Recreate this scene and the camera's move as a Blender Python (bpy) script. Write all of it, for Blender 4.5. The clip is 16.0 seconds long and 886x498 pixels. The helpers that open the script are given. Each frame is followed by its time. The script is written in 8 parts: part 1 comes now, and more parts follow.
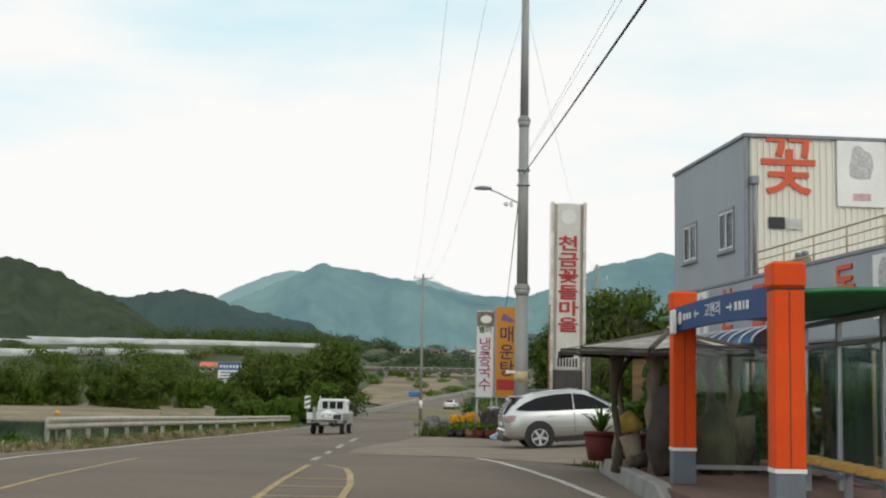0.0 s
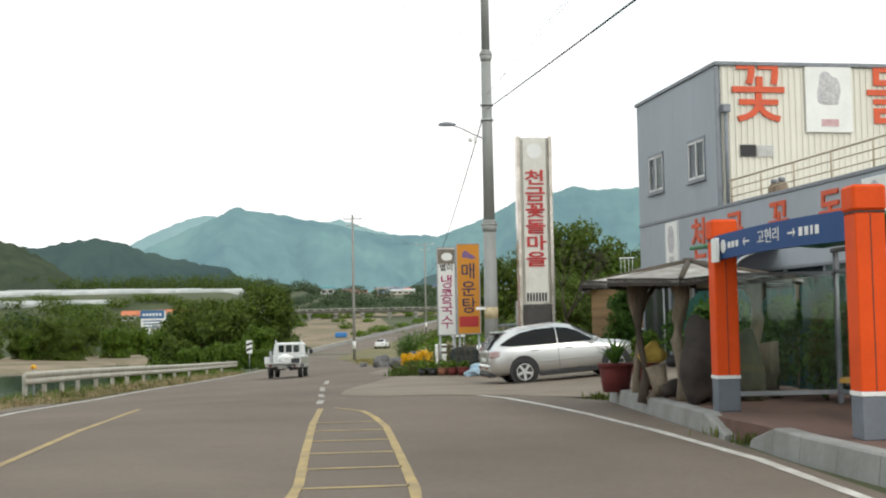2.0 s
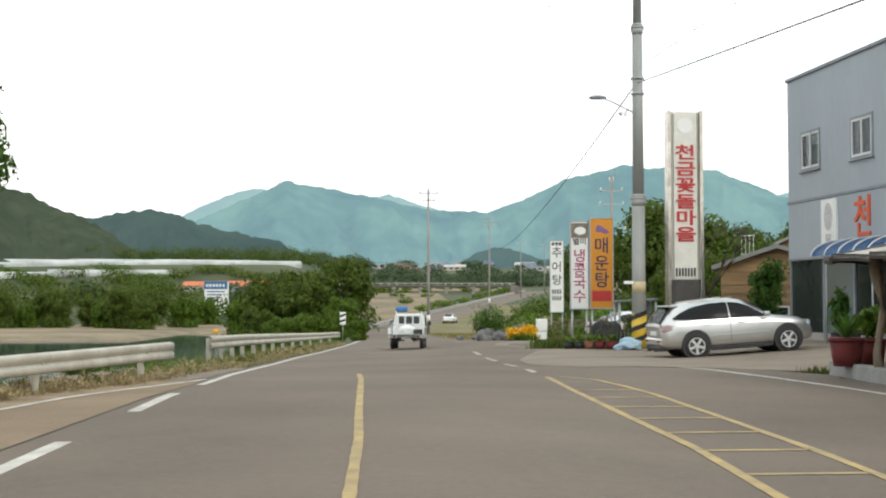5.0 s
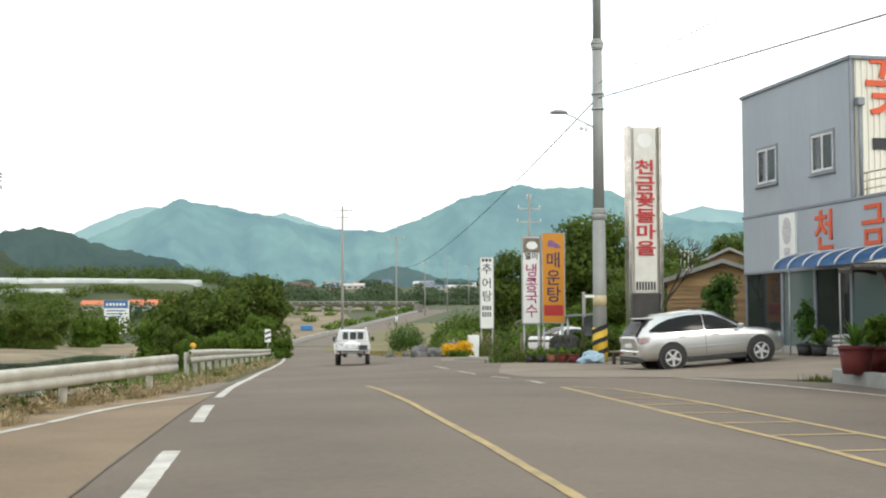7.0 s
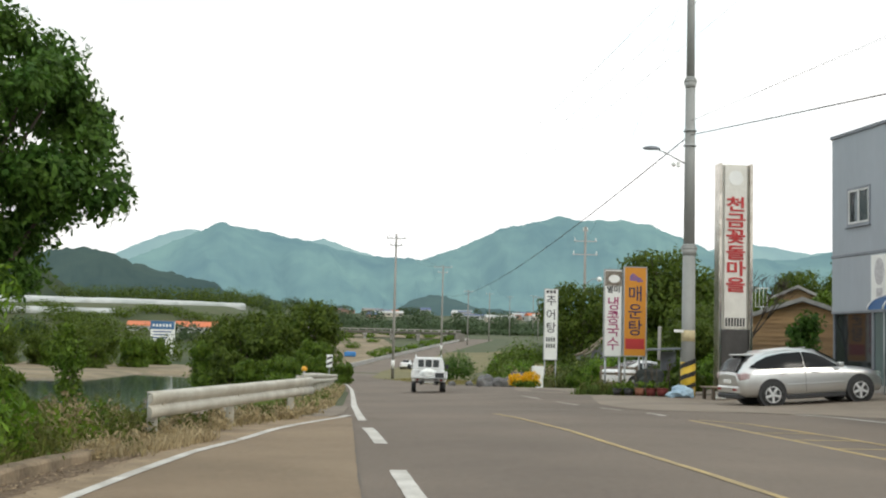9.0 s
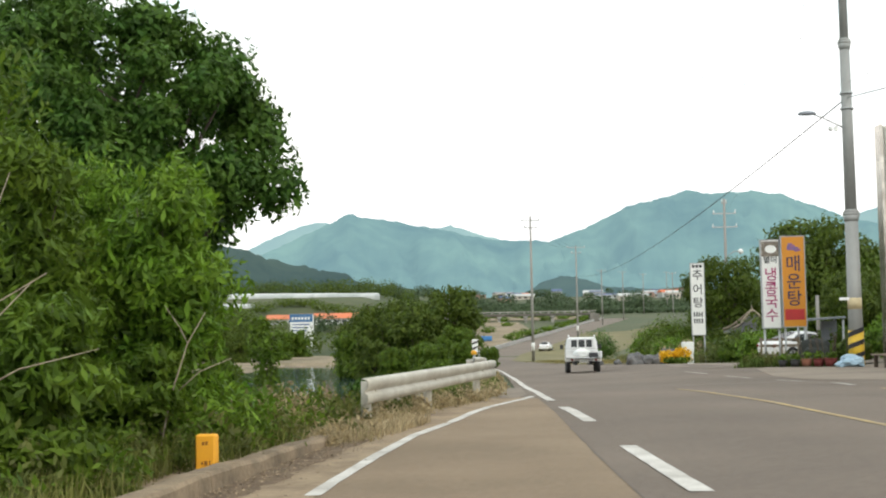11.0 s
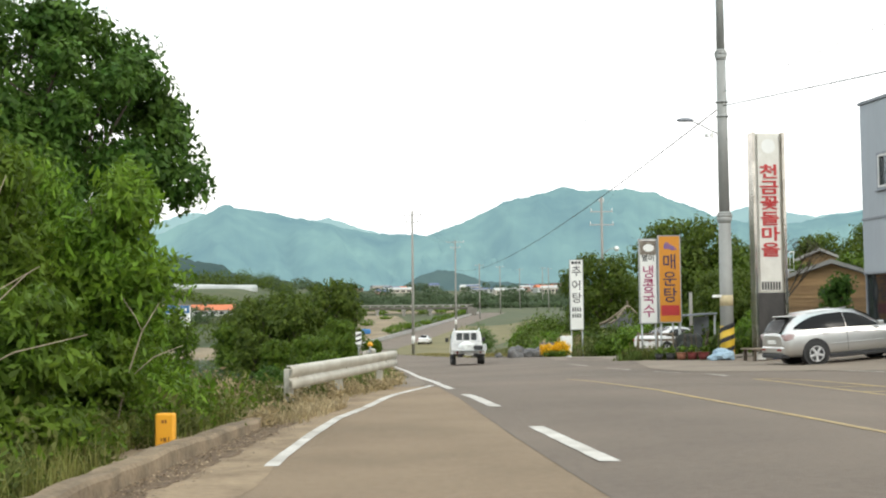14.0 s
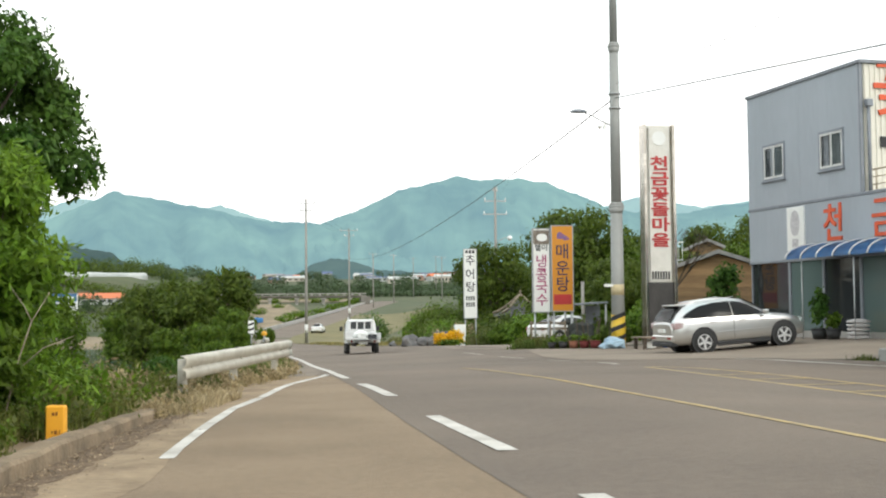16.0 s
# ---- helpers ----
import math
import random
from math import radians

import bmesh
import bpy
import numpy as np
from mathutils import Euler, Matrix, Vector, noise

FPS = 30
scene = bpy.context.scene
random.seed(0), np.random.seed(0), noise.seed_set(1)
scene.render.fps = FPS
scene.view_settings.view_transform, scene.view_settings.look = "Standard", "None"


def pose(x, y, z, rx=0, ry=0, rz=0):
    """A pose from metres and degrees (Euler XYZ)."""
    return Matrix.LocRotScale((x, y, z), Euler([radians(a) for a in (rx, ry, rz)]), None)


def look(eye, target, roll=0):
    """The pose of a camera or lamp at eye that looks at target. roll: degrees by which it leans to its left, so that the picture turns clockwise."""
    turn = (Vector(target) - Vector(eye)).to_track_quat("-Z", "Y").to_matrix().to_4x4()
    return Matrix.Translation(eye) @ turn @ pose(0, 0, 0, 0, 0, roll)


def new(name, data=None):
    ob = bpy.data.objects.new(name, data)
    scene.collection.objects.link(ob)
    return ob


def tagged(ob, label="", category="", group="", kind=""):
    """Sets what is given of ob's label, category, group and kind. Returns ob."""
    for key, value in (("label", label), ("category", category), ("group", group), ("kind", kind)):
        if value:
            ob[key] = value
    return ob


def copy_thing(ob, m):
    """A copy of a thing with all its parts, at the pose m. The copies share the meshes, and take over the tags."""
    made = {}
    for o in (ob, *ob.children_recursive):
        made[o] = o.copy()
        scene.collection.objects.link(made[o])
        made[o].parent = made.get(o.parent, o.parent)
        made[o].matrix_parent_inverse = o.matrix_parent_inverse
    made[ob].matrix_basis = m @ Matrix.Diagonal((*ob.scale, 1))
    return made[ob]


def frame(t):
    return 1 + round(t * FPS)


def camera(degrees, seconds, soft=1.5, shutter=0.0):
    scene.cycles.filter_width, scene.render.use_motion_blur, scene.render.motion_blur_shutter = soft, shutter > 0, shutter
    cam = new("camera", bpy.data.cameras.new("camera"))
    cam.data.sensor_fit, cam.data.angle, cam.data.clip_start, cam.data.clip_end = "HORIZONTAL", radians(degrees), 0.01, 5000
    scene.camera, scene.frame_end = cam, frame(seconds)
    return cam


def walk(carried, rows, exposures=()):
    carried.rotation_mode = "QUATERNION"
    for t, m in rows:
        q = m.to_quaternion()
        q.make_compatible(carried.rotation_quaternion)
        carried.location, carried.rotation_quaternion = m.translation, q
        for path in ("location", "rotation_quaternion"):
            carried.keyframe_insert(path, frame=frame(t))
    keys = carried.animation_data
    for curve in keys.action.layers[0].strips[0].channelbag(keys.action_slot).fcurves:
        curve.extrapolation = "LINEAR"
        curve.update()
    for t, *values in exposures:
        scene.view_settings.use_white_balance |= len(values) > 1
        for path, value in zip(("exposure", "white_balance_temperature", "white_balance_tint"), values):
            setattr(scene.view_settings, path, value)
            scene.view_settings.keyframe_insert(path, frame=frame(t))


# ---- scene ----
cam = camera(39.0, 16.0, soft=2.1)
PATH = [
    (0, (11.375, 0.082, 1.641), (11.332, 2.07, 1.857), 1.1),
    (0.5, (11.088, 0.192, 1.618), (11.032, 2.178, 1.852), 1.0),
    (1, (10.551, 0.369, 1.644), (10.624, 2.355, 1.867), 1.1),
    (1.5, (9.992, 0.395, 1.626), (10.091, 2.385, 1.801), -0.4),
    (2, (9.522, 0.485, 1.631), (9.615, 2.479, 1.75), -1.1),
    (2.5, (8.998, 0.555, 1.628), (9.078, 2.549, 1.77), 1.4),
    (3, (8.317, 0.372, 1.637), (8.322, 2.366, 1.781), -0.6),
    (3.5, (7.616, 0.415, 1.603), (7.668, 2.409, 1.752), -1.2),
    (4, (7.002, 0.407, 1.574), (7.019, 2.404, 1.683), 0.9),
    (4.2, (6.786, 0.42, 1.57), (6.783, 2.417, 1.672), -0.7),
    (6.3, (4.344, 0.792, 1.39), (4.41, 2.79, 1.45), 1.5),
    (6.5, (4.107, 0.828, 1.375), (4.216, 2.821, 1.493), 0.3),
    (7, (3.533, 0.904, 1.346), (3.718, 2.892, 1.458), -0.2),
    (7.5, (2.912, 0.715, 1.349), (3.086, 2.7, 1.522), -0.8),
    (8, (2.418, 0.699, 1.33), (2.58, 2.687, 1.485), 0.9),
    (8.5, (1.982, 0.617, 1.282), (2.197, 2.599, 1.44), -0.1),
    (9, (1.527, 0.46, 1.322), (1.652, 2.45, 1.48), 1.4),
    (9.5, (1.109, 0.307, 1.307), (1.131, 2.303, 1.433), 1.4),
    (10, (0.805, 0.455, 1.262), (0.746, 2.451, 1.382), -1.0),
    (10.2, (0.733, 0.48, 1.269), (0.656, 2.474, 1.401), -1.4),
    (12.3, (0.189, -0.169, 1.26), (0.181, 1.827, 1.387), 2.0),
    (12.5, (0.121, -0.298, 1.238), (0.128, 1.699, 1.35), 3.5),
    (13, (0.057, -0.58, 1.232), (0.045, 1.418, 1.337), 5.0),
    (13.5, (0.049, -0.868, 1.244), (0.002, 1.129, 1.351), -0.7),
    (14, (-0.035, -0.987, 1.255), (0.083, 1.006, 1.373), -0.6),
    (14.5, (-0.086, -0.973, 1.275), (0.153, 1.01, 1.373), 0.6),
    (15, (-0.112, -0.955, 1.265), (0.105, 1.03, 1.374), -0.2),
    (15.5, (-0.106, -0.964, 1.266), (0.114, 1.021, 1.37), -1.2),
    (16, (-0.086, -0.965, 1.27), (0.201, 1.012, 1.368), -0.6),
]
walk(cam, [(t, look(eye, target, roll)) for t, eye, target, roll in PATH], [(0.0, -1.15), (1.0, -1.17), (2.0, -0.72), (3.0, -0.50), (4.0, -0.68), (6.4, -0.42), (7.2, -0.52), (8.0, -0.76), (9.0, -0.76), (10.0, -0.66), (13.0, -0.36), (16.0, -0.38)])

# ---- world and light ----
SUN_EL, SUN_AZ = radians(32), radians(150)      # azimuth clockwise from +y
world = bpy.data.worlds.new("sky")
scene.world = world
world.use_nodes = True
wn, wl = world.node_tree.nodes, world.node_tree.links
wn.clear()
w_out, w_bg = wn.new("ShaderNodeOutputWorld"), wn.new("ShaderNodeBackground")
w_sky = wn.new("ShaderNodeTexSky")
w_sky.sky_type, w_sky.sun_disc = "NISHITA", False
w_sky.sun_elevation, w_sky.sun_rotation = SUN_EL, SUN_AZ
w_sky.dust_density, w_sky.ozone_density = 1.0, 1.5
w_co, w_map, w_noise = wn.new("ShaderNodeTexCoord"), wn.new("ShaderNodeMapping"), wn.new("ShaderNodeTexNoise")
w_map.inputs["Scale"].default_value = (1.2, 1.0, 4.5)
w_noise.inputs["Scale"].default_value, w_noise.inputs["Detail"].default_value = 1.7, 5.0
w_ramp = wn.new("ShaderNodeValToRGB")
w_ramp.color_ramp.elements[0].position, w_ramp.color_ramp.elements[1].position = 0.32, 0.54
w_ramp.color_ramp.elements[0].color = (0.05, 0.05, 0.05, 1)
w_mix = wn.new("ShaderNodeMix")
w_mix.data_type = "RGBA"
w_mix.inputs["B"].default_value = (21.5, 21.4, 21.0, 1)
wl.new(w_co.outputs["Generated"], w_map.inputs["Vector"])
wl.new(w_map.outputs["Vector"], w_noise.inputs["Vector"])
wl.new(w_noise.outputs["Fac"], w_ramp.inputs["Fac"])
wl.new(w_ramp.outputs["Color"], w_mix.inputs["Factor"])
w_gain = wn.new("ShaderNodeVectorMath")                   # thin bright veil over the blue
w_gain.operation = "MULTIPLY_ADD"
w_gain.inputs[1].default_value, w_gain.inputs[2].default_value = (0.9, 0.9, 0.9), (9.8, 15.2, 15.8)
wl.new(w_sky.outputs["Color"], w_gain.inputs[0])
wl.new(w_gain.outputs["Vector"], w_mix.inputs["A"])
wl.new(w_mix.outputs["Result"], w_bg.inputs["Color"])
w_bg.inputs["Strength"].default_value = 0.1
wl.new(w_bg.outputs["Background"], w_out.inputs["Surface"])
sun_data = bpy.data.lights.new("sun", "SUN")
sun_data.energy, sun_data.angle, sun_data.color = 1.5, radians(12), (1.0, 0.93, 0.82)
sun = new("sun", sun_data)
sun.matrix_world = look((300 * math.sin(SUN_AZ) * math.cos(SUN_EL), 300 * math.cos(SUN_AZ) * math.cos(SUN_EL), 300 * math.sin(SUN_EL)), (0, 0, 0))


# ---- materials ----
MATS = {}


def mat(name, color, color2=None, scale=4.0, rough=0.8, metal=0.0, bump=0.0, bump_scale=None, fine=None, spec=0.5, per_object=0.0, island=0.0, stretch=(1, 1, 1)):
    """A surface of two colours mixed by noise at two scales, with fine relief."""
    if name in MATS:
        return MATS[name]
    m = bpy.data.materials.new(name)
    m.use_nodes = True
    nt = m.node_tree
    n, l = nt.nodes, nt.links
    b = n["Principled BSDF"]
    b.inputs["Roughness"].default_value, b.inputs["Metallic"].default_value = rough, metal
    b.inputs["Specular IOR Level"].default_value = spec
    color2 = color2 or tuple(c * 0.75 for c in color)
    co, mp = n.new("ShaderNodeTexCoord"), n.new("ShaderNodeMapping")
    mp.inputs["Scale"].default_value = stretch
    l.new(co.outputs["Object"], mp.inputs["Vector"])
    a, f = n.new("ShaderNodeTexNoise"), n.new("ShaderNodeTexNoise")
    a.inputs["Scale"].default_value, a.inputs["Detail"].default_value = scale, 6.0
    f.inputs["Scale"].default_value, f.inputs["Detail"].default_value = fine or scale * 9, 4.0
    for t in (a, f):
        l.new(mp.outputs["Vector"], t.inputs["Vector"])
    add = n.new("ShaderNodeMath")
    add.operation = "MULTIPLY_ADD"
    add.inputs[1].default_value = 0.45
    l.new(f.outputs["Fac"], add.inputs[0])
    l.new(a.outputs["Fac"], add.inputs[2])
    rng = n.new("ShaderNodeMapRange")
    rng.inputs["From Min"].default_value, rng.inputs["From Max"].default_value = 0.5, 0.95
    l.new(add.outputs[0], rng.inputs["Value"])
    mix = n.new("ShaderNodeMix")
    mix.data_type = "RGBA"
    mix.inputs["A"].default_value, mix.inputs["B"].default_value = (*color, 1), (*color2, 1)
    l.new(rng.outputs["Result"], mix.inputs["Factor"])
    out = mix.outputs["Result"]
    if per_object or island:
        hs = n.new("ShaderNodeHueSaturation")
        src = n.new("ShaderNodeObjectInfo").outputs["Random"] if per_object else n.new("ShaderNodeNewGeometry").outputs["Random Per Island"]
        v = n.new("ShaderNodeMapRange")
        k = per_object or island
        v.inputs["To Min"].default_value, v.inputs["To Max"].default_value = 1 - k, 1 + k
        l.new(src, v.inputs["Value"])
        l.new(v.outputs["Result"], hs.inputs["Value"])
        l.new(out, hs.inputs["Color"])
        out = hs.outputs["Color"]
    l.new(out, b.inputs["Base Color"])
    if bump:
        bp = n.new("ShaderNodeBump")
        bp.inputs["Strength"].default_value, bp.inputs["Distance"].default_value = bump, 0.02
        g = f
        if bump_scale:
            g = n.new("ShaderNodeTexNoise")
            g.inputs["Scale"].default_value = bump_scale
            g.inputs["Detail"].default_value = 4.0
            l.new(mp.outputs["Vector"], g.inputs["Vector"])
        l.new(g.outputs["Fac"], bp.inputs["Height"])
        l.new(bp.outputs["Normal"], b.inputs["Normal"])
    MATS[name] = m
    return m


def glass(name, color, rough=0.05, alpha_mix=0.0):
    """Tinted window glass: a glossy coat over a dark or clear body."""
    if name in MATS:
        return MATS[name]
    m = bpy.data.materials.new(name)
    m.use_nodes = True
    n, l = m.node_tree.nodes, m.node_tree.links
    b = n["Principled BSDF"]
    b.inputs["Base Color"].default_value = (*color, 1)
    b.inputs["Roughness"].default_value = rough
    b.inputs["Transmission Weight"].default_value = alpha_mix
    b.inputs["IOR"].default_value = 1.45
    MATS[name] = m
    return m


def leafmat(name, color, color2, island=0.35):
    """Leaf surface: part of the light passes through the blade."""
    if name in MATS:
        return MATS[name]
    m = mat(name, color, color2, scale=1.2, rough=0.55, island=island, spec=0.2)
    n, l = m.node_tree.nodes, m.node_tree.links
    b = n["Principled BSDF"]
    src = b.inputs["Base Color"].links[0].from_socket
    tr, mx = n.new("ShaderNodeBsdfTranslucent"), n.new("ShaderNodeMixShader")
    mx.inputs["Fac"].default_value = 0.38
    l.new(src, tr.inputs["Color"])
    l.new(b.outputs["BSDF"], mx.inputs[1])
    l.new(tr.outputs["BSDF"], mx.inputs[2])
    l.new(mx.outputs["Shader"], n["Material Output"].inputs["Surface"])
    return m


# ---- mesh helpers ----
def box(bm, x0, y0, z0, x1, y1, z1, bevel=0.0, m=None):
    """A box between two corners, with worn edges if bevel is given."""
    g = bmesh.ops.create_cube(bm, size=1.0)["verts"]
    bmesh.ops.transform(bm, verts=g, matrix=Matrix.Translation(((x0 + x1) / 2, (y0 + y1) / 2, (z0 + z1) / 2)) @ Matrix.Diagonal((abs(x1 - x0), abs(y1 - y0), abs(z1 - z0), 1)))
    if bevel:
        e = list({e for v in g for e in v.link_edges})
        r = bmesh.ops.bevel(bm, geom=e, offset=bevel, segments=1, affect="EDGES")
        g = list(set(r["verts"]) | {v for v in g if v.is_valid})
    if m:
        bmesh.ops.transform(bm, verts=g, matrix=m)
    return g


def rod(bm, p, q, r0, r1=None, n=10, caps=True):
    """A round bar from p to q."""
    p, q = Vector(p), Vector(q)
    d = q - p
    rot = d.to_track_quat("Z", "Y").to_matrix().to_4x4()
    r1 = r0 if r1 is None else r1
    a = [bm.verts.new(p + rot @ Vector((r0 * math.cos(2 * math.pi * i / n), r0 * math.sin(2 * math.pi * i / n), 0))) for i in range(n)]
    b = [bm.verts.new(q + rot @ Vector((r1 * math.cos(2 * math.pi * i / n), r1 * math.sin(2 * math.pi * i / n), 0))) for i in range(n)]
    for i in range(n):
        bm.faces.new((a[i], a[(i + 1) % n], b[(i + 1) % n], b[i])).smooth = True
    if caps:
        bm.faces.new(a[::-1])
        bm.faces.new(b)
    return a + b


def tube(bm, pts, radii, n=8):
    """A tapered bent tube through points."""
    rings = []
    for i, p in enumerate(pts):
        d = Vector(pts[min(i + 1, len(pts) - 1)]) - Vector(pts[max(i - 1, 0)])
        rot = d.to_track_quat("Z", "Y").to_matrix()
        rings.append([bm.verts.new(Vector(p) + rot @ Vector((radii[i] * math.cos(2 * math.pi * k / n), radii[i] * math.sin(2 * math.pi * k / n), 0))) for k in range(n)])
    for a, b in zip(rings, rings[1:]):
        for k in range(n):
            bm.faces.new((a[k], a[(k + 1) % n], b[(k + 1) % n], b[k])).smooth = True
    bm.faces.new(rings[0][::-1])
    bm.faces.new(rings[-1])


def prism(bm, pts, depth):
    """A flat outline (3D points) pushed out along depth (a vector)."""
    d = Vector(depth)
    a = [bm.verts.new(p) for p in pts]
    b = [bm.verts.new(Vector(p) + d) for p in pts]
    fs = [bm.faces.new(a), bm.faces.new(b[::-1])]
    for i in range(len(pts)):
        fs.append(bm.faces.new((a[i], b[i], b[(i + 1) % len(pts)], a[(i + 1) % len(pts)])))
    bmesh.ops.recalc_face_normals(bm, faces=fs)
    return a + b


def rock(bm, c, s, seed, sub=2, rough=0.25):
    g = bmesh.ops.create_icosphere(bm, subdivisions=sub, radius=1.0)["verts"]
    off = Vector((seed * 7.3, seed * 3.1, seed * 1.7))
    for v in g:
        d = 1 + rough * noise.noise(v.co * 1.3 + off) * 2 + rough * 0.5 * noise.noise(v.co * 3.1 + off)
        v.co = Vector((v.co.x * s[0] * d + c[0], v.co.y * s[1] * d + c[1], max(v.co.z, -0.55) * s[2] * d + c[2]))
    return g


def part(name, bm, material, parent=None, label="", smooth=False):
    """One mesh object from a bmesh, under a thing or a part."""
    me = bpy.data.meshes.new(name)
    bm.to_mesh(me)
    bm.free()
    if smooth:
        for p in me.polygons:
            p.use_smooth = True
    me.materials.append(material)
    ob = new(name, me)
    ob.parent = parent
    if label:
        tagged(ob, label)
    return ob


def piece(name, mesh, parent, m):
    ob = new(name, mesh)
    ob.parent = parent
    ob.matrix_basis = m
    return ob


def thing(name, label, category, m=None, group=""):
    ob = new(name)
    ob.empty_display_size = 0.2
    if m is not None:
        ob.matrix_basis = m
    return tagged(ob, label, category, group)


def solid(name, bm, material, label, category="", group="", kind="", smooth=False):
    return tagged(part(name, bm, material, None, label, smooth), "", category, group, kind)


def lettering(name, text, size, material, parent, m, depth=0.01, label="", squeeze=1.0, bold=0.0):
    """Raised letters in the built-in font, centred on m, facing its +z."""
    cu = bpy.data.curves.new(name, "FONT")
    cu.body, cu.size, cu.align_x, cu.align_y, cu.extrude, cu.offset = text, size, "CENTER", "CENTER", depth, bold
    cu.resolution_u = 3
    tmp = bpy.data.objects.new(name, cu)
    scene.collection.objects.link(tmp)
    dg = bpy.context.evaluated_depsgraph_get()
    me = bpy.data.meshes.new_from_object(tmp.evaluated_get(dg))
    bpy.data.objects.remove(tmp)
    me.materials.clear()
    me.materials.append(material)
    ob = new(name, me)
    ob.parent = parent
    ob.matrix_basis = m @ Matrix.Diagonal((squeeze, 1, 1, 1))
    if label:
        tagged(ob, label)
    return ob


UPRIGHT = pose(0, 0, 0, 90)      # turns a flat outline in xy to stand in xz, facing -y

# ---- lie of the land ----
PROF_Y = (-60, 28, 36, 45, 53, 80, 110, 158, 185, 232, 300, 500, 1000, 1700, 2600)
PROF_Z = (0, 0, -0.14, -0.22, -0.38, -1.0, -1.75, -2.75, -2.6, -1.2, 0.9, 7, 27, 46, 55)


def prof(y):
    return float(np.interp(y, PROF_Y, PROF_Z))


def left_edge(y):
    """x of the road's left verge."""
    return float(np.interp(y, (-60, 6, 12, 17, 20, 24, 27, 35, 43, 60, 80, 110, 172, 200, 231, 286, 366, 700), (-2.2, -1.75, -1.4, -0.95, -0.5, 0.25, 0.7, 0.72, 0.7, 0.65, 0.45, -0.5, -4.2, -0.3, 4.8, 14.5, 28, 90)))


def smooth01(x):
    x = min(1.0, max(0.0, x))
    return x * x * (3 - 2 * x)


def land(x, y):
    """Height of the ground anywhere."""
    z = prof(y)
    if 26 < y < 75:
        z += 0.075 * min(4.5, max(0.0, x - 13.5)) * smooth01((y - 26) / 6) * smooth01((75 - y) / 12)
    if y < 34:                                             # crown of the road
        z += 0.09 * max(0.0, 1 - ((x - 5.2) / 3.2) ** 2) * smooth01((34 - y) / 10)
    if 20 < y < 150:                                       # the road falls away to its left side
        z -= float(np.interp(y, (20, 27, 36, 45, 54, 80, 110, 150), (0, 0.11, 0.17, 0.26, 0.30, 0.25, 0.12, 0))) * smooth01((11 - x) / 8)
    e = left_edge(y)
    if x < e - 2.0:                                        # bank down to the river, far bank up again
        k = smooth01((e - 2.5 - x) / (6 + 0.02 * max(0, y)))
        drop = 4.2 * smooth01((y + 40) / 45) * (1 - smooth01((y - 230) / 150))
        z -= k * drop
        z += smooth01((e - 85 - x) / 50) * 4.0 * (1 - smooth01((y - 230) / 120))
        z += 9.0 * smooth01((y - 295) / 90) * smooth01((-18 - x) / 25) * (1 - smooth01((y - 600) / 400))
    if x > 22 and y > 52:                                  # wooded rise behind the houses
        z += 5.0 * smooth01((x - 22 - max(0, 0.02 * (y - 52))) / 30) * smooth01((y - 52) / 25) * (1 - smooth01((y - 260) / 120))
    return z

# ---- surface materials ----
M_asphalt = mat("asphalt", (0.118, 0.091, 0.070), (0.188, 0.146, 0.111), scale=0.22, rough=0.9, bump=0.7, bump_scale=55, fine=11)
M_shoulder = mat("worn_asphalt", (0.172, 0.121, 0.074), (0.266, 0.193, 0.123), scale=0.4, rough=0.92, bump=0.7, bump_scale=50, fine=13)
M_lot = mat("lot_concrete", (0.245, 0.196, 0.149), (0.168, 0.133, 0.100), scale=0.5, rough=0.9, bump=0.2, bump_scale=40, fine=14)
M_yellow = mat("road_paint_yellow", (0.47, 0.335, 0.135), (0.26, 0.20, 0.115), scale=2.2, rough=0.85, fine=26)
M_white = mat("road_paint_white", (0.66, 0.63, 0.58), (0.36, 0.33, 0.29), scale=2.0, rough=0.8, fine=35)
M_earth = mat("earth", (0.345, 0.255, 0.160), (0.185, 0.130, 0.080), scale=1.6, rough=0.95, bump=0.8, bump_scale=14, fine=9)
M_ground = mat("meadow", (0.034, 0.056, 0.016), (0.085, 0.088, 0.034), scale=0.06, rough=0.95, bump=0.5, bump_scale=6, fine=1.2)
M_conc = mat("concrete", (0.42, 0.40, 0.37), (0.28, 0.265, 0.245), scale=1.2, rough=0.9, bump=0.3, bump_scale=30)
M_kerb = mat("kerb_concrete", (0.310, 0.307, 0.293), (0.215, 0.207, 0.193), scale=1.5, rough=0.85, bump=0.2, bump_scale=40)
M_water = mat("river_water", (0.05, 0.09, 0.10), (0.04, 0.07, 0.08), scale=0.05, rough=0.06, bump=0.05, bump_scale=0.7)
M_sand = mat("river_sand", (0.30, 0.222, 0.142), (0.120, 0.102, 0.052), scale=0.09, rough=0.95, bump=0.3, bump_scale=4)

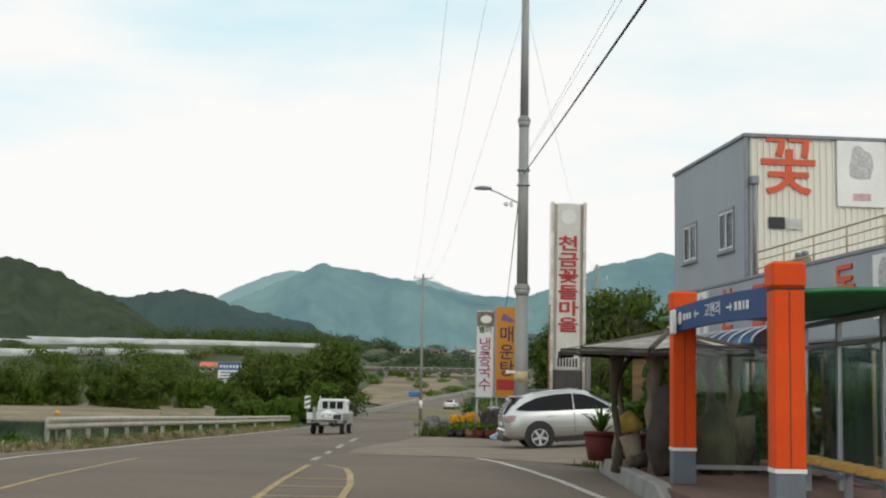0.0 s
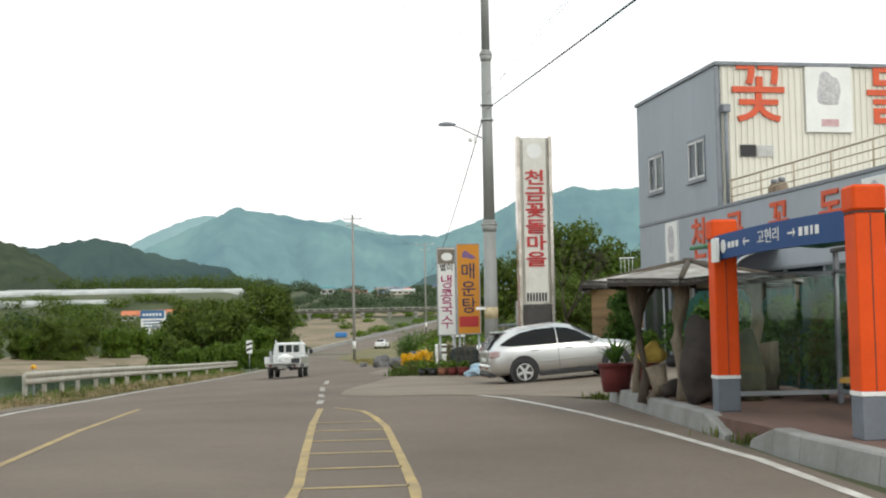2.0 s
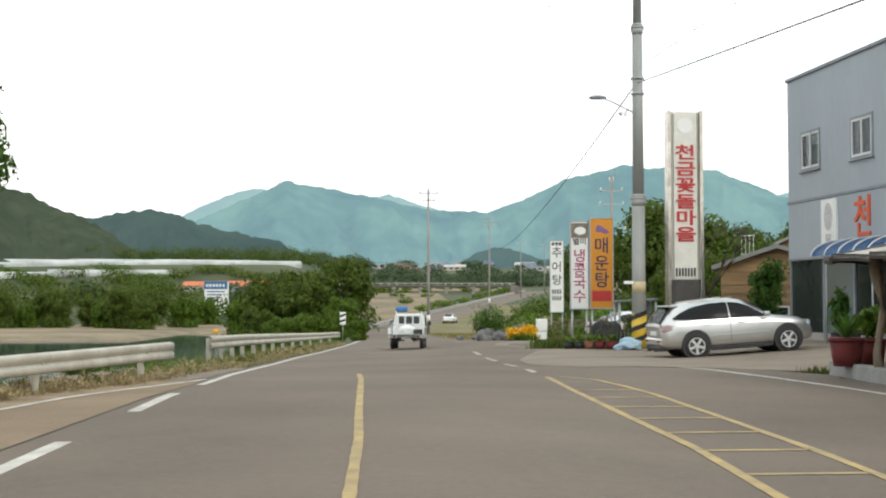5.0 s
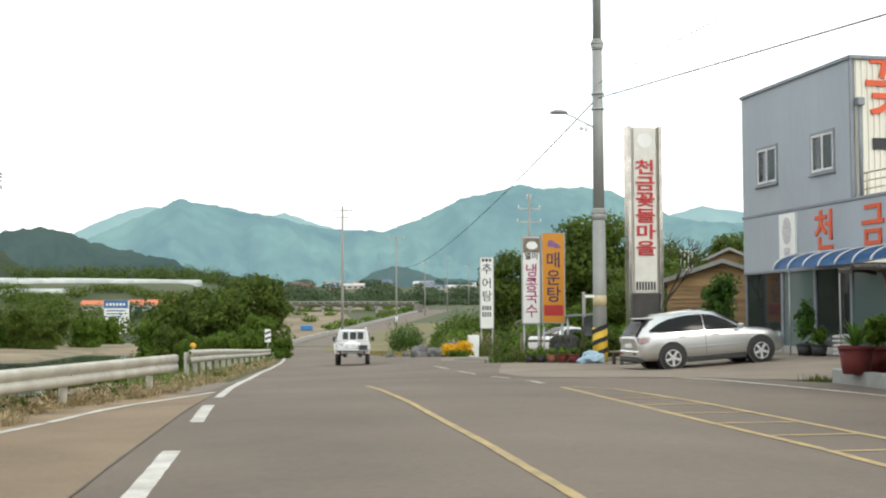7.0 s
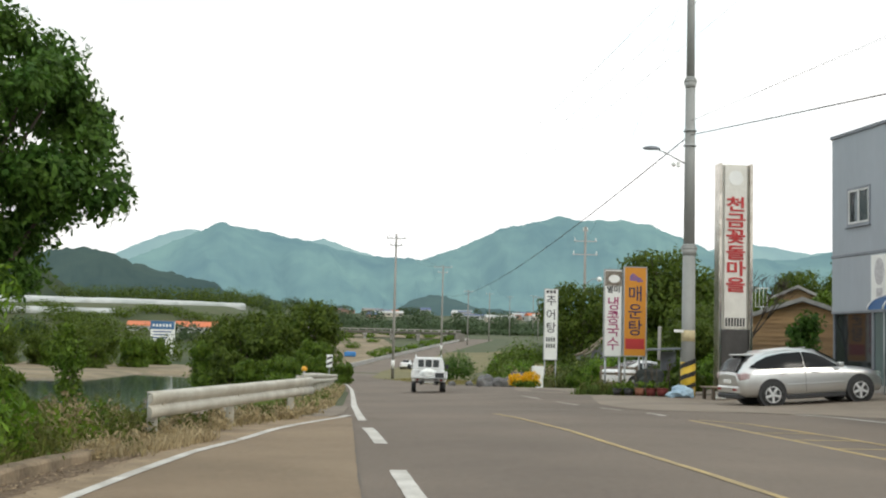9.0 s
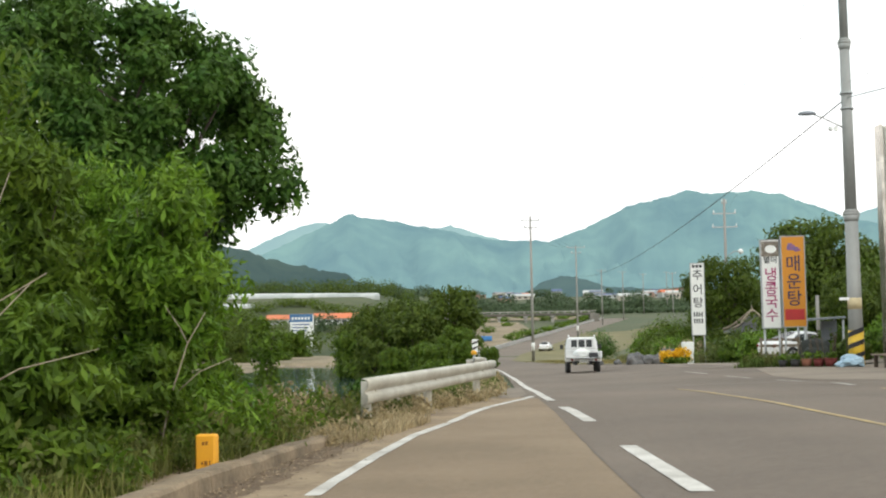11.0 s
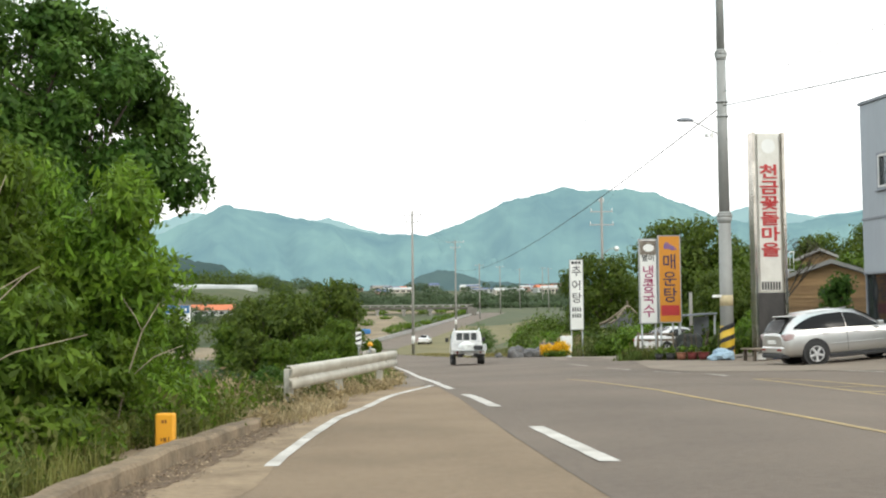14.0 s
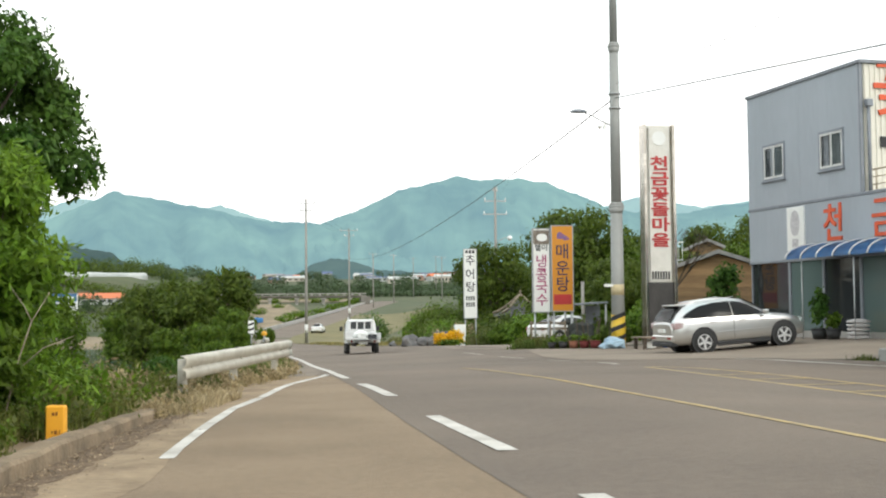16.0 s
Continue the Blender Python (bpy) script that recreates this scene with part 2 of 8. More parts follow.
# ---- ground sheet ----
ss = sorted({round(v, 3) for v in [*np.arange(-16, 16.1, 0.5), *np.arange(-60, 61, 4), -420, -250, -120, 120, 250, 420]})
ys = [-900, -300, -90, *np.arange(-40, 60, 1.5), *np.arange(60, 120, 4), *np.arange(120, 420, 10), *np.arange(420, 1000, 40), *np.arange(1000, 2800, 150)]
gv, gf = [], []
for y in ys:
    kk = max(1.0, (y + 80) / 100)
    for s in ss:
        x = 4 + s * kk
        bump = 0.10 * noise.noise(Vector((x * 0.35, y * 0.35, 0))) if x < left_edge(y) - 1 else 0.03 * noise.noise(Vector((x * 0.4, y * 0.4, 3)))
        gv.append((x, y, land(x, y) - 0.04 + bump * (0.6 if abs(x - left_edge(y)) > 1.5 else 0.0)))
w = len(ss)
for j in range(len(ys) - 1):
    for i in range(w - 1):
        gf.append((j * w + i, j * w + i + 1, (j + 1) * w + i + 1, (j + 1) * w + i))
me = bpy.data.meshes.new("ground")
me.from_pydata(gv, [], gf)
for p in me.polygons:
    p.use_smooth = True
me.materials.append(M_ground)
tagged(new("ground", me), "grassy verge and valley fields of dry grass and earth", kind="structure")


def strip(name, lefts, rights, y_list, dz, material, label, n=8, thick=0.03):
    """A surface laid over the land between two edges given as functions of y."""
    v, f = [], []
    for y in y_list:
        a, b = lefts(y), rights(y)
        for i in range(n + 1):
            x = a + (b - a) * i / n
            v.append((x, y, land(x, y) + dz))
    for j in range(len(y_list) - 1):
        for i in range(n):
            f.append((j * (n + 1) + i, j * (n + 1) + i + 1, (j + 1) * (n + 1) + i + 1, (j + 1) * (n + 1) + i))
    m = bpy.data.meshes.new(name)
    m.from_pydata(v, [], f)
    m.materials.append(material)
    return tagged(new(name, m), label, kind="structure")


def interp(*pairs):
    a, b = [p[0] for p in pairs], [p[1] for p in pairs]
    return lambda y: float(np.interp(y, a, b))


shoulder_line = interp((-40, -1.0), (8, -0.97), (10.6, -0.90), (13.3, -0.70), (15.8, -0.46), (17.8, -0.10), (21.6, 0.42), (25.4, 1.20), (26, 1.3), (38, 1.3))
road_right = interp((-60, 14.3), (27, 14.0), (29, 12.2), (31, 8.6), (36, 8.6), (44, 9.8), (50, 12), (56, 15), (70, 14), (76, 10.2), (90, 8.6), (150, 5.2), (158, 4.4), (163, 2.9), (190, 4.7), (217, 10), (311, 26), (420, 46), (700, 100))
road_left = lambda y: left_edge(y) + (0.75 if y < 25 else 0.35 if y < 60 else 0.2)
road_ys = [*np.arange(-60, 60, 2.0), *np.arange(60, 240, 5.0), *np.arange(240, 440, 20.0)]
strip("road", road_left, road_right, road_ys, 0.0, M_asphalt, "worn grey asphalt road with patched surface", n=130)
strip("shoulder", lambda y: shoulder_line(y) - 0.6, interp((-60, 1.75), (7, 1.70), (9.5, 1.62), (13, 1.54), (17.5, 1.48), (25, 1.38)), [*np.arange(-40, 25.6, 0.75)], 0.006, M_shoulder, "brownish worn asphalt shoulder beside the road", n=14)
strip("dirt_verge", lambda y: left_edge(y) - 1.1, lambda y: shoulder_line(y) + 0.03 + 0.05 * noise.noise(Vector((y * 0.9, 4, 0))) - 0.32 * smooth01((9.0 - y) / 2.4), [*np.arange(-40, 26, 0.25)], 0.009, M_earth, "dusty earth strip beside a low kerb wall", n=4)
strip("river_path", lambda y: left_edge(y) - 3.2, lambda y: left_edge(y) + 0.5, [*np.arange(25.4, 33.4, 0.5)], 0.014, M_lot, "pale dusty path turning off between the guard rails", n=6)
strip("parking_lot", lambda y: road_right(y) - 0.25, lambda y: 20.5, [*np.arange(27.2, 47, 1.2)], 0.010, M_lot, "pale concrete forecourt in front of the shop", n=8)
strip("driveway", interp((46, 10.6), (50, 9.2), (56, 8.6), (66, 9.4), (72, 11.0)), lambda y: 24.0, [*np.arange(47.5, 72, 1.5)], 0.012, M_lot, "pale dusty side driveway", n=6)


strip("dry_verge", lambda y: road_right(y) - 0.2, lambda y: road_right(y) + 9 + 0.05 * (y - 90), [*np.arange(90, 290, 5.0)], 0.03, mat("mown_dry_grass", (0.105, 0.100, 0.036), (0.19, 0.155, 0.065), scale=0.25, rough=0.95, bump=0.5, bump_scale=5, fine=3), "mown yellowish grass verge beside the far road", n=6)


def stripe(name, pts, width, material, label, dz=0.006, step=0.3):
    """A painted line along a polyline on the road."""
    bm = bmesh.new()
    dense = []
    for (xa, ya), (xb, yb) in zip(pts, pts[1:]):
        n = max(1, int(math.hypot(xb - xa, yb - ya) / step))
        dense += [(xa + (xb - xa) * i / n, ya + (yb - ya) * i / n) for i in range(n)]
    dense.append(pts[-1])
    rows = []
    for i, (x, y) in enumerate(dense):
        p, q = dense[max(i - 1, 0)], dense[min(i + 1, len(dense) - 1)]
        d = Vector((q[0] - p[0], q[1] - p[1])).normalized()
        n = Vector((-d.y, d.x)) * width / 2
        j = 0.012 * noise.noise(Vector((x * 3, y * 3, 1)))
        rows.append([bm.verts.new((x + s * (n.x + j), y + s * n.y, land(x, y) + dz)) for s in (1, -1)])
    for a, b in zip(rows, rows[1:]):
        bm.faces.new((a[0], a[1], b[1], b[0]))
    bmesh.ops.recalc_face_normals(bm, faces=bm.faces)
    return tagged(part(name, bm, material, None, label), kind="structure")


stripe("centre_line", [(5.3, -20), (5.32, 9), (5.14, 13.5), (4.94, 17), (4.76, 20.5), (4.56, 24.3), (4.36, 27)], 0.105, M_yellow, "worn yellow centre line of the road")
stripe("hatch_edge", [(8.45, -6), (8.6, 13.5), (8.45, 17), (8.28, 21.5), (8.2, 25.6)], 0.115, M_yellow, "yellow edge line of a hatched traffic island")
stripe("hatch_edge", [(9.75, -6), (9.78, 13), (9.68, 16), (9.5, 20.6), (9.3, 22.8), (9.05, 24.6), (8.45, 25.9)], 0.115, M_yellow, "yellow edge line of a hatched traffic island")
for i in range(11):
    y = 4.6 + i * 1.72
    if y > 23.5:
        break
    stripe("hatch_bar", [(float(np.interp(y, (13.5, 17, 21.5, 25.6), (8.6, 8.45, 8.28, 8.2))) + 0.04, y), (float(np.interp(y, (13, 16, 20.6, 22.8, 24.6), (9.78, 9.68, 9.5, 9.3, 9.05))) - 0.04, y + 0.08)], 0.12, M_yellow, "worn yellow hatching bar on the road")
stripe("edge_line", [(13.7, -20), (13.78, 14.8), (13.48, 18.6), (13.03, 22.4), (12.6, 25), (12.1, 27.4), (11.4, 29.9), (10.75, 32.2)], 0.14, M_white, "white edge line of the road")
stripe("edge_line", [(shoulder_line(y), y) for y in (10.2, 11, 12, 13.3, 14.6, 15.8, 17.65)], 0.13, M_white, "white line along the shoulder", dz=0.013)
stripe("edge_line", [(shoulder_line(y), y) for y in (17.8, 20, 21.6, 23.5, 25.1, 26.2)], 0.13, M_white, "white line along the shoulder", dz=0.013)
stripe("edge_line", [(1.58, 24.0), (1.50, 27), (1.38, 33), (1.32, 40), (1.25, 48), (1.15, 58), (1.05, 68), (0.7, 85), (0.1, 105)], 0.16, M_white, "white edge line of the road")
for a, b, x0, x1 in ((21.3, 17.7, 1.66, 1.83), (14.05, 10.15, 1.95, 2.10), (7.4, 3.8, 2.13, 2.2), (0.6, -2.4, 2.25, 2.3)):
    stripe("lane_dash", [(x0, a), (x1, b)], 0.19, M_white, "white dash of a broken lane line")
for a, b, x0, x1 in ((27.2, 28.8, 8.08, 8.05), (31.0, 33.2, 7.95, 7.8), (36.0, 39, 7.7, 7.55), (42, 46, 7.5, 7.4)):
    stripe("lane_dash", [(x0, a), (x1, b)], 0.15, mat("worn_road_white", (0.48, 0.45, 0.40), (0.24, 0.21, 0.18), scale=1.5, rough=0.85, fine=14), "worn white dash of a broken lane line")

M_tar = mat("sealed_joint", (0.092, 0.075, 0.058), (0.14, 0.112, 0.088), scale=3, rough=0.85)
stripe("road_seam", [(1.72, -6), (1.70, 7), (1.62, 9.5), (1.54, 13), (1.48, 17.5), (1.40, 23.5)], 0.018, M_tar, "dark joint between shoulder and road", dz=0.010)

# ---- river, far bank ----
bm = bmesh.new()
vs = [bm.verts.new(p) for p in ((-130, 12, -3.95), (-8, 12, -3.95), (-14, 150, -3.95), (-6, 300, -3.95), (-130, 300, -3.95))]
bm.faces.new(vs)
bmesh.ops.recalc_face_normals(bm, faces=bm.faces)
tagged(part("water", bm, M_water, None, "shallow river reflecting the pale sky"), kind="structure")
for name, pts in (("sandbank", [(-120, 176), (-46, 166), (-31, 170), (-31, 212), (-50, 262), (-125, 270)]), ("sandbank", [(-75, 230), (-8, 190), (-3, 215), (-20, 262), (-70, 300)])):
    bm = bmesh.new()
    cx, cy = sum(p[0] for p in pts) / len(pts), sum(p[1] for p in pts) / len(pts)
    top = bm.verts.new((cx, cy, -3.2))
    ring = [bm.verts.new((cx + (x - cx) * k, cy + (y - cy) * k, z)) for (x, y), k, z in [(p, 1.0, -4.4) for p in pts]]
    mid = [bm.verts.new((cx + (x - cx) * 0.85, cy + (y - cy) * 0.85, -3.5)) for x, y in pts]
    for i in range(len(pts)):
        j = (i + 1) % len(pts)
        bm.faces.new((ring[i], ring[j], mid[j], mid[i]))
        bm.faces.new((mid[i], mid[j], top))
    bmesh.ops.recalc_face_normals(bm, faces=bm.faces)
    tagged(part(name, bm, M_sand, None, "bare sandy flat beside the river"), kind="structure")


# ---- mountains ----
def far_material(name, color, color2, haze_glow, amount, fine=0.022):
    """Wooded slope; the haze in front is painted on as a sky-coloured emission."""
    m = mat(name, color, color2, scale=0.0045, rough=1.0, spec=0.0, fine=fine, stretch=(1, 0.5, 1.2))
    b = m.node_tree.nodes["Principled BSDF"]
    b.inputs["Emission Color"].default_value = (*haze_glow, 1)
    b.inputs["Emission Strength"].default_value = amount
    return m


def range_of_hills(name, peaks, r_front, r_ridge, foot, spur, material, label, seed, cols=260, canopy=4.0, steps=30):
    """A hill range: a ridge of given summits (degrees from +y, height), with spurs and gullies on its slopes."""
    az = [p[0] for p in peaks]
    hs = [p[1] for p in peaks]
    v, f = [], []
    rows = [i / steps for i in range(steps + 1)] + [1.06, 1.15, 1.35]
    for t in rows:
        for i in range(cols + 1):
            a = az[0] + (az[-1] - az[0]) * i / cols
            h = float(np.interp(a, az, hs)) * (1 + 0.014 * noise.noise(Vector((a * 0.9, seed, 0))) + 0.007 * noise.noise(Vector((a * 4.0, seed, 5))))
            r = r_front + (r_ridge - r_front) * t
            x, y = 5 + r * math.sin(radians(a)), r * math.cos(radians(a))
            z = foot + (h - foot) * (smooth01(t) * 0.55 + 0.45 * t if t <= 1 else 1 - (t - 1) * 1.2)
            k = 5.5 / r_ridge
            sp = noise.fractal(Vector((a * 0.40 + 0.5 * t, t * 0.9, seed)), 0.92, 2.1, 5) + 0.12 * noise.noise(Vector((x * k * 5, y * k * 3, seed)))
            z += spur * sp * 4 * max(0, t * (1.0 - t))
            z += canopy * (noise.noise(Vector((x / canopy * 0.22, y / canopy * 0.22, 1))) + 0.6 * noise.noise(Vector((x / canopy * 0.5, y / canopy * 0.5, 9)))) * min(1, t * 4)
            v.append((x, y, z))
    w = cols + 1
    for j in range(len(rows) - 1):
        for i in range(cols):
            f.append((j * w + i, j * w + i + 1, (j + 1) * w + i + 1, (j + 1) * w + i))
    m = bpy.data.meshes.new(name)
    m.from_pydata(v, [], f)
    for p in m.polygons:
        p.use_smooth = True
    m.materials.append(material)
    return tagged(new(name, m), label, kind="structure")


# far_forest's two noise tones paint in sunlit and shaded patches of slope
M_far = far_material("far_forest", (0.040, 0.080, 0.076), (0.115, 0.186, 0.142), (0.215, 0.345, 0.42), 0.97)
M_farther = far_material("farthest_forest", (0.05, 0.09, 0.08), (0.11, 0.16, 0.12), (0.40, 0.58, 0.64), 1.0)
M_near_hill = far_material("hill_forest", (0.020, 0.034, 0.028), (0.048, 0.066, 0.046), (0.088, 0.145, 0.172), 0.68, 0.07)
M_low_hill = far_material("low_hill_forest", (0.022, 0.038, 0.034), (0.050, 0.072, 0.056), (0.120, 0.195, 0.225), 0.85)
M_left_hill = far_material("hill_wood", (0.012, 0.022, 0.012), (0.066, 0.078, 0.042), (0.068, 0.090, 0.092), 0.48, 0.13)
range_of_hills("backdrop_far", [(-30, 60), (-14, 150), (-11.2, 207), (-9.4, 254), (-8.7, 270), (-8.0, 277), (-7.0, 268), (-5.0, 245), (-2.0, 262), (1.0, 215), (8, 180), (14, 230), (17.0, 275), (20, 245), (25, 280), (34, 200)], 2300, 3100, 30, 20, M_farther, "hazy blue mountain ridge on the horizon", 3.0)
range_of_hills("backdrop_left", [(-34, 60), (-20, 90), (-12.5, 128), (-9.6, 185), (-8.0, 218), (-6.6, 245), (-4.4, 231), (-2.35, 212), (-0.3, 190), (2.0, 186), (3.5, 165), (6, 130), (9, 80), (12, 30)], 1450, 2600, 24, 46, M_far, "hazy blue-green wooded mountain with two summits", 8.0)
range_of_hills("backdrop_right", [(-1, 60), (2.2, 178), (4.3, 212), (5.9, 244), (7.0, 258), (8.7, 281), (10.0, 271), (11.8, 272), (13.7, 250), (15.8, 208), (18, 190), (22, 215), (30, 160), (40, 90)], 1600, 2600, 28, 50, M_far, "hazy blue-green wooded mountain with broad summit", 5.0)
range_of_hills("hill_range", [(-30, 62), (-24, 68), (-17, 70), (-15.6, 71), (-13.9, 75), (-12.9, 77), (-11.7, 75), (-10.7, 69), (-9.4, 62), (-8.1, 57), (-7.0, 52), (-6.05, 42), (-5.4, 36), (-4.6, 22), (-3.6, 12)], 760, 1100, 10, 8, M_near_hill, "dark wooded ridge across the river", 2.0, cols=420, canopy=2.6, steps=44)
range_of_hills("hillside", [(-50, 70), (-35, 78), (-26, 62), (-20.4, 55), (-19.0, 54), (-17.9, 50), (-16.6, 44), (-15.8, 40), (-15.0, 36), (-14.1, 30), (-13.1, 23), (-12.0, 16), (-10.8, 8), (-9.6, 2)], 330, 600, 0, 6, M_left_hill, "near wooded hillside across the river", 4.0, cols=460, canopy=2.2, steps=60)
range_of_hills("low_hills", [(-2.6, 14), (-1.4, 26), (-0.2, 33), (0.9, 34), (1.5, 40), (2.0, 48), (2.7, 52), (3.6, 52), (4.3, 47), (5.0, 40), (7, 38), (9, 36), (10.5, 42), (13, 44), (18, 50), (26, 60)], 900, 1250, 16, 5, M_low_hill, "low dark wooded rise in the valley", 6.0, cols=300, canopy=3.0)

# ---- materials of things ----
M_panelgrey = mat("grey_wall_panel", (0.375, 0.41, 0.45), (0.325, 0.355, 0.39), scale=0.5, rough=0.6, bump=0.05, stretch=(1, 1, 0.3))
M_panelwhite = mat("cream_ribbed_panel", (0.80, 0.77, 0.68), (0.70, 0.67, 0.58), scale=0.6, rough=0.55, stretch=(1, 1, 0.25))
M_trimgrey = mat("grey_trim", (0.25, 0.27, 0.30), scale=3, rough=0.5)
M_signwhite = mat("sign_white", (0.86, 0.86, 0.83), (0.76, 0.76, 0.73), scale=1.5, rough=0.5)
M_red = mat("sign_orange_red", (0.72, 0.10, 0.025), (0.60, 0.085, 0.03), scale=2, rough=0.5)
M_crimson = mat("sign_crimson", (0.52, 0.035, 0.035), (0.42, 0.03, 0.03), scale=3, rough=0.5)
M_black = mat("black_paint", (0.02, 0.02, 0.022), scale=5, rough=0.5)
M_steel = mat("galvanised_steel", (0.46, 0.47, 0.47), (0.36, 0.37, 0.37), scale=3, rough=0.5, metal=0.55)
M_pole = mat("pole_steel", (0.36, 0.365, 0.35), (0.29, 0.295, 0.28), scale=1.2, rough=0.65, metal=0.2, stretch=(1, 1, 0.4))
M_chrome = mat("polished_steel", (0.62, 0.58, 0.52), (0.40, 0.36, 0.31), scale=2, rough=0.18, metal=1.0)
M_darkstone = mat("dark_stone", (0.040, 0.038, 0.037), (0.075, 0.07, 0.066), scale=2.5, rough=0.4, stretch=(1, 1, 0.4))
M_orange = mat("shelter_orange", (0.80, 0.085, 0.006), (0.68, 0.07, 0.006), scale=1.5, rough=0.6, spec=0.25)
M_bluegrey = mat("shelter_grey_base", (0.16, 0.18, 0.21), (0.12, 0.135, 0.16), scale=2, rough=0.6)
M_blue = mat("sign_blue", (0.008, 0.055, 0.20), (0.012, 0.065, 0.21), scale=2, rough=0.5, spec=0.3)
M_green = mat("canopy_green", (0.02, 0.22, 0.07), (0.015, 0.16, 0.055), scale=2, rough=0.45)
M_bannerorange = mat("banner_orange", (0.66, 0.27, 0.02), (0.60, 0.24, 0.02), scale=1, rough=0.5)
M_navy = mat("letter_navy", (0.03, 0.03, 0.09), scale=4, rough=0.5)
M_magenta = mat("letter_magenta", (0.42, 0.03, 0.12), (0.30, 0.03, 0.16), scale=0.5, rough=0.5)
M_frame = mat("window_frame_white", (0.75, 0.75, 0.73), scale=3, rough=0.4)
M_glassdark = glass("dark_window_glass", (0.025, 0.03, 0.032), 0.04)
M_glassgreen = glass("curtained_glass", (0.105, 0.15, 0.145), 0.08)
M_glassclear = glass("clear_glass", (0.85, 0.95, 0.92), 0.02, 1.0)
M_awning = mat("awning_blue", (0.045, 0.19, 0.44), (0.035, 0.14, 0.36), scale=1, rough=0.35)
M_rubber = mat("rubber", (0.018, 0.018, 0.018), (0.03, 0.03, 0.03), scale=8, rough=0.8)
M_alloy = mat("alloy_rim", (0.72, 0.72, 0.72), scale=6, rough=0.35, metal=0.3)
M_plastic = mat("dark_plastic", (0.03, 0.03, 0.032), scale=6, rough=0.6)
M_lampred = mat("tail_lamp_red", (0.30, 0.015, 0.015), scale=6, rough=0.2)
M_chevyellow = mat("chevron_yellow", (0.70, 0.46, 0.03), scale=3, rough=0.5)


def paint(name, color, metal=0.0, rough=0.3):
    m = mat(name, color, tuple(c * 0.94 for c in color), scale=1.5, rough=rough, metal=metal)
    m.node_tree.nodes["Principled BSDF"].inputs["Coat Weight"].default_value = 0.6
    return m


M_silver = paint("silver_paint", (0.66, 0.66, 0.65), 0.85, 0.30)
M_carglass = glass("privacy_glass", (0.012, 0.013, 0.014), 0.12)
M_carglass.node_tree.nodes["Principled BSDF"].inputs["Specular IOR Level"].default_value = 0.18
M_carwhite = paint("white_paint", (0.78, 0.78, 0.77))

# ---- shop building ----
SHOP = Matrix.Translation((18.88, 45.8, 0.05)) @ pose(0, 0, 0, 0, 0, -82.93)


def sash_window(parent, x0, x1, z0, z1, m=Matrix.Identity(4), name="window"):
    """A two-pane sliding window on a wall facing local -y."""
    bm = bmesh.new()
    f = 0.09
    for a in ((x0, z0, x1, z0 + f), (x0, z1 - f, x1, z1), (x0, z0 + f, x0 + f, z1 - f), (x1 - f, z0 + f, x1, z1 - f)):
        box(bm, a[0], -0.05, a[1], a[2], 0.02, a[3], 0.008)
    root = part(name, bm, M_trimgrey, parent)
    root.matrix_basis = m
    bm = bmesh.new()
    mid = (x0 + x1) / 2
    i = f
    for a, b, d in ((x0 + i, mid + 0.03, -0.03), (mid - 0.03, x1 - i, -0.015)):
        for q in ((a, z0 + i, b, z0 + i + 0.07), (a, z1 - i - 0.07, b, z1 - i), (a, z0 + i + 0.07, a + 0.07, z1 - i - 0.07), (b - 0.07, z0 + i + 0.07, b, z1 - i - 0.07)):
            box(bm, q[0], d - 0.02, q[1], q[2], d + 0.015, q[3])
    part("window_frame", bm, M_frame, root, "white sash frame")
    for a, b, mm in ((x0 + i, mid, M_glassdark), (mid, x1 - i, M_glassgreen)):
        bm = bmesh.new()
        box(bm, a, -0.012, z0 + i, b, -0.004, z1 - i)
        part("pane", bm, mm, root)
    bm = bmesh.new()
    box(bm, x0 - 0.05, -0.11, z0 - 0.05, x1 + 0.05, 0.0, z0, 0.01)
    part("window_sill", bm, M_trimgrey, root)
    return root


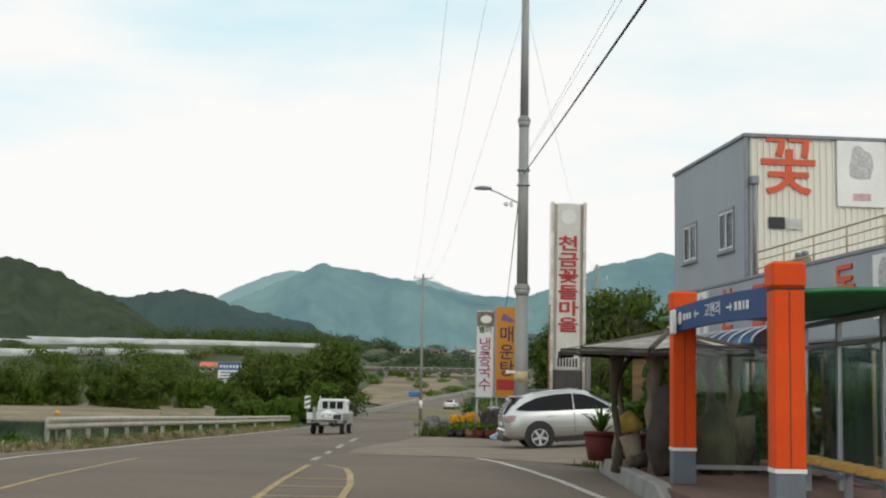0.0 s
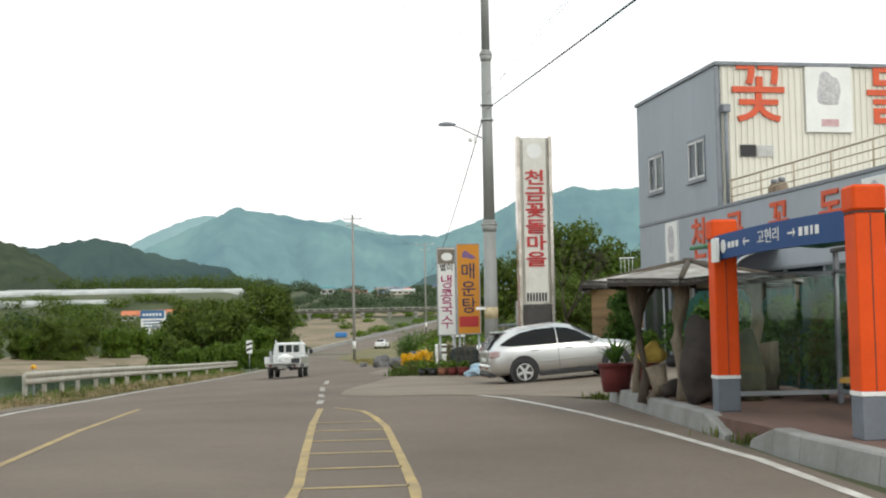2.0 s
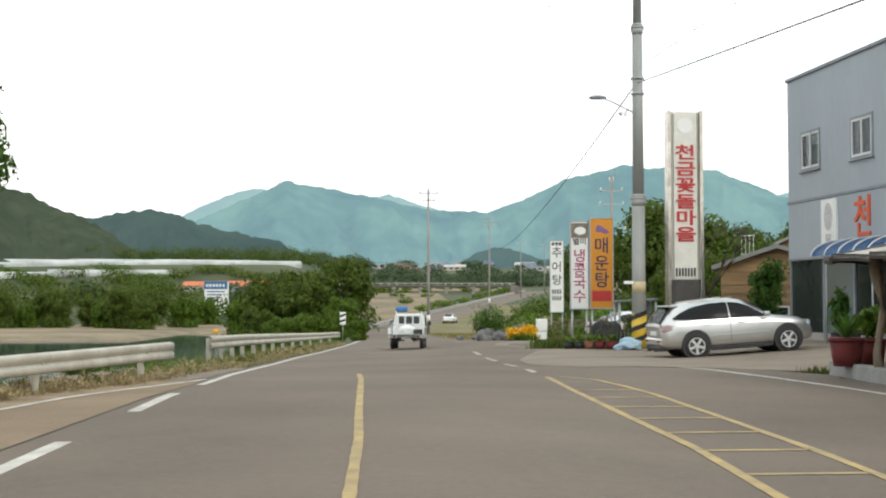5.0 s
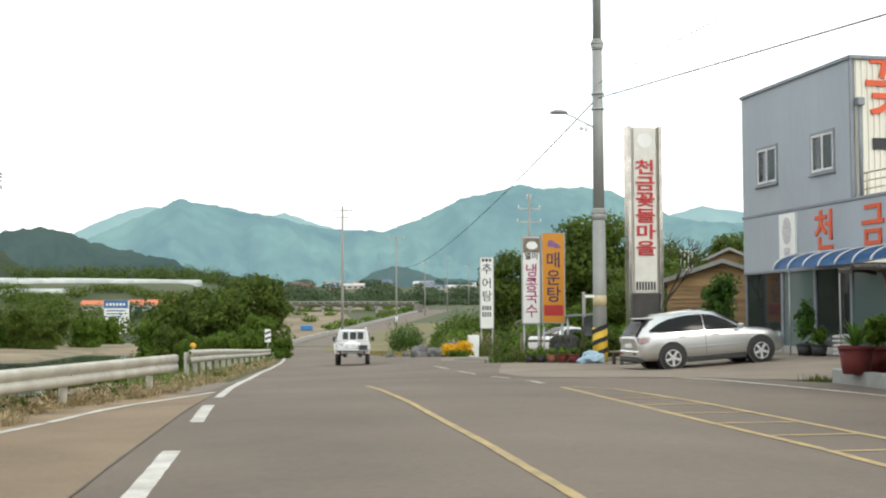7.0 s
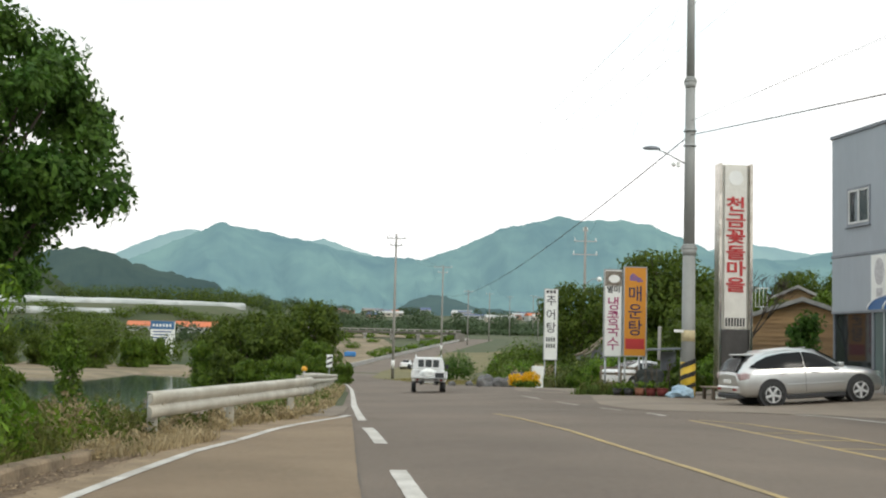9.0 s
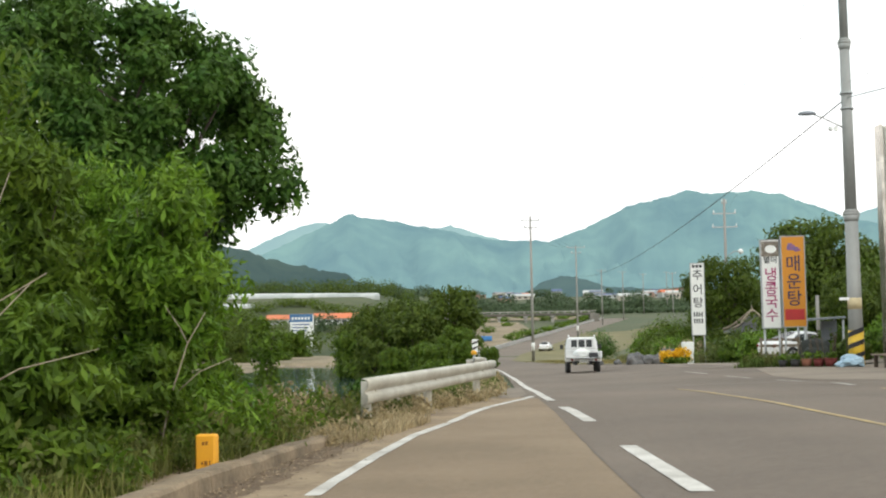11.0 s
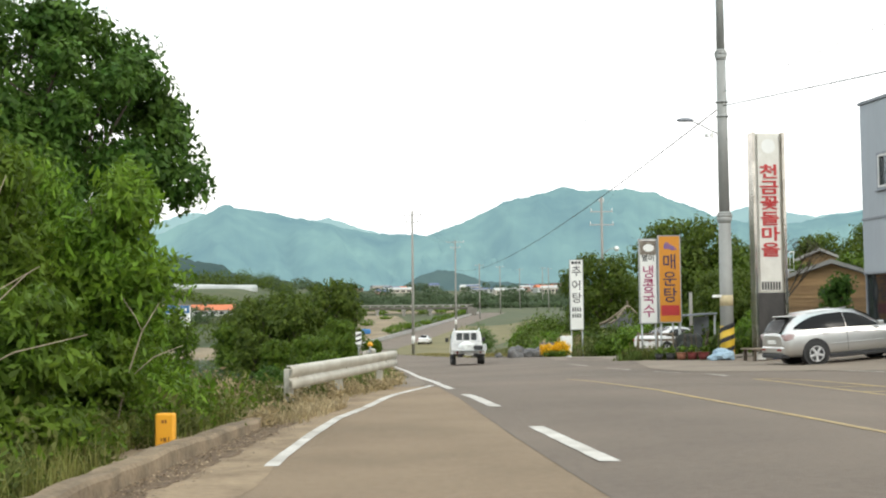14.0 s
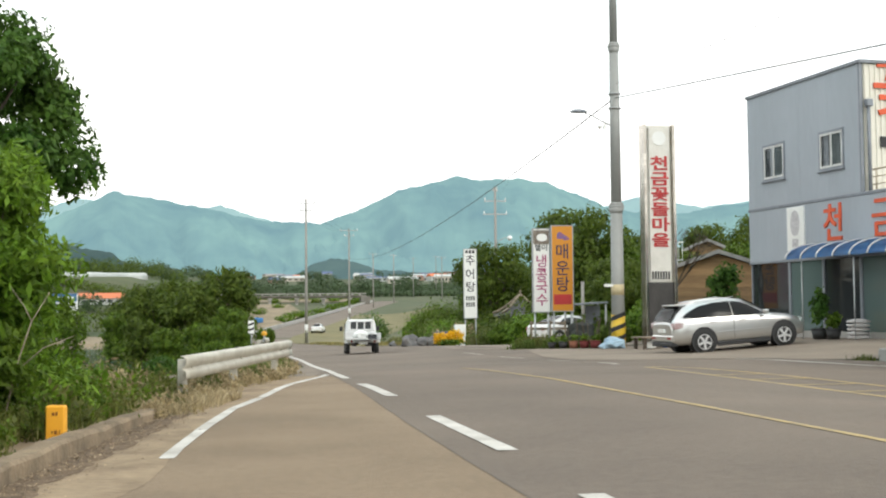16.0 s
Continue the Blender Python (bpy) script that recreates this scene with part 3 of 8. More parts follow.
def shop_building():
    t = thing("shop_building", "two-storey shop with grey panel facade and cream ribbed upper wall", "building", SHOP)
    L, D = 27.0, 10.0
    bm = bmesh.new()
    box(bm, 0, 0.004, 2.95, L, 0.18, 4.93)
    part("facade_band", bm, M_panelgrey, t)
    for k in range(9):
        bm = bmesh.new()
        box(bm, k * 3.0 + 0.003, -0.016, 2.96, k * 3.0 + 2.997, 0.004, 4.92)
        part("panel", bm, M_panelgrey, t)
    bm = bmesh.new()
    box(bm, 0, 0.18, -0.4, 0.18, D, 4.95)
    box(bm, L - 0.18, 0.18, -0.4, L, D, 4.95)
    box(bm, 0.18, D - 0.18, -0.4, L - 0.18, D, 4.95)
    part("rear_wall", bm, M_panelgrey, t)
    bm = bmesh.new()
    box(bm, 0.18, 0.18, 4.75, L - 0.18, D - 0.18, 4.93)
    part("terrace", bm, M_conc, t, "concrete roof terrace")
    bm = bmesh.new()
    box(bm, 0.18, 0.3, -0.3, L - 0.18, D - 0.2, 0.02)
    part("shop_floor", bm, M_lot, t)
    # upper storey
    bm = bmesh.new()
    box(bm, 0, 0.004, 5.03, 7.5, 0.15, 9.38)
    part("upper_facade", bm, M_panelgrey, t)
    for k in range(4):
        bm = bmesh.new()
        box(bm, k * 1.875 + 0.003, -0.012, 5.04, k * 1.875 + 1.872, 0.004, 9.37)
        part("panel", bm, M_panelgrey, t)
    bm = bmesh.new()
    box(bm, 7.40, 0.15, 4.93, 7.55, D, 9.38)
    part("ribbed_wall", bm, M_panelwhite, t, "cream ribbed metal cladding")
    bm = bmesh.new()
    box(bm, 0, -0.035, 0, 0.035, 0.035, 4.41, 0.008)
    rib = bpy.data.meshes.new("rib")
    bm.to_mesh(rib)
    bm.free()
    rib.materials.append(M_panelwhite)
    for y in np.arange(0.22, D, 0.2):
        piece("rib", rib, t, pose(7.55, y, 4.95))
    bm = bmesh.new()
    box(bm, 0, 0.15, 4.93, 0.15, D, 9.38)
    box(bm, 0.15, D - 0.15, 4.93, 7.4, D, 9.38)
    part("upper_rear_wall", bm, M_panelgrey, t)
    bm = bmesh.new()
    box(bm, -0.06, -0.08, 9.38, 7.66, D + 0.06, 9.50, 0.015)
    part("roof", bm, M_trimgrey, t, "dark grey roof edge")
    bm = bmesh.new()
    box(bm, -0.03, -0.05, 4.93, L, 0.02, 5.03, 0.01)
    box(bm, -0.03, -0.04, 2.87, L, 0.10, 2.95, 0.01)
    box(bm, 7.5, -0.03, 5.03, 7.60, 0.06, 9.38)
    part("wall_trim", bm, M_trimgrey, t)
    sash_window(t, 1.16, 2.74, 6.0, 7.4)
    sash_window(t, 5.04, 6.58, 5.98, 7.37)
    # drain pipe at the corner
    bm = bmesh.new()
    rod(bm, (7.68, 0.24, 4.95), (7.68, 0.24, 7.9), 0.06)
    box(bm, 7.58, 0.12, 7.9, 7.80, 0.36, 8.15, 0.02)
    part("drain_pipe", bm, M_trimgrey, t)
    # big letters and picture panel on the ribbed wall
    wall = lambda y, z: Matrix.Translation((7.60, y, z)) @ pose(0, 0, 0, 0, 0, 90) @ UPRIGHT
    lettering("letter", "꽃", 2.05, M_red, t, wall(1.37, 8.42), 0.03, "large orange letter", bold=0.02)
    lettering("letter", "돌", 2.05, M_red, t, wall(5.85, 8.38), 0.03, "large orange letter", bold=0.02)
    bm = bmesh.new()
    box(bm, 7.59, 2.9, 7.31, 7.66, 4.45, 9.37, 0.01)
    pp = part("picture_panel", bm, M_signwhite, t, "white panel with a faded picture of a stone")
    bm = bmesh.new()
    rock(bm, (7.665, 3.68, 8.55), (0.02, 0.36, 0.62), 3.0, 3, 0.2)
    part("stone_picture", bm, mat("faded_print", (0.36, 0.35, 0.37), (0.66, 0.64, 0.64), scale=9, rough=0.6), pp)
    bm = bmesh.new()
    box(bm, 7.66, 3.4, 7.5, 7.675, 3.97, 7.72)
    part("base_picture", bm, mat("faded_pink", (0.55, 0.30, 0.32), (0.66, 0.5, 0.5), scale=7, rough=0.6), pp)
    # vent on the wall
    bm = bmesh.new()
    box(bm, 7.585, 0.72, 6.55, 7.62, 1.22, 6.91)
    v = part("wall_vent", bm, M_plastic, t, "dark wall vent")
    bm = bmesh.new()
    for k in range(6):
        box(bm, 7.60, 1.25, 6.56 + k * 0.06, 7.635, 1.8, 6.60 + k * 0.06)
    part("louvre", bm, M_frame, v, "pale louvre")
    # terrace railing
    rail = thing("terrace_railing", "thin cream painted metal railing round the roof terrace", "railing", SHOP)
    M_rail = mat("cream_rail", (0.55, 0.48, 0.36), (0.42, 0.33, 0.22), scale=4, rough=0.5)
    for z in (5.75, 5.50, 5.25):
        bm = bmesh.new()
        rod(bm, (7.9, 0.18, z), (L - 0.2, 0.18, z), 0.018 if z < 5.7 else 0.028, n=8)
        part("rail_bar", bm, M_rail, rail)
    for x in np.arange(8.1, L, 2.12):
        bm = bmesh.new()
        rod(bm, (x, 0.18, 4.95), (x, 0.18, 5.76), 0.026, n=8)
        part("rail_post", bm, M_rail, rail)
    # letters over the shop front
    for ch, x in (("천", 5.85), ("금", 8.72), ("꽃", 11.75), ("돌", 14.75), ("마", 19.6), ("을", 22.4)):
        lettering("letter", ch, 1.42, M_red, t, Matrix.Translation((x, -0.03, 4.03)) @ UPRIGHT, 0.03, "orange letter on the grey wall", bold=0.015)
    for x0, x1, z0, z1 in ((2.9, 4.04, 3.27, 4.86), (16.46, 17.7, 3.3, 4.8)):
        bm = bmesh.new()
        box(bm, x0, -0.10, z0, x1, -0.005, z1, 0.01)
        pp = part("picture_panel", bm, M_signwhite, t, "white panel with a faded picture of a stone")
        bm = bmesh.new()
        bmesh.ops.create_cone(bm, cap_ends=True, segments=24, radius1=0.36, radius2=0.36, depth=0.012, matrix=Matrix.Translation(((x0 + x1) / 2, -0.106, (z0 + z1) / 2 + 0.2)) @ pose(0, 0, 0, 90) @ Matrix.Diagonal((0.85, 1.3, 1, 1)))
        box(bm, (x0 + x1) / 2 - 0.2, -0.112, z0 + 0.12, (x0 + x1) / 2 + 0.2, -0.1, z0 + 0.42)
        part("stone_picture", bm, MATS["faded_print"], pp)
    # shop front: posts, glazing, plinth
    xs = [0.0, 2.79, 5.05, 7.3, 9.6, 11.9, 14.2, 16.5, 18.8, 21.1, 23.4, L]
    for i, x in enumerate(xs):
        bm = bmesh.new()
        box(bm, max(0, x - 0.07), 0.02, -0.3, min(L, x + 0.07), 0.16, 2.87, 0.006)
        part("shop_post", bm, M_trimgrey, t)
    bm = bmesh.new()
    box(bm, 0.07, 0.03, -0.4, L - 0.07, 0.13, 0.35)
    part("plinth", bm, M_conc, t)
    for i, (a, b) in enumerate(zip(xs, xs[1:])):
        bm = bmesh.new()
        box(bm, a + 0.07, 0.075, 0.35, b - 0.07, 0.085, 2.87)
        part("shop_pane", bm, M_glassgreen if i in (1, 3, 6) else M_glassdark, t)
    # awning
    aw = thing("awning", "curved blue awning with white ribs on the shop front", "awning", SHOP)
    bm = bmesh.new()
    arc = [(-1.25 * math.sin(radians(a)), 2.88 + 0.55 * math.cos(radians(a))) for a in range(0, 91, 10)]
    x0, x1 = 4.76, 11.6
    rows = [[bm.verts.new((x, y - 0.02, z)) for x in (x0, x1)] for y, z in arc]
    for a, b in zip(rows, rows[1:]):
        bm.faces.new((a[0], a[1], b[1], b[0])).smooth = True
    bmesh.ops.solidify(bm, geom=bm.faces[:], thickness=0.02)
    part("awning_sheet", bm, M_awning, aw)
    for k in range(8):
        x = x0 + (x1 - x0) * k / 7
        bm = bmesh.new()
        tube(bm, [(x, y - 0.045, z + 0.005) for y, z in arc], [0.03] * len(arc), 6)
        part("awning_rib", bm, M_frame, aw)
    for x in (x0 + 0.9, x0 + 4.0):
        bm = bmesh.new()
        rod(bm, (x, -1.2, -0.3), (x, -1.2, 2.85), 0.025)
        part("awning_post", bm, M_steel, aw)
    return t


shop_building()


# ---- sign tower ----
def sign_tower():
    t = thing("sign_tower", "tall shop sign tower in polished steel with red letters", "sign", pose(14.9, 45.0, land(14.9, 45), 0, 0, 4))
    z0 = land(14.9, 45)
    H = 8.25 - z0
    for x in (-0.58, 0.58):
        bm = bmesh.new()
        box(bm, x - 0.055, -0.26, 0, x + 0.055, 0.26, H + 0.02, 0.012)
        part("side_column", bm, M_chrome, t, "polished steel side column")
    bm = bmesh.new()
    box(bm, -0.52, -0.16, 0, 0.52, 0.16, 2.25 - z0, 0.01)
    part("base_panel", bm, M_darkstone, t, "dark polished base panel")
    bm = bmesh.new()
    n = 12
    ring = [(-0.525 + 1.05 * i / n, -0.08 - 0.11 * math.sin(math.pi * i / n)) for i in range(n + 1)]
    rows = [[bm.verts.new((x, y, z)) for x, y in ring] for z in (2.25 - z0, H - 0.02)]
    for i in range(n):
        bm.faces.new((rows[0][i], rows[0][i + 1], rows[1][i + 1], rows[1][i])).smooth = True
    bmesh.ops.recalc_face_normals(bm, faces=bm.faces)
    box(bm, -0.52, -0.06, 2.25 - z0, 0.52, 0.16, H - 0.05)
    face = part("sign_face", bm, mat("tower_face", (0.74, 0.72, 0.66), (0.60, 0.57, 0.50), scale=1.5, rough=0.35, metal=0.2, stretch=(1, 1, 0.3)), t, "weathered pale metal sign face")
    bm = bmesh.new()
    box(bm, -0.42, -0.205, 2.3 - z0, 0.42, -0.12, H - 0.08, 0.01)
    part("sign_band", bm, mat("tower_band", (0.78, 0.76, 0.70), (0.62, 0.60, 0.54), scale=2.5, rough=0.5), t)
    for i, ch in enumerate("천금꽃돌마을"):
        lettering("letter", ch, 0.57, M_crimson, t, Matrix.Translation((0.0, -0.225, 6.74 - z0 - i * 0.584)) @ UPRIGHT, 0.012, "crimson letter", bold=0.012, squeeze=1.45)
    bm = bmesh.new()
    bmesh.ops.create_cone(bm, cap_ends=True, segments=28, radius1=0.27, radius2=0.27, depth=0.02, matrix=Matrix.Translation((0, -0.21, 7.74 - z0)) @ pose(0, 0, 0, 90))
    part("round_emblem", bm, M_signwhite, t, "pale round emblem")
    for k in range(7):
        bm = bmesh.new()
        box(bm, -0.37 + k * 0.108, -0.212, 2.36 - z0, -0.30 + k * 0.108, -0.203, 2.66 - z0)
        part("number_bar", bm, M_black, t)
    return t


sign_tower()


# ---- steel utility pole with street lamp ----
def main_pole():
    x, y = 13.28, 45.08
    z0 = land(x, y) - 0.1
    t = thing("utility_pole", "tall grey steel utility pole with flanged joints", "utility pole", pose(x, y, z0))
    for i, (a, b, ra, rb) in enumerate(((0, 5.5, 0.255, 0.225), (5.5, 11.65, 0.205, 0.175), (11.65, 17.5, 0.155, 0.13))):
        bm = bmesh.new()
        rod(bm, (0, 0, a), (0, 0, b), ra, rb, 20)
        part("pole_section", bm, M_pole, t)
    for z, r in ((5.5, 0.29), (11.65, 0.235)):
        bm = bmesh.new()
        rod(bm, (0, 0, z - 0.30), (0, 0, z - 0.08), r - 0.06, r, 20)
        rod(bm, (0, 0, z - 0.08), (0, 0, z + 0.02), r, r, 20)
        rod(bm, (0, 0, z + 0.02), (0, 0, z + 0.12), r * 0.95, r - 0.06, 20)
        part("flange", bm, M_pole, t, "bolted flange ring")
    for z in (9.2, 9.75, 2.6):
        bm = bmesh.new()
        rod(bm, (0, 0, z), (0, 0, z + 0.07), 0.235, 0.235, 16)
        part("clamp", bm, M_steel, t)
    bm = bmesh.new()
    rod(bm, (0, 0, 0.1), (0, 0, 1.35), 0.272, 0.264, 24)
    part("warning_band", bm, M_chevyellow, t, "yellow warning wrap")
    for k in range(3):
        bm = bmesh.new()
        v = []
        for i in range(13):
            a = radians(-180 + i * 15)
            zz = 0.25 + k * 0.42 + 0.30 * (i / 12)
            v.append([bm.verts.new((0.276 * math.cos(a), 0.276 * math.sin(a), zz + d)) for d in (0, 0.17)])
        for p, q in zip(v, v[1:]):
            bm.faces.new((p[0], q[0], q[1], p[1]))
        part("black_stripe", bm, M_black, t)
    bm = bmesh.new()
    box(bm, -0.55, -0.12, 2.42, -0.2, -0.08, 2.52)
    part("number_plate", bm, M_signwhite, t, "small pale plate")
    bm = bmesh.new()
    rod(bm, (0, 0, 2.1), (0, 0, 2.5), 0.247, 0.245, 20)
    part("notice_sticker", bm, mat("cream_sticker", (0.6, 0.5, 0.3), scale=8, rough=0.6), t)
    # lamp arm
    bm = bmesh.new()
    tube(bm, [(-0.1, 0, 8.55), (-0.5, -0.05, 8.72), (-0.9, -0.1, 8.92), (-1.2, -0.15, 9.02)], [0.028, 0.026, 0.024, 0.022], 8)
    part("lamp_arm", bm, M_steel, t)
    bm = bmesh.new()
    g = bmesh.ops.create_uvsphere(bm, u_segments=14, v_segments=8, radius=1.0)["verts"]
    for v in g:
        v.co = Vector((v.co.x * 0.33 - 1.46, v.co.y * 0.15 - 0.17, max(v.co.z, -0.45) * 0.10 + 9.06))
    part("lamp_head", bm, M_trimgrey, t, "flat grey street lamp head", True)
    bm = bmesh.new()
    bmesh.ops.create_icosphere(bm, subdivisions=2, radius=0.09, matrix=Matrix.Translation((-0.62, -0.1, 8.52)))
    box(bm, -0.50, -0.14, 8.42, -0.38, -0.04, 8.62, 0.02)
    part("junction_box", bm, M_signwhite, t)
    return t


main_pole()


# ---- banner signs ----
def banner_sign(x, y, w, z0, z1, material, texts, label, yaw=0, frame=M_steel):
    g = land(x, y)
    t = thing("banner_sign", label, "sign", pose(x, y, g, 0, 0, yaw))
    z0, z1 = z0 - g, z1 - g
    bm = bmesh.new()
    box(bm, -w / 2, -0.07, z0, w / 2, 0.07, z1, 0.01)
    part("sign_panel", bm, material, t)
    bm = bmesh.new()
    for q in ((-w / 2 - 0.04, z0 - 0.04, w / 2 + 0.04, z0), (-w / 2 - 0.04, z1, w / 2 + 0.04, z1 + 0.04), (-w / 2 - 0.04, z0, -w / 2, z1), (w / 2, z0, w / 2 + 0.04, z1)):
        box(bm, q[0], -0.085, q[1], q[2], 0.085, q[3])
    part("sign_frame", bm, frame, t)
    for s in (-1, 1):
        bm = bmesh.new()
        rod(bm, (s * (w / 2 - 0.06), 0.02, -0.1), (s * (w / 2 - 0.06), 0.02, z0), 0.045)
        part("post", bm, M_steel, t)
    for ch, dz, size, mm in texts:
        lettering("letter", ch, size, mm, t, Matrix.Translation((0, -0.08, z0 + dz)) @ UPRIGHT, 0.006, bold=0.004)
    return t


b1 = banner_sign(12.08, 52.85, 0.72, 1.17, 4.79, M_signwhite, [("별미", 2.79, 0.32, M_black), ("냉", 2.17, 0.60, M_magenta), ("콩", 1.60, 0.60, M_magenta), ("국", 1.05, 0.60, M_magenta), ("수", 0.48, 0.60, M_magenta)], "white roadside menu sign with magenta letters")
bm = bmesh.new()
box(bm, -0.35, -0.078, 4.50, 0.35, -0.072, 5.12)
part("dish_picture", bm, mat("dish_print", (0.10, 0.08, 0.06), (0.35, 0.3, 0.24), scale=6, rough=0.5), b1, "dark picture of a dish")
bm = bmesh.new()
bmesh.ops.create_cone(bm, cap_ends=True, segments=20, radius1=0.24, radius2=0.24, depth=0.006, matrix=Matrix.Translation((0.03, -0.082, 4.80)) @ pose(0, 0, 0, 90) @ Matrix.Diagonal((1, 0.7, 1, 1)))
part("bowl_picture", bm, M_signwhite, b1)
b2 = banner_sign(12.99, 52.72, 0.92, 1.2, 4.92, M_bannerorange, [("매", 2.56, 0.72, M_navy), ("운", 1.82, 0.70, M_navy), ("탕", 1.12, 0.70, M_navy)], "orange roadside menu sign with dark blue letters")
bm = bmesh.new()
box(bm, -0.40, -0.078, 1.2 + 0.37 + 0.28, 0.40, -0.072, 1.2 + 0.37 + 0.72)
part("red_patch", bm, M_crimson, b2)
bm = bmesh.new()
rock(bm, (-0.07, -0.074, 4.84), (0.2, 0.008, 0.15), 2, 2, 0.5)
rock(bm, (0.18, -0.074, 4.74), (0.15, 0.008, 0.09), 4, 2, 0.5)
part("fish_picture", bm, mat("print_blue", (0.12, 0.12, 0.3), (0.3, 0.1, 0.2), scale=8, rough=0.5), b2)
b3 = banner_sign(14.45, 86.0, 0.88, 0.72, 5.55, M_signwhite, [("추", 4.02, 0.78, M_black), ("어", 3.03, 0.78, M_black), ("탕", 2.14, 0.78, M_black)], "white roadside menu sign with black letters")
for r in range(2):
    for k in range(4):
        bm = bmesh.new()
        box(bm, -0.32 + k * 0.17, -0.078, 3.36 - r * 0.44 - 0.26, -0.22 + k * 0.17, -0.072, 3.40 - r * 0.44)
        part("text_bar", bm, M_plastic, b3)
for k in range(3):
    bm = bmesh.new()
    box(bm, -0.34 + k * 0.24, -0.078, 6.42, -0.16 + k * 0.24, -0.072, 6.62)
    part("text_bar", bm, M_plastic, b3)


# ---- cars ----
def wheel(parent, x, y, r, side, width=0.22, material=None):
    bm = bmesh.new()
    prof_ = [(r * 0.66, -width / 2), (r * 0.93, -width / 2), (r, -width * 0.32), (r, width * 0.32), (r * 0.93, width / 2), (r * 0.66, width / 2)]
    n = 24
    rings = [[bm.verts.new((q * math.cos(2 * math.pi * k / n), w, q * math.sin(2 * math.pi * k / n))) for k in range(n)] for q, w in prof_]
    for a, b in zip(rings, rings[1:]):
        for k in range(n):
            bm.faces.new((a[k], b[k], b[(k + 1) % n], a[(k + 1) % n])).smooth = True
    bmesh.ops.recalc_face_normals(bm, faces=bm.faces)
    tyre = part("wheel", bm, M_rubber, parent, "black tyre")
    tyre.matrix_basis = pose(x, y, r)
    bm = bmesh.new()
    o = side * width / 2
    bmesh.ops.create_cone(bm, cap_ends=True, segments=24, radius1=r * 0.66, radius2=r * 0.66, depth=0.03, matrix=Matrix.Translation((0, o * 0.45, 0)) @ pose(0, 0, 0, 90))
    part("hub_well", bm, M_plastic, tyre)
    bm = bmesh.new()
    for k in range(5):
        box(bm, 0.02, o * 0.72, -r * 0.10, r * 0.66, o * 0.98, r * 0.10, 0.01, pose(0, 0, 0, 0, 72 * k + 18, 0))
    bmesh.ops.create_cone(bm, cap_ends=True, segments=16, radius1=r * 0.18, radius2=r * 0.18, depth=abs(o) * 0.35, matrix=Matrix.Translation((0, o * 0.86, 0)) @ pose(0, 0, 0, 90))
    rings = [[bm.verts.new((q * math.cos(2 * math.pi * k / n), w, q * math.sin(2 * math.pi * k / n))) for k in range(n)] for q, w in ((r * 0.60, o * 0.7), (r * 0.60, o), (r * 0.68, o), (r * 0.68, o * 0.7))]
    for a, b in zip(rings, rings[1:] + rings[:1]):
        for k in range(n):
            bm.faces.new((a[k], b[k], b[(k + 1) % n], a[(k + 1) % n]))
    bmesh.ops.recalc_face_normals(bm, faces=bm.faces)
    part("rim", bm, material or M_alloy, tyre, "five-spoke alloy rim")
    return tyre


def section(x, zb, zs, zt, wb, wt):
    """Half cross-section of a body at x: sill zb, belt zs with half-width wb, top zt with half-width wt."""
    return [(x, 0, zb), (x, wb * 0.86, zb), (x, wb * 0.97, zb + 0.10), (x, wb, zb + 0.28 * (zs - zb) + 0.05), (x, wb, zs - 0.16 * (zs - zb)), (x, wb * 0.965, zs),
            (x, wt + (wb * 0.965 - wt) * 0.42, zs + (zt - zs) * 0.55), (x, wt, zt - 0.22 * (zt - zs)), (x, wt * 0.80, zt - 0.03 * (zt - zs)), (x, 0, zt)]


def car_shell(stations):
    bm = bmesh.new()
    rows = []
    for st in stations:
        h = section(*st)
        full = h + [(x, -y, z) for x, y, z in h[-2:0:-1]]
        rows.append([bm.verts.new(p) for p in full])
    n = len(rows[0])
    for a, b in zip(rows, rows[1:]):
        for k in range(n):
            bm.faces.new((a[k], a[(k + 1) % n], b[(k + 1) % n], b[k])).smooth = True
    bm.faces.new(rows[0])
    bm.faces.new(rows[-1][::-1])
    bmesh.ops.recalc_face_normals(bm, faces=bm.faces)
    return bm


def side_pane(bm, pts, stations, s, out=0.024):
    """A side window: lower and upper edges as (x, low, high), wrapped on the cabin side."""
    xs = [q[0] for q in stations]
    rows = []
    n = 14
    for i in range(n + 1):
        x = pts[0][0] + (pts[-1][0] - pts[0][0]) * i / n
        lo, hi = (float(np.interp(x, [p[0] for p in pts], [p[k] for p in pts])) for k in (1, 2))
        zb, zs, zt, wb, wt = (float(np.interp(x, xs, [q[k] for q in stations])) for k in (1, 2, 3, 4, 5))
        ks = [0, 0.55, 0.78, 0.97]
        ws = [wb * 0.965, wt + (wb * 0.965 - wt) * 0.42, wt, wt * 0.80]
        col = []
        for j in range(5):
            z = lo + (hi - lo) * j / 4
            col.append(bm.verts.new((x, s * (float(np.interp((z - zs) / max(0.05, zt - zs), ks, ws)) + out), z)))
        rows.append(col)
    for p, q in zip(rows, rows[1:]):
        for j in range(4):
            bm.faces.new((p[j], q[j], q[j + 1], p[j + 1])).smooth = True
    bmesh.ops.recalc_face_normals(bm, faces=bm.faces)


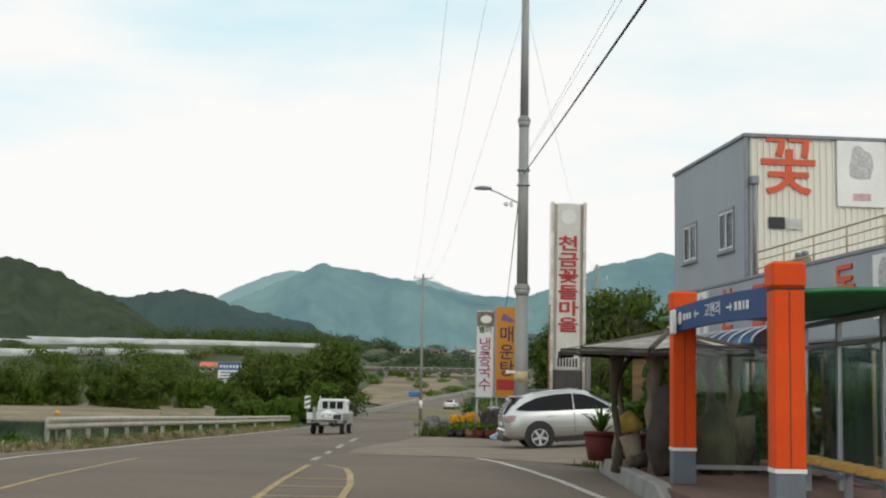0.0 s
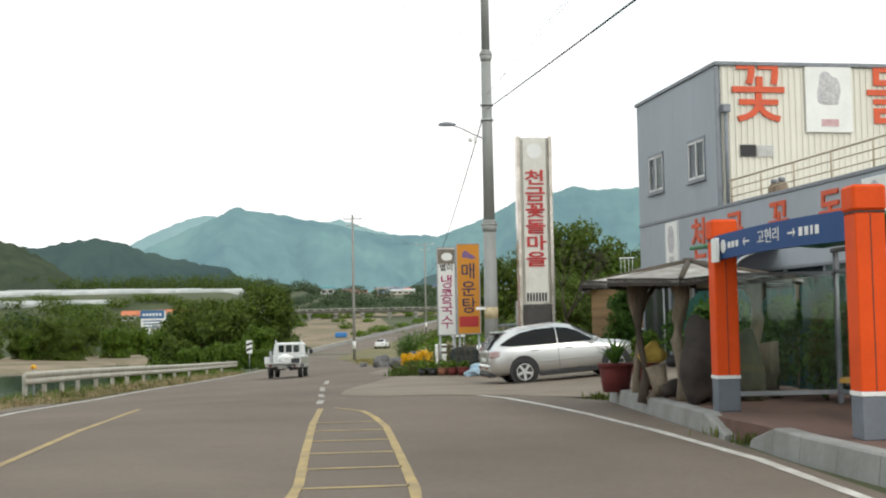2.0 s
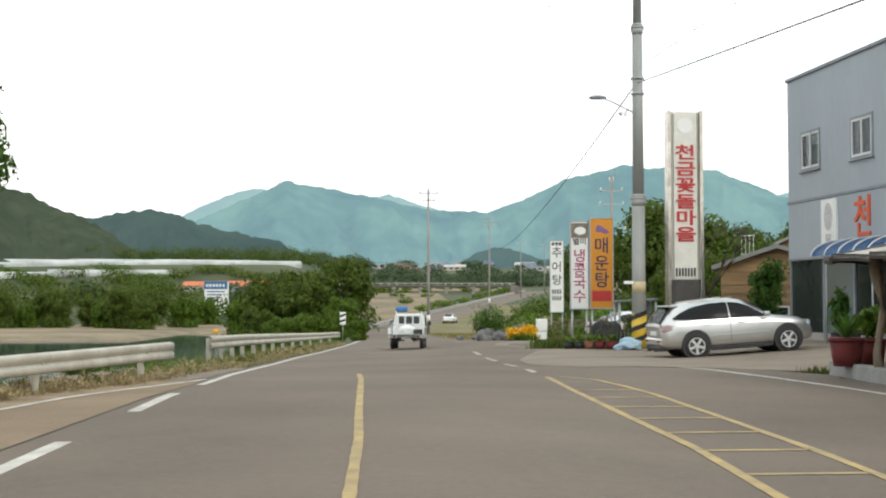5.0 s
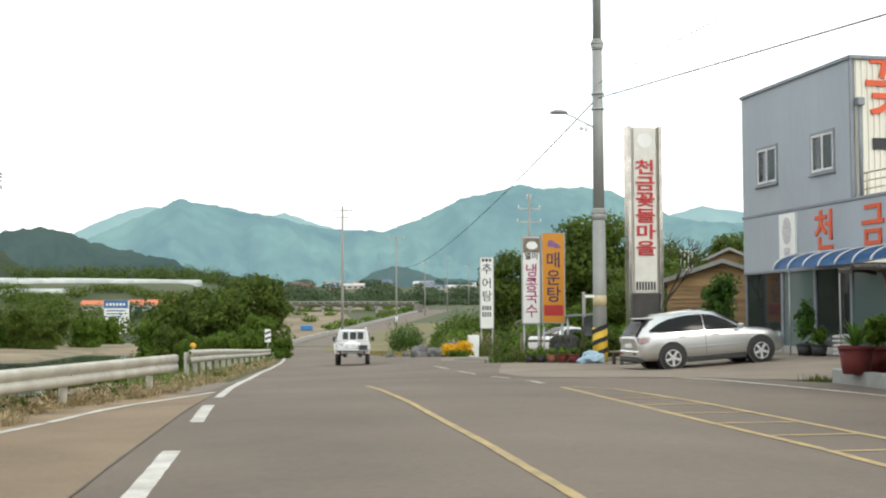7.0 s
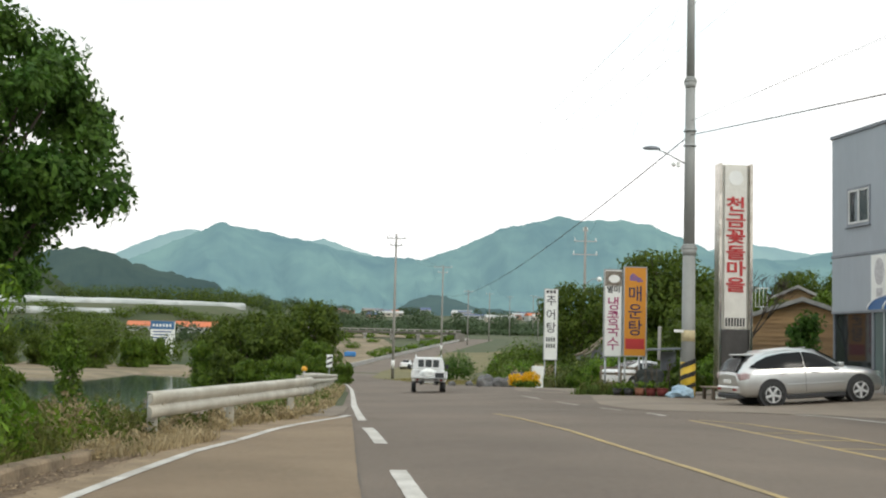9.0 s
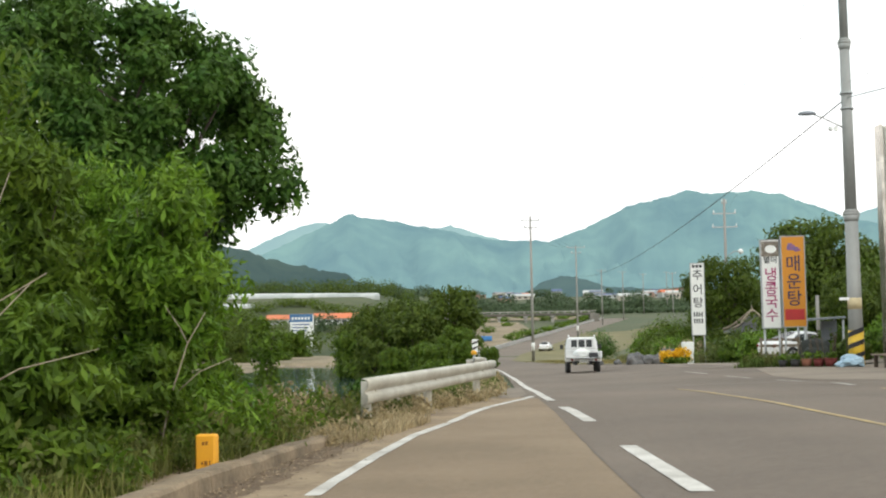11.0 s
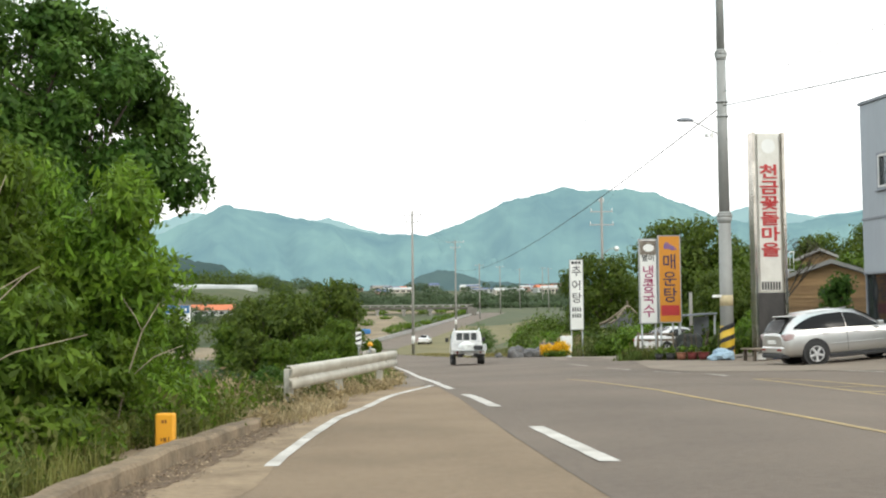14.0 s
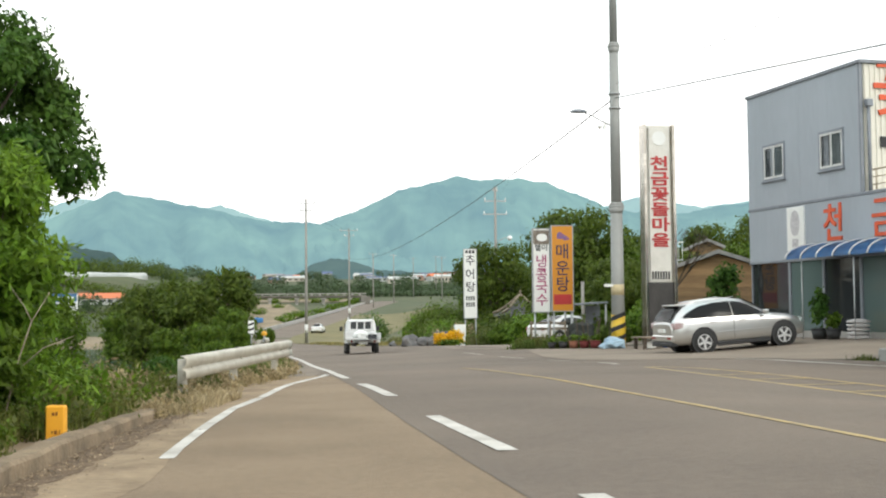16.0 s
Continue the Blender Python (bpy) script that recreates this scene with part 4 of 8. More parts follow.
def silver_suv():
    rw, fw = Vector((13.48, 36.39, 0.21)), Vector((16.15, 36.63, 0.41))
    d = fw - rw
    yaw = math.degrees(math.atan2(d.y, d.x))
    pit = -math.degrees(math.asin(d.z / d.length))
    left = Vector((-math.sin(radians(yaw)), math.cos(radians(yaw)), 0))
    base = rw + left * 0.79 - Vector((0, 0, 0.36))
    t = thing("suv", "silver sport utility vehicle parked on the concrete forecourt", "car", pose(*base, 0, pit, yaw))
    W = 0.92
    st = [(-0.99, 0.42, 0.80, 0.96, 0.74, 0.62), (-0.94, 0.34, 0.95, 1.10, 0.84, 0.62), (-0.74, 0.32, 1.06, 1.36, 0.90, 0.60), (-0.46, 0.30, 1.07, 1.535, W, 0.62), (0.05, 0.26, 1.06, 1.62, W, 0.65), (0.6, 0.24, 1.045, 1.665, W, 0.67),
          (1.1, 0.24, 1.03, 1.665, W, 0.66), (1.5, 0.24, 1.02, 1.61, W, 0.64), (1.85, 0.24, 1.02, 1.43, W, 0.62), (2.20, 0.26, 1.01, 1.20, W, 0.66), (2.45, 0.26, 0.99, 1.07, W, 0.70), (2.85, 0.28, 0.94, 1.03, 0.91, 0.66), (3.2, 0.30, 0.86, 0.96, 0.88, 0.6), (3.42, 0.32, 0.74, 0.84, 0.80, 0.55), (3.52, 0.36, 0.62, 0.70, 0.70, 0.5)]
    body = part("body", car_shell(st), M_silver, t, "silver painted body")
    for s in (-1, 1):
        bm = bmesh.new()
        side_pane(bm, [(-0.62, 1.17, 1.19), (-0.36, 1.125, 1.34), (0.0, 1.11, 1.475), (0.5, 1.095, 1.545), (1.03, 1.085, 1.55)], st, s)
        part("rear_window", bm, M_carglass, t, "dark side glass")
        bm = bmesh.new()
        side_pane(bm, [(1.06, 1.085, 1.55), (1.4, 1.08, 1.50), (1.7, 1.075, 1.38), (2.14, 1.07, 1.09)], st, s)
        part("front_window", bm, M_carglass, t, "dark side glass")
        bm = bmesh.new()
        rod(bm, (-0.1, s * 0.57, 1.60), (1.25, s * 0.57, 1.675), 0.012)
        part("roof_rail", bm, M_alloy, t)
        bm = bmesh.new()
        box(bm, 2.02, s * 0.94, 1.06, 2.18, s * 1.10, 1.20, 0.03)
        part("wing_mirror", bm, M_silver, t)
        bm = bmesh.new()
        box(bm, 0.25, s * 0.915, 0.93, 0.45, s * 0.945, 0.965, 0.01)
        part("door_handle", bm, M_silver, t)
        bm = bmesh.new()
        box(bm, 1.25, s * 0.915, 0.93, 1.45, s * 0.945, 0.965, 0.01)
        part("door_handle", bm, M_silver, t)
        bm = bmesh.new()
        box(bm, 0.42, s * 0.90, 0.20, 2.25, s * 0.932, 0.33, 0.02)
        part("sill", bm, M_plastic, t, "dark sill trim")
        bm = bmesh.new()
        box(bm, 1.035, s * 0.918, 0.42, 1.045, s * 0.924, 1.05)
        part("door_gap", bm, M_plastic, t)
        bm = bmesh.new()
        box(bm, 0.46, s * 0.917, 0.60, 2.22, s * 0.934, 0.645, 0.006)
        part("side_moulding", bm, M_silver, t)
        for x in (0.0, 2.715):
            bm = bmesh.new()
            bmesh.ops.create_cone(bm, cap_ends=True, segments=28, radius1=0.43, radius2=0.43, depth=0.30, matrix=Matrix.Translation((x, s * 0.785, 0.40)) @ pose(0, 0, 0, 90))
            part("wheel_arch", bm, M_plastic, t, "dark wheel arch")
            wheel(t, x, s * 0.84, 0.36, s)
        bm = bmesh.new()
        box(bm, -0.97, s * 0.60, 0.82, -0.60, s * 0.905, 1.02, 0.03)
        part("tail_lamp", bm, mat("clear_tail_lamp", (0.55, 0.50, 0.50), (0.36, 0.22, 0.22), scale=5, rough=0.15), t, "pale tail lamp")
        bm = bmesh.new()
        box(bm, -1.042, s * 0.46, 0.52, -1.0, s * 0.74, 0.575)
        part("reflector", bm, M_lampred, t)
        bm = bmesh.new()
        box(bm, 3.12, s * 0.58, 0.72, 3.44, s * 0.84, 0.88, 0.04)
        part("headlamp", bm, M_glassclear, t)
    bm = bmesh.new()
    rows = [[bm.verts.new((x, w * f, z - 0.05 * abs(f) ** 3)) for f in (-1, -0.6, 0, 0.6, 1)] for x, z, w in ((-1.0, 1.09, 0.66), (-0.82, 1.36, 0.62), (-0.60, 1.53, 0.58))]
    for a, b in zip(rows, rows[1:]):
        for k in range(4):
            bm.faces.new((a[k], a[k + 1], b[k + 1], b[k])).smooth = True
    bmesh.ops.solidify(bm, geom=bm.faces[:], thickness=0.02)
    part("rear_screen", bm, M_carglass, t, "dark rear screen")
    bm = bmesh.new()
    box(bm, -0.68, -0.54, 1.515, -0.36, 0.54, 1.555, 0.012)
    part("spoiler", bm, M_silver, t)
    bm = bmesh.new()
    box(bm, -1.03, -0.80, 0.40, -0.80, 0.80, 0.66, 0.06)
    part("rear_bumper", bm, M_silver, t)
    bm = bmesh.new()
    box(bm, -1.04, -0.78, 0.28, -0.80, 0.78, 0.42, 0.03)
    part("bumper_skirt", bm, M_plastic, t)
    bm = bmesh.new()
    box(bm, -1.02, -0.26, 0.72, -0.95, 0.26, 0.83, 0.005)
    part("number_plate", bm, M_signwhite, t, "plain white plate")
    bm = bmesh.new()
    rows = [[bm.verts.new((x, w * f, z - 0.04 * abs(f) ** 3)) for f in (-1, -0.5, 0, 0.5, 1)] for x, z, w in ((2.38, 1.15, 0.62), (2.23, 1.24, 0.62), (1.88, 1.47, 0.58), (1.60, 1.60, 0.56))]
    for a, b in zip(rows, rows[1:]):
        for k in range(4):
            bm.faces.new((a[k], a[k + 1], b[k + 1], b[k])).smooth = True
    bmesh.ops.solidify(bm, geom=bm.faces[:], thickness=0.02)
    part("windscreen", bm, M_carglass, t)
    return t


silver_suv()

# ---- foliage helpers ----
def leaf_mesh(name, blobs, count, size, material, seed, elong=1.7, up=0.35, fill=0.5, ragged=0.35, spread=0.5):
    """Many small leaves scattered through rounded clumps: (centre, radii)."""
    rng = np.random.default_rng(seed)
    wts = np.array([r[0] * r[1] + r[1] * r[2] + r[0] * r[2] for _, r in blobs])
    idx = rng.choice(len(blobs), count, p=wts / wts.sum())
    cs, rs = np.array([b[0] for b in blobs], float)[idx], np.array([b[1] for b in blobs], float)[idx]
    d = rng.normal(size=(count, 3))
    d /= np.linalg.norm(d, axis=1)[:, None]
    lump = np.array([noise.noise(Vector(v * 2.2) + Vector((i * 3.7, 0, seed))) for v, i in zip(d, idx)])
    f = (fill + (1 - fill) * rng.random(count)) * (1 + ragged * lump)
    p = cs + d * rs * f[:, None]
    nrm = d * (1 - spread) * 1.2 + rng.normal(size=(count, 3)) * spread + np.array([0, 0, up])
    nrm /= np.linalg.norm(nrm, axis=1)[:, None]
    t = np.cross(nrm, rng.normal(size=(count, 3)))
    t /= np.linalg.norm(t, axis=1)[:, None]
    t[:, 2] -= 0.35
    b = np.cross(nrm, t)
    s = size * (0.6 + 0.8 * rng.random(count))[:, None]
    v = np.stack([p - t * s * 0.5 * elong, p + b * s * 0.42 + t * s * 0.05, p + t * s * 0.5 * elong, p - b * s * 0.42 + t * s * 0.05], 1).reshape(-1, 3)
    me = bpy.data.meshes.new(name)
    me.vertices.add(len(v))
    me.vertices.foreach_set("co", v.ravel())
    me.loops.add(len(v))
    me.loops.foreach_set("vertex_index", np.arange(len(v)))
    me.polygons.add(count)
    me.polygons.foreach_set("loop_start", np.arange(0, len(v), 4))
    me.update(calc_edges=True)
    me.validate()
    me.materials.append(material)
    return me


def tree(name, label, at_, blobs, count, size, leaf, seed, trunk_r=0.18, bark=None, category="tree", limbs=10, stems=1, fill=0.45, spread=0.5, ragged=0.35, elong=1.7):
    """A tapered trunk with limbs into the crown, and a crown of leaves. Places are relative to the foot."""
    t = thing(name, label, category, pose(*at_))
    rnd = random.Random(seed)
    zs = [c[2] for c, r in blobs]
    top = max(c[2] + r[2] * 0.5 for c, r in blobs)
    low = min(c[2] - r[2] for c, r in blobs)
    bm = bmesh.new()
    for s in range(stems):
        a = rnd.random() * 6.28
        lean = 0.10
        off = Vector((math.cos(a), math.sin(a), 0)) * (0 if stems == 1 else trunk_r * 1.6)
        n = 6
        pts = [off + Vector((math.cos(a) * lean * top * (i / n) ** 1.3 + rnd.uniform(-1, 1) * 0.02 * top, math.sin(a) * lean * top * (i / n) ** 1.3 + rnd.uniform(-1, 1) * 0.02 * top, -0.2 + (top * 0.9 + 0.2) * i / n)) for i in range(n + 1)]
        tube(bm, pts, [trunk_r * (1.15 - 0.95 * i / n) for i in range(n + 1)], 8)
        for k in range(limbs):
            c, r = blobs[rnd.randrange(len(blobs))]
            i = rnd.randrange(1, n)
            p = pts[i]
            q = Vector((c[0] + rnd.uniform(-0.6, 0.6) * r[0], c[1] + rnd.uniform(-0.6, 0.6) * r[1], c[2] + rnd.uniform(-0.3, 0.7) * r[2]))
            if q.z < p.z - 0.5:
                q.z = p.z + 0.2
            m = p.lerp(q, 0.5) + Vector((0, 0, 0.06 * top))
            rr = trunk_r * (1.0 - 0.9 * i / n) * 0.5
            tube(bm, [p, m, q], [rr, rr * 0.6, rr * 0.2], 5)
    part("trunk", bm, bark or M_bark, t)
    me = leaf_mesh("crown", blobs, count, size, leaf, seed, fill=fill, spread=spread, ragged=ragged, elong=elong)
    c = new("crown", me)
    c.parent = t
    tagged(c, kind="stuff")
    return t


M_bark = mat("bark", (0.11, 0.085, 0.06), (0.06, 0.048, 0.036), scale=6, rough=0.95, bump=0.6, bump_scale=25, stretch=(1, 1, 0.25))
M_paleb = mat("pale_bark", (0.30, 0.25, 0.18), (0.18, 0.14, 0.10), scale=6, rough=0.9, bump=0.5, stretch=(1, 1, 0.25))
L_dark = leafmat("leaf_dark", (0.040, 0.105, 0.015), (0.098, 0.172, 0.027), 0.42)
L_bright = leafmat("leaf_bright", (0.070, 0.160, 0.012), (0.172, 0.270, 0.026), 0.50)
L_mid = leafmat("leaf_mid", (0.060, 0.120, 0.010), (0.130, 0.190, 0.020), 0.42)
L_far = leafmat("leaf_far", (0.054, 0.094, 0.011), (0.112, 0.150, 0.020), 0.38)


def crown_blobs(seed, c, r, n, k=0.42):
    """Smaller clumps over the outside of a large rounded crown."""
    rnd = random.Random(seed)
    out = [(c, (r[0] * 0.62, r[1] * 0.62, r[2] * 0.62))]
    for i in range(n):
        z = rnd.uniform(-0.85, 0.95)
        a = rnd.random() * 6.28
        q = math.sqrt(1 - z * z)
        s = rnd.uniform(0.75, 1.15) * k
        out.append(((c[0] + r[0] * 0.74 * q * math.cos(a), c[1] + r[1] * 0.74 * q * math.sin(a), c[2] + r[2] * 0.74 * z), (r[0] * s, r[1] * s, r[2] * s)))
    return out


# large broadleaf over the river bank
tree("broadleaf_tree", "large dark green broadleaf tree on the river bank", (-8.55, 29.5, land(-8.55, 29.5)), crown_blobs(5, (-0.1, 0, 10.2), (4.9, 4.2, 3.9), 64, 0.175) + [((-3.0, 0, 12.6), (1.6, 1.6, 1.4)), ((-1.0, -0.5, 13.6), (1.3, 1.3, 1.0)), ((-4.5, 0.5, 10.5), (1.8, 1.8, 1.8)), ((4.0, -0.4, 9.1), (0.9, 0.9, 0.8))] + [((2.3, -0.6, 7.0), (0.8, 0.8, 0.5)), ((1.0, 0, 5.1), (0.9, 0.9, 0.6)), ((0.2, 0, 6.2), (1.2, 1.2, 0.9)), ((-1.9, -1.5, 5.4), (2.2, 1.8, 1.4))], 105000, 0.100, L_dark, 11, trunk_r=0.30, limbs=44, spread=0.42, ragged=0.45)
# leafy saplings behind the kerb wall
for i, (x, y, h, r, s) in enumerate(((-2.98, 13.5, 2.88, 1.0, 21), (-4.1, 12.6, 3.1, 1.0, 22), (-4.75, 17.2, 3.4, 1.15, 23), (-4.1, 10.5, 3.6, 0.8, 24), (-5.4, 13.8, 4.4, 1.4, 25), (-3.05, 10.0, 1.5, 0.7, 26), (-3.0, 12.6, 1.1, 0.6, 27), (-3.35, 17.4, 0.85, 0.65, 28))):
    z0 = land(x, y)
    h2 = h - z0
    low = h < 2
    blobs = [((0.2 * math.sin(k * 2.4 + s), 0.2 * math.cos(k * 2.4 + s), h2 * (0.16 + 0.155 * k)), (r * (0.75 + 0.25 * math.sin(k * 1.7 + s)) * (1.0 if k < 4 else 0.72), r * 0.85, h2 * 0.15)) for k in range(6)]
    tree("sapling" if not low else "shrub", "bright green leafy sapling growing behind the kerb wall" if not low else "low green shrub behind the kerb wall", (x, y, z0), blobs, 22000 if not low else 12000, 0.046, L_bright if i in (0, 2) else L_mid, s, trunk_r=0.03, bark=M_bark, category="tree" if not low else "shrub", limbs=8, stems=3, fill=0.25, spread=0.55, ragged=0.6, elong=2.6)
# small tree beside the stream
tree("young_tree", "small bushy tree on the bank beside the river", (-3.55, 22.6, land(-3.55, 22.6)), [((0, 0, 1.35), (0.36, 0.36, 0.4)), ((0.05, 0, 0.85), (0.26, 0.26, 0.35)), ((-0.1, 0.1, 1.75), (0.2, 0.2, 0.2))], 1500, 0.05, L_mid, 31, trunk_r=0.035, limbs=6)


# ---- kerb wall ----
kw_x = interp((-20, -3.3), (4, -2.4), (7.9, -2.10), (8.9, -2.02), (10.5, -1.86), (12.2, -1.69), (14.5, -1.43), (17, -1.25))
kw = thing("kerb_wall", "low weathered concrete kerb wall along the verge", "kerb")
ykw = [-14, -8, -3, 2, 6.3, 10.5, 14.7]
for i, (a, b) in enumerate(zip(ykw, ykw[1:])):
    bm = bmesh.new()
    n = 18
    rows = []
    for k in range(n + 1):
        y = a + 0.006 + (b - a - 0.012) * k / n
        x = kw_x(y) + 0.015 * noise.noise(Vector((y * 1.5, 2, 0)))
        h = 0.165 + 0.013 * noise.noise(Vector((y * 1.3, 7, 0))) + 0.020 * noise.noise(Vector((y * 6.1, 3, 0))) - (0.05 if b > 13 else 0) * k / n
        rows.append([bm.verts.new(p) for p in ((x + 0.10, y, -0.06), (x + 0.085, y, h - 0.03), (x + 0.06, y, h), (x - 0.12, y, h), (x - 0.14, y, h - 0.03), (x - 0.15, y, -0.3))])
    for p, q in zip(rows, rows[1:]):
        for j in range(5):
            bm.faces.new((p[j], q[j], q[j + 1], p[j + 1]))
    bm.faces.new(rows[0])
    bm.faces.new(rows[-1][::-1])
    bmesh.ops.recalc_face_normals(bm, faces=bm.faces)
    part("kerb_block", bm, mat("old_concrete", (0.30, 0.222, 0.142), (0.115, 0.083, 0.052), scale=2.6, rough=0.95, bump=0.6, bump_scale=14), kw)

# yellow marker on the kerb wall
mk = thing("road_marker", "small yellow road marker block behind the kerb wall", "road marker", pose(-2.04, 11.52, 0.03, 0, 0, -8) @ Matrix.Diagonal((1.30, 1.3, 1.34, 1)))
bm = bmesh.new()
box(bm, -0.072, -0.04, 0.0, 0.072, 0.04, 0.275, 0.012)
part("marker_block", bm, mat("marker_yellow", (0.85, 0.40, 0.02), (0.78, 0.36, 0.03), scale=5, rough=0.6), mk)
for x, z, w, h in ((-0.012, 0.215, 0.018, 0.022), (0.012, 0.217, 0.014, 0.026), (-0.02, 0.085, 0.012, 0.02), (0.006, 0.085, 0.022, 0.028), (0.034, 0.088, 0.008, 0.03)):
    bm = bmesh.new()
    box(bm, x - w / 2, -0.0435, z - h / 2, x + w / 2, -0.039, z + h / 2)
    part("text_bar", bm, mat("marker_brown", (0.30, 0.12, 0.02), scale=5), mk)


# ---- guard rails ----
M_rail = mat("guard_rail_zinc", (0.58, 0.55, 0.47), (0.40, 0.36, 0.29), scale=2.4, rough=0.6, metal=0.25, bump=0.05)


def guard_rail(pts, label, posts, flare=True):
    """A W-beam on posts. pts: (x, y, z of the top edge)."""
    t = thing("guard_rail", label, "guard rail")
    bm = bmesh.new()
    prof_ = [(-0.02, 0.0), (0.04, -0.018), (0.052, -0.05), (0.05, -0.12), (0.0, -0.165), (-0.004, -0.19), (0.045, -0.225), (0.052, -0.28), (0.04, -0.33), (-0.02, -0.35)]
    dense = []
    for a, b in zip(pts, pts[1:]):
        for k in range(4):
            dense.append(Vector(a).lerp(Vector(b), k / 4))
    dense.append(Vector(pts[-1]))
    rows = []
    for i, p in enumerate(dense):
        d = (dense[min(i + 1, len(dense) - 1)] - dense[max(i - 1, 0)])
        n = Vector((d.y, -d.x, 0)).normalized()
        rows.append([bm.verts.new(p + n * a * 1.1 + Vector((0, 0, b * 0.94))) for a, b in prof_])
    for p, q in zip(rows, rows[1:]):
        for j in range(len(prof_) - 1):
            bm.faces.new((p[j], q[j], q[j + 1], p[j + 1])).smooth = True
    bmesh.ops.recalc_face_normals(bm, faces=bm.faces)
    bmesh.ops.solidify(bm, geom=bm.faces[:], thickness=0.012)
    part("beam", bm, M_rail, t, "zinc W-shaped beam")
    for p, q in ((dense[-1], dense[-2]),):
        d = (q - p).normalized()
        n = Vector((d.y, -d.x, 0)) * -1
        bm = bmesh.new()
        v = []
        for k in range(6):
            a = radians(-15 + 42 * k)
            c = p - d * 0.07 * math.sin(a) + n * (-0.02 + 0.06 * math.cos(a))
            v.append([bm.verts.new(c + Vector((0, 0, 0.0))), bm.verts.new(c + Vector((0, 0, -0.33)))])
        for a, b in zip(v, v[1:]):
            bm.faces.new((a[0], b[0], b[1], a[1])).smooth = True
        bmesh.ops.recalc_face_normals(bm, faces=bm.faces)
        bmesh.ops.solidify(bm, geom=bm.faces[:], thickness=0.01)
        part("end_cap", bm, M_rail, t, "rounded end cap")
    for f in posts:
        i = min(int(f * (len(dense) - 1)), len(dense) - 2)
        p = dense[i].lerp(dense[i + 1], f * (len(dense) - 1) - i)
        d = (dense[i + 1] - dense[i]).normalized()
        n = Vector((d.y, -d.x, 0))
        bm = bmesh.new()
        q = p - n * 0.12
        g = land(q.x, q.y) - 0.15
        rod(bm, (q.x, q.y, g), (q.x, q.y, p.z - 0.05), 0.07, n=14)
        part("rail_post", bm, M_rail, t)
        bm = bmesh.new()
        box(bm, p.x - 0.05, p.y - 0.05, p.z - 0.28, p.x + 0.03, p.y + 0.05, p.z - 0.10)
        part("bracket", bm, M_rail, t)
    return t


guard_rail([(-1.19, 16.82, 0.662), (-0.62, 20.1, 0.658), (-0.06, 23.3, 0.652), (0.505, 26.55, 0.648)], "zinc steel guard rail on posts beside the road", (0.055, 0.43, 0.87))
guard_rail([(-0.04, 34.1, 0.55), (0.08, 40, 0.44), (0.14, 48, 0.25), (0.12, 60, -0.05), (-0.02, 81, -0.52)], "long zinc steel guard rail beside the road", [0.02 + 0.075 * k for k in range(13)])

# signs at the end of the long rail
om = thing("object_marker", "black and white striped warning board by the guard rail", "road sign", pose(-0.9, 96.7, -0.78) @ Matrix.Scale(0.8, 4))
bm = bmesh.new()
rod(bm, (0, 0, -1.4), (0, 0, 1.6), 0.04)
part("post", bm, M_steel, om)
bm = bmesh.new()
box(bm, -0.28, -0.06, 0.55, 0.28, -0.03, 1.75, 0.01)
part("board", bm, M_signwhite, om)
for k in range(2):
    bm = bmesh.new()
    prism(bm, [(-0.26, -0.066, 0.72 + k * 0.5), (0.26, -0.066, 0.92 + k * 0.5), (0.26, -0.066, 1.14 + k * 0.5), (-0.26, -0.066, 0.94 + k * 0.5)], (0, 0.004, 0))
    part("stripe", bm, mat("stripe_black", (0.05, 0.045, 0.045), scale=3, rough=0.6), om)
bm = bmesh.new()
rock(bm, (0, 0, 0), (0.085, 0.06, 0.085), 3, 2, 0.08)
yd = solid("delineator", bm, mat("lamp_amber", (0.85, 0.42, 0.02), scale=6, rough=0.4), "small amber marker on a post", "road marker")
yd.location = (-0.02, 34.95, 0.66)
bm = bmesh.new()
rod(bm, (0, 0, -0.9), (0, 0, 0), 0.03)
part("post", bm, M_steel, yd)


# ---- grass ----
def clear_of_marker(x, y):
    """Whether a spot leaves the yellow marker in view from the road."""
    return not (-2.45 < x < -1.75 and 9.9 < y < 11.9)


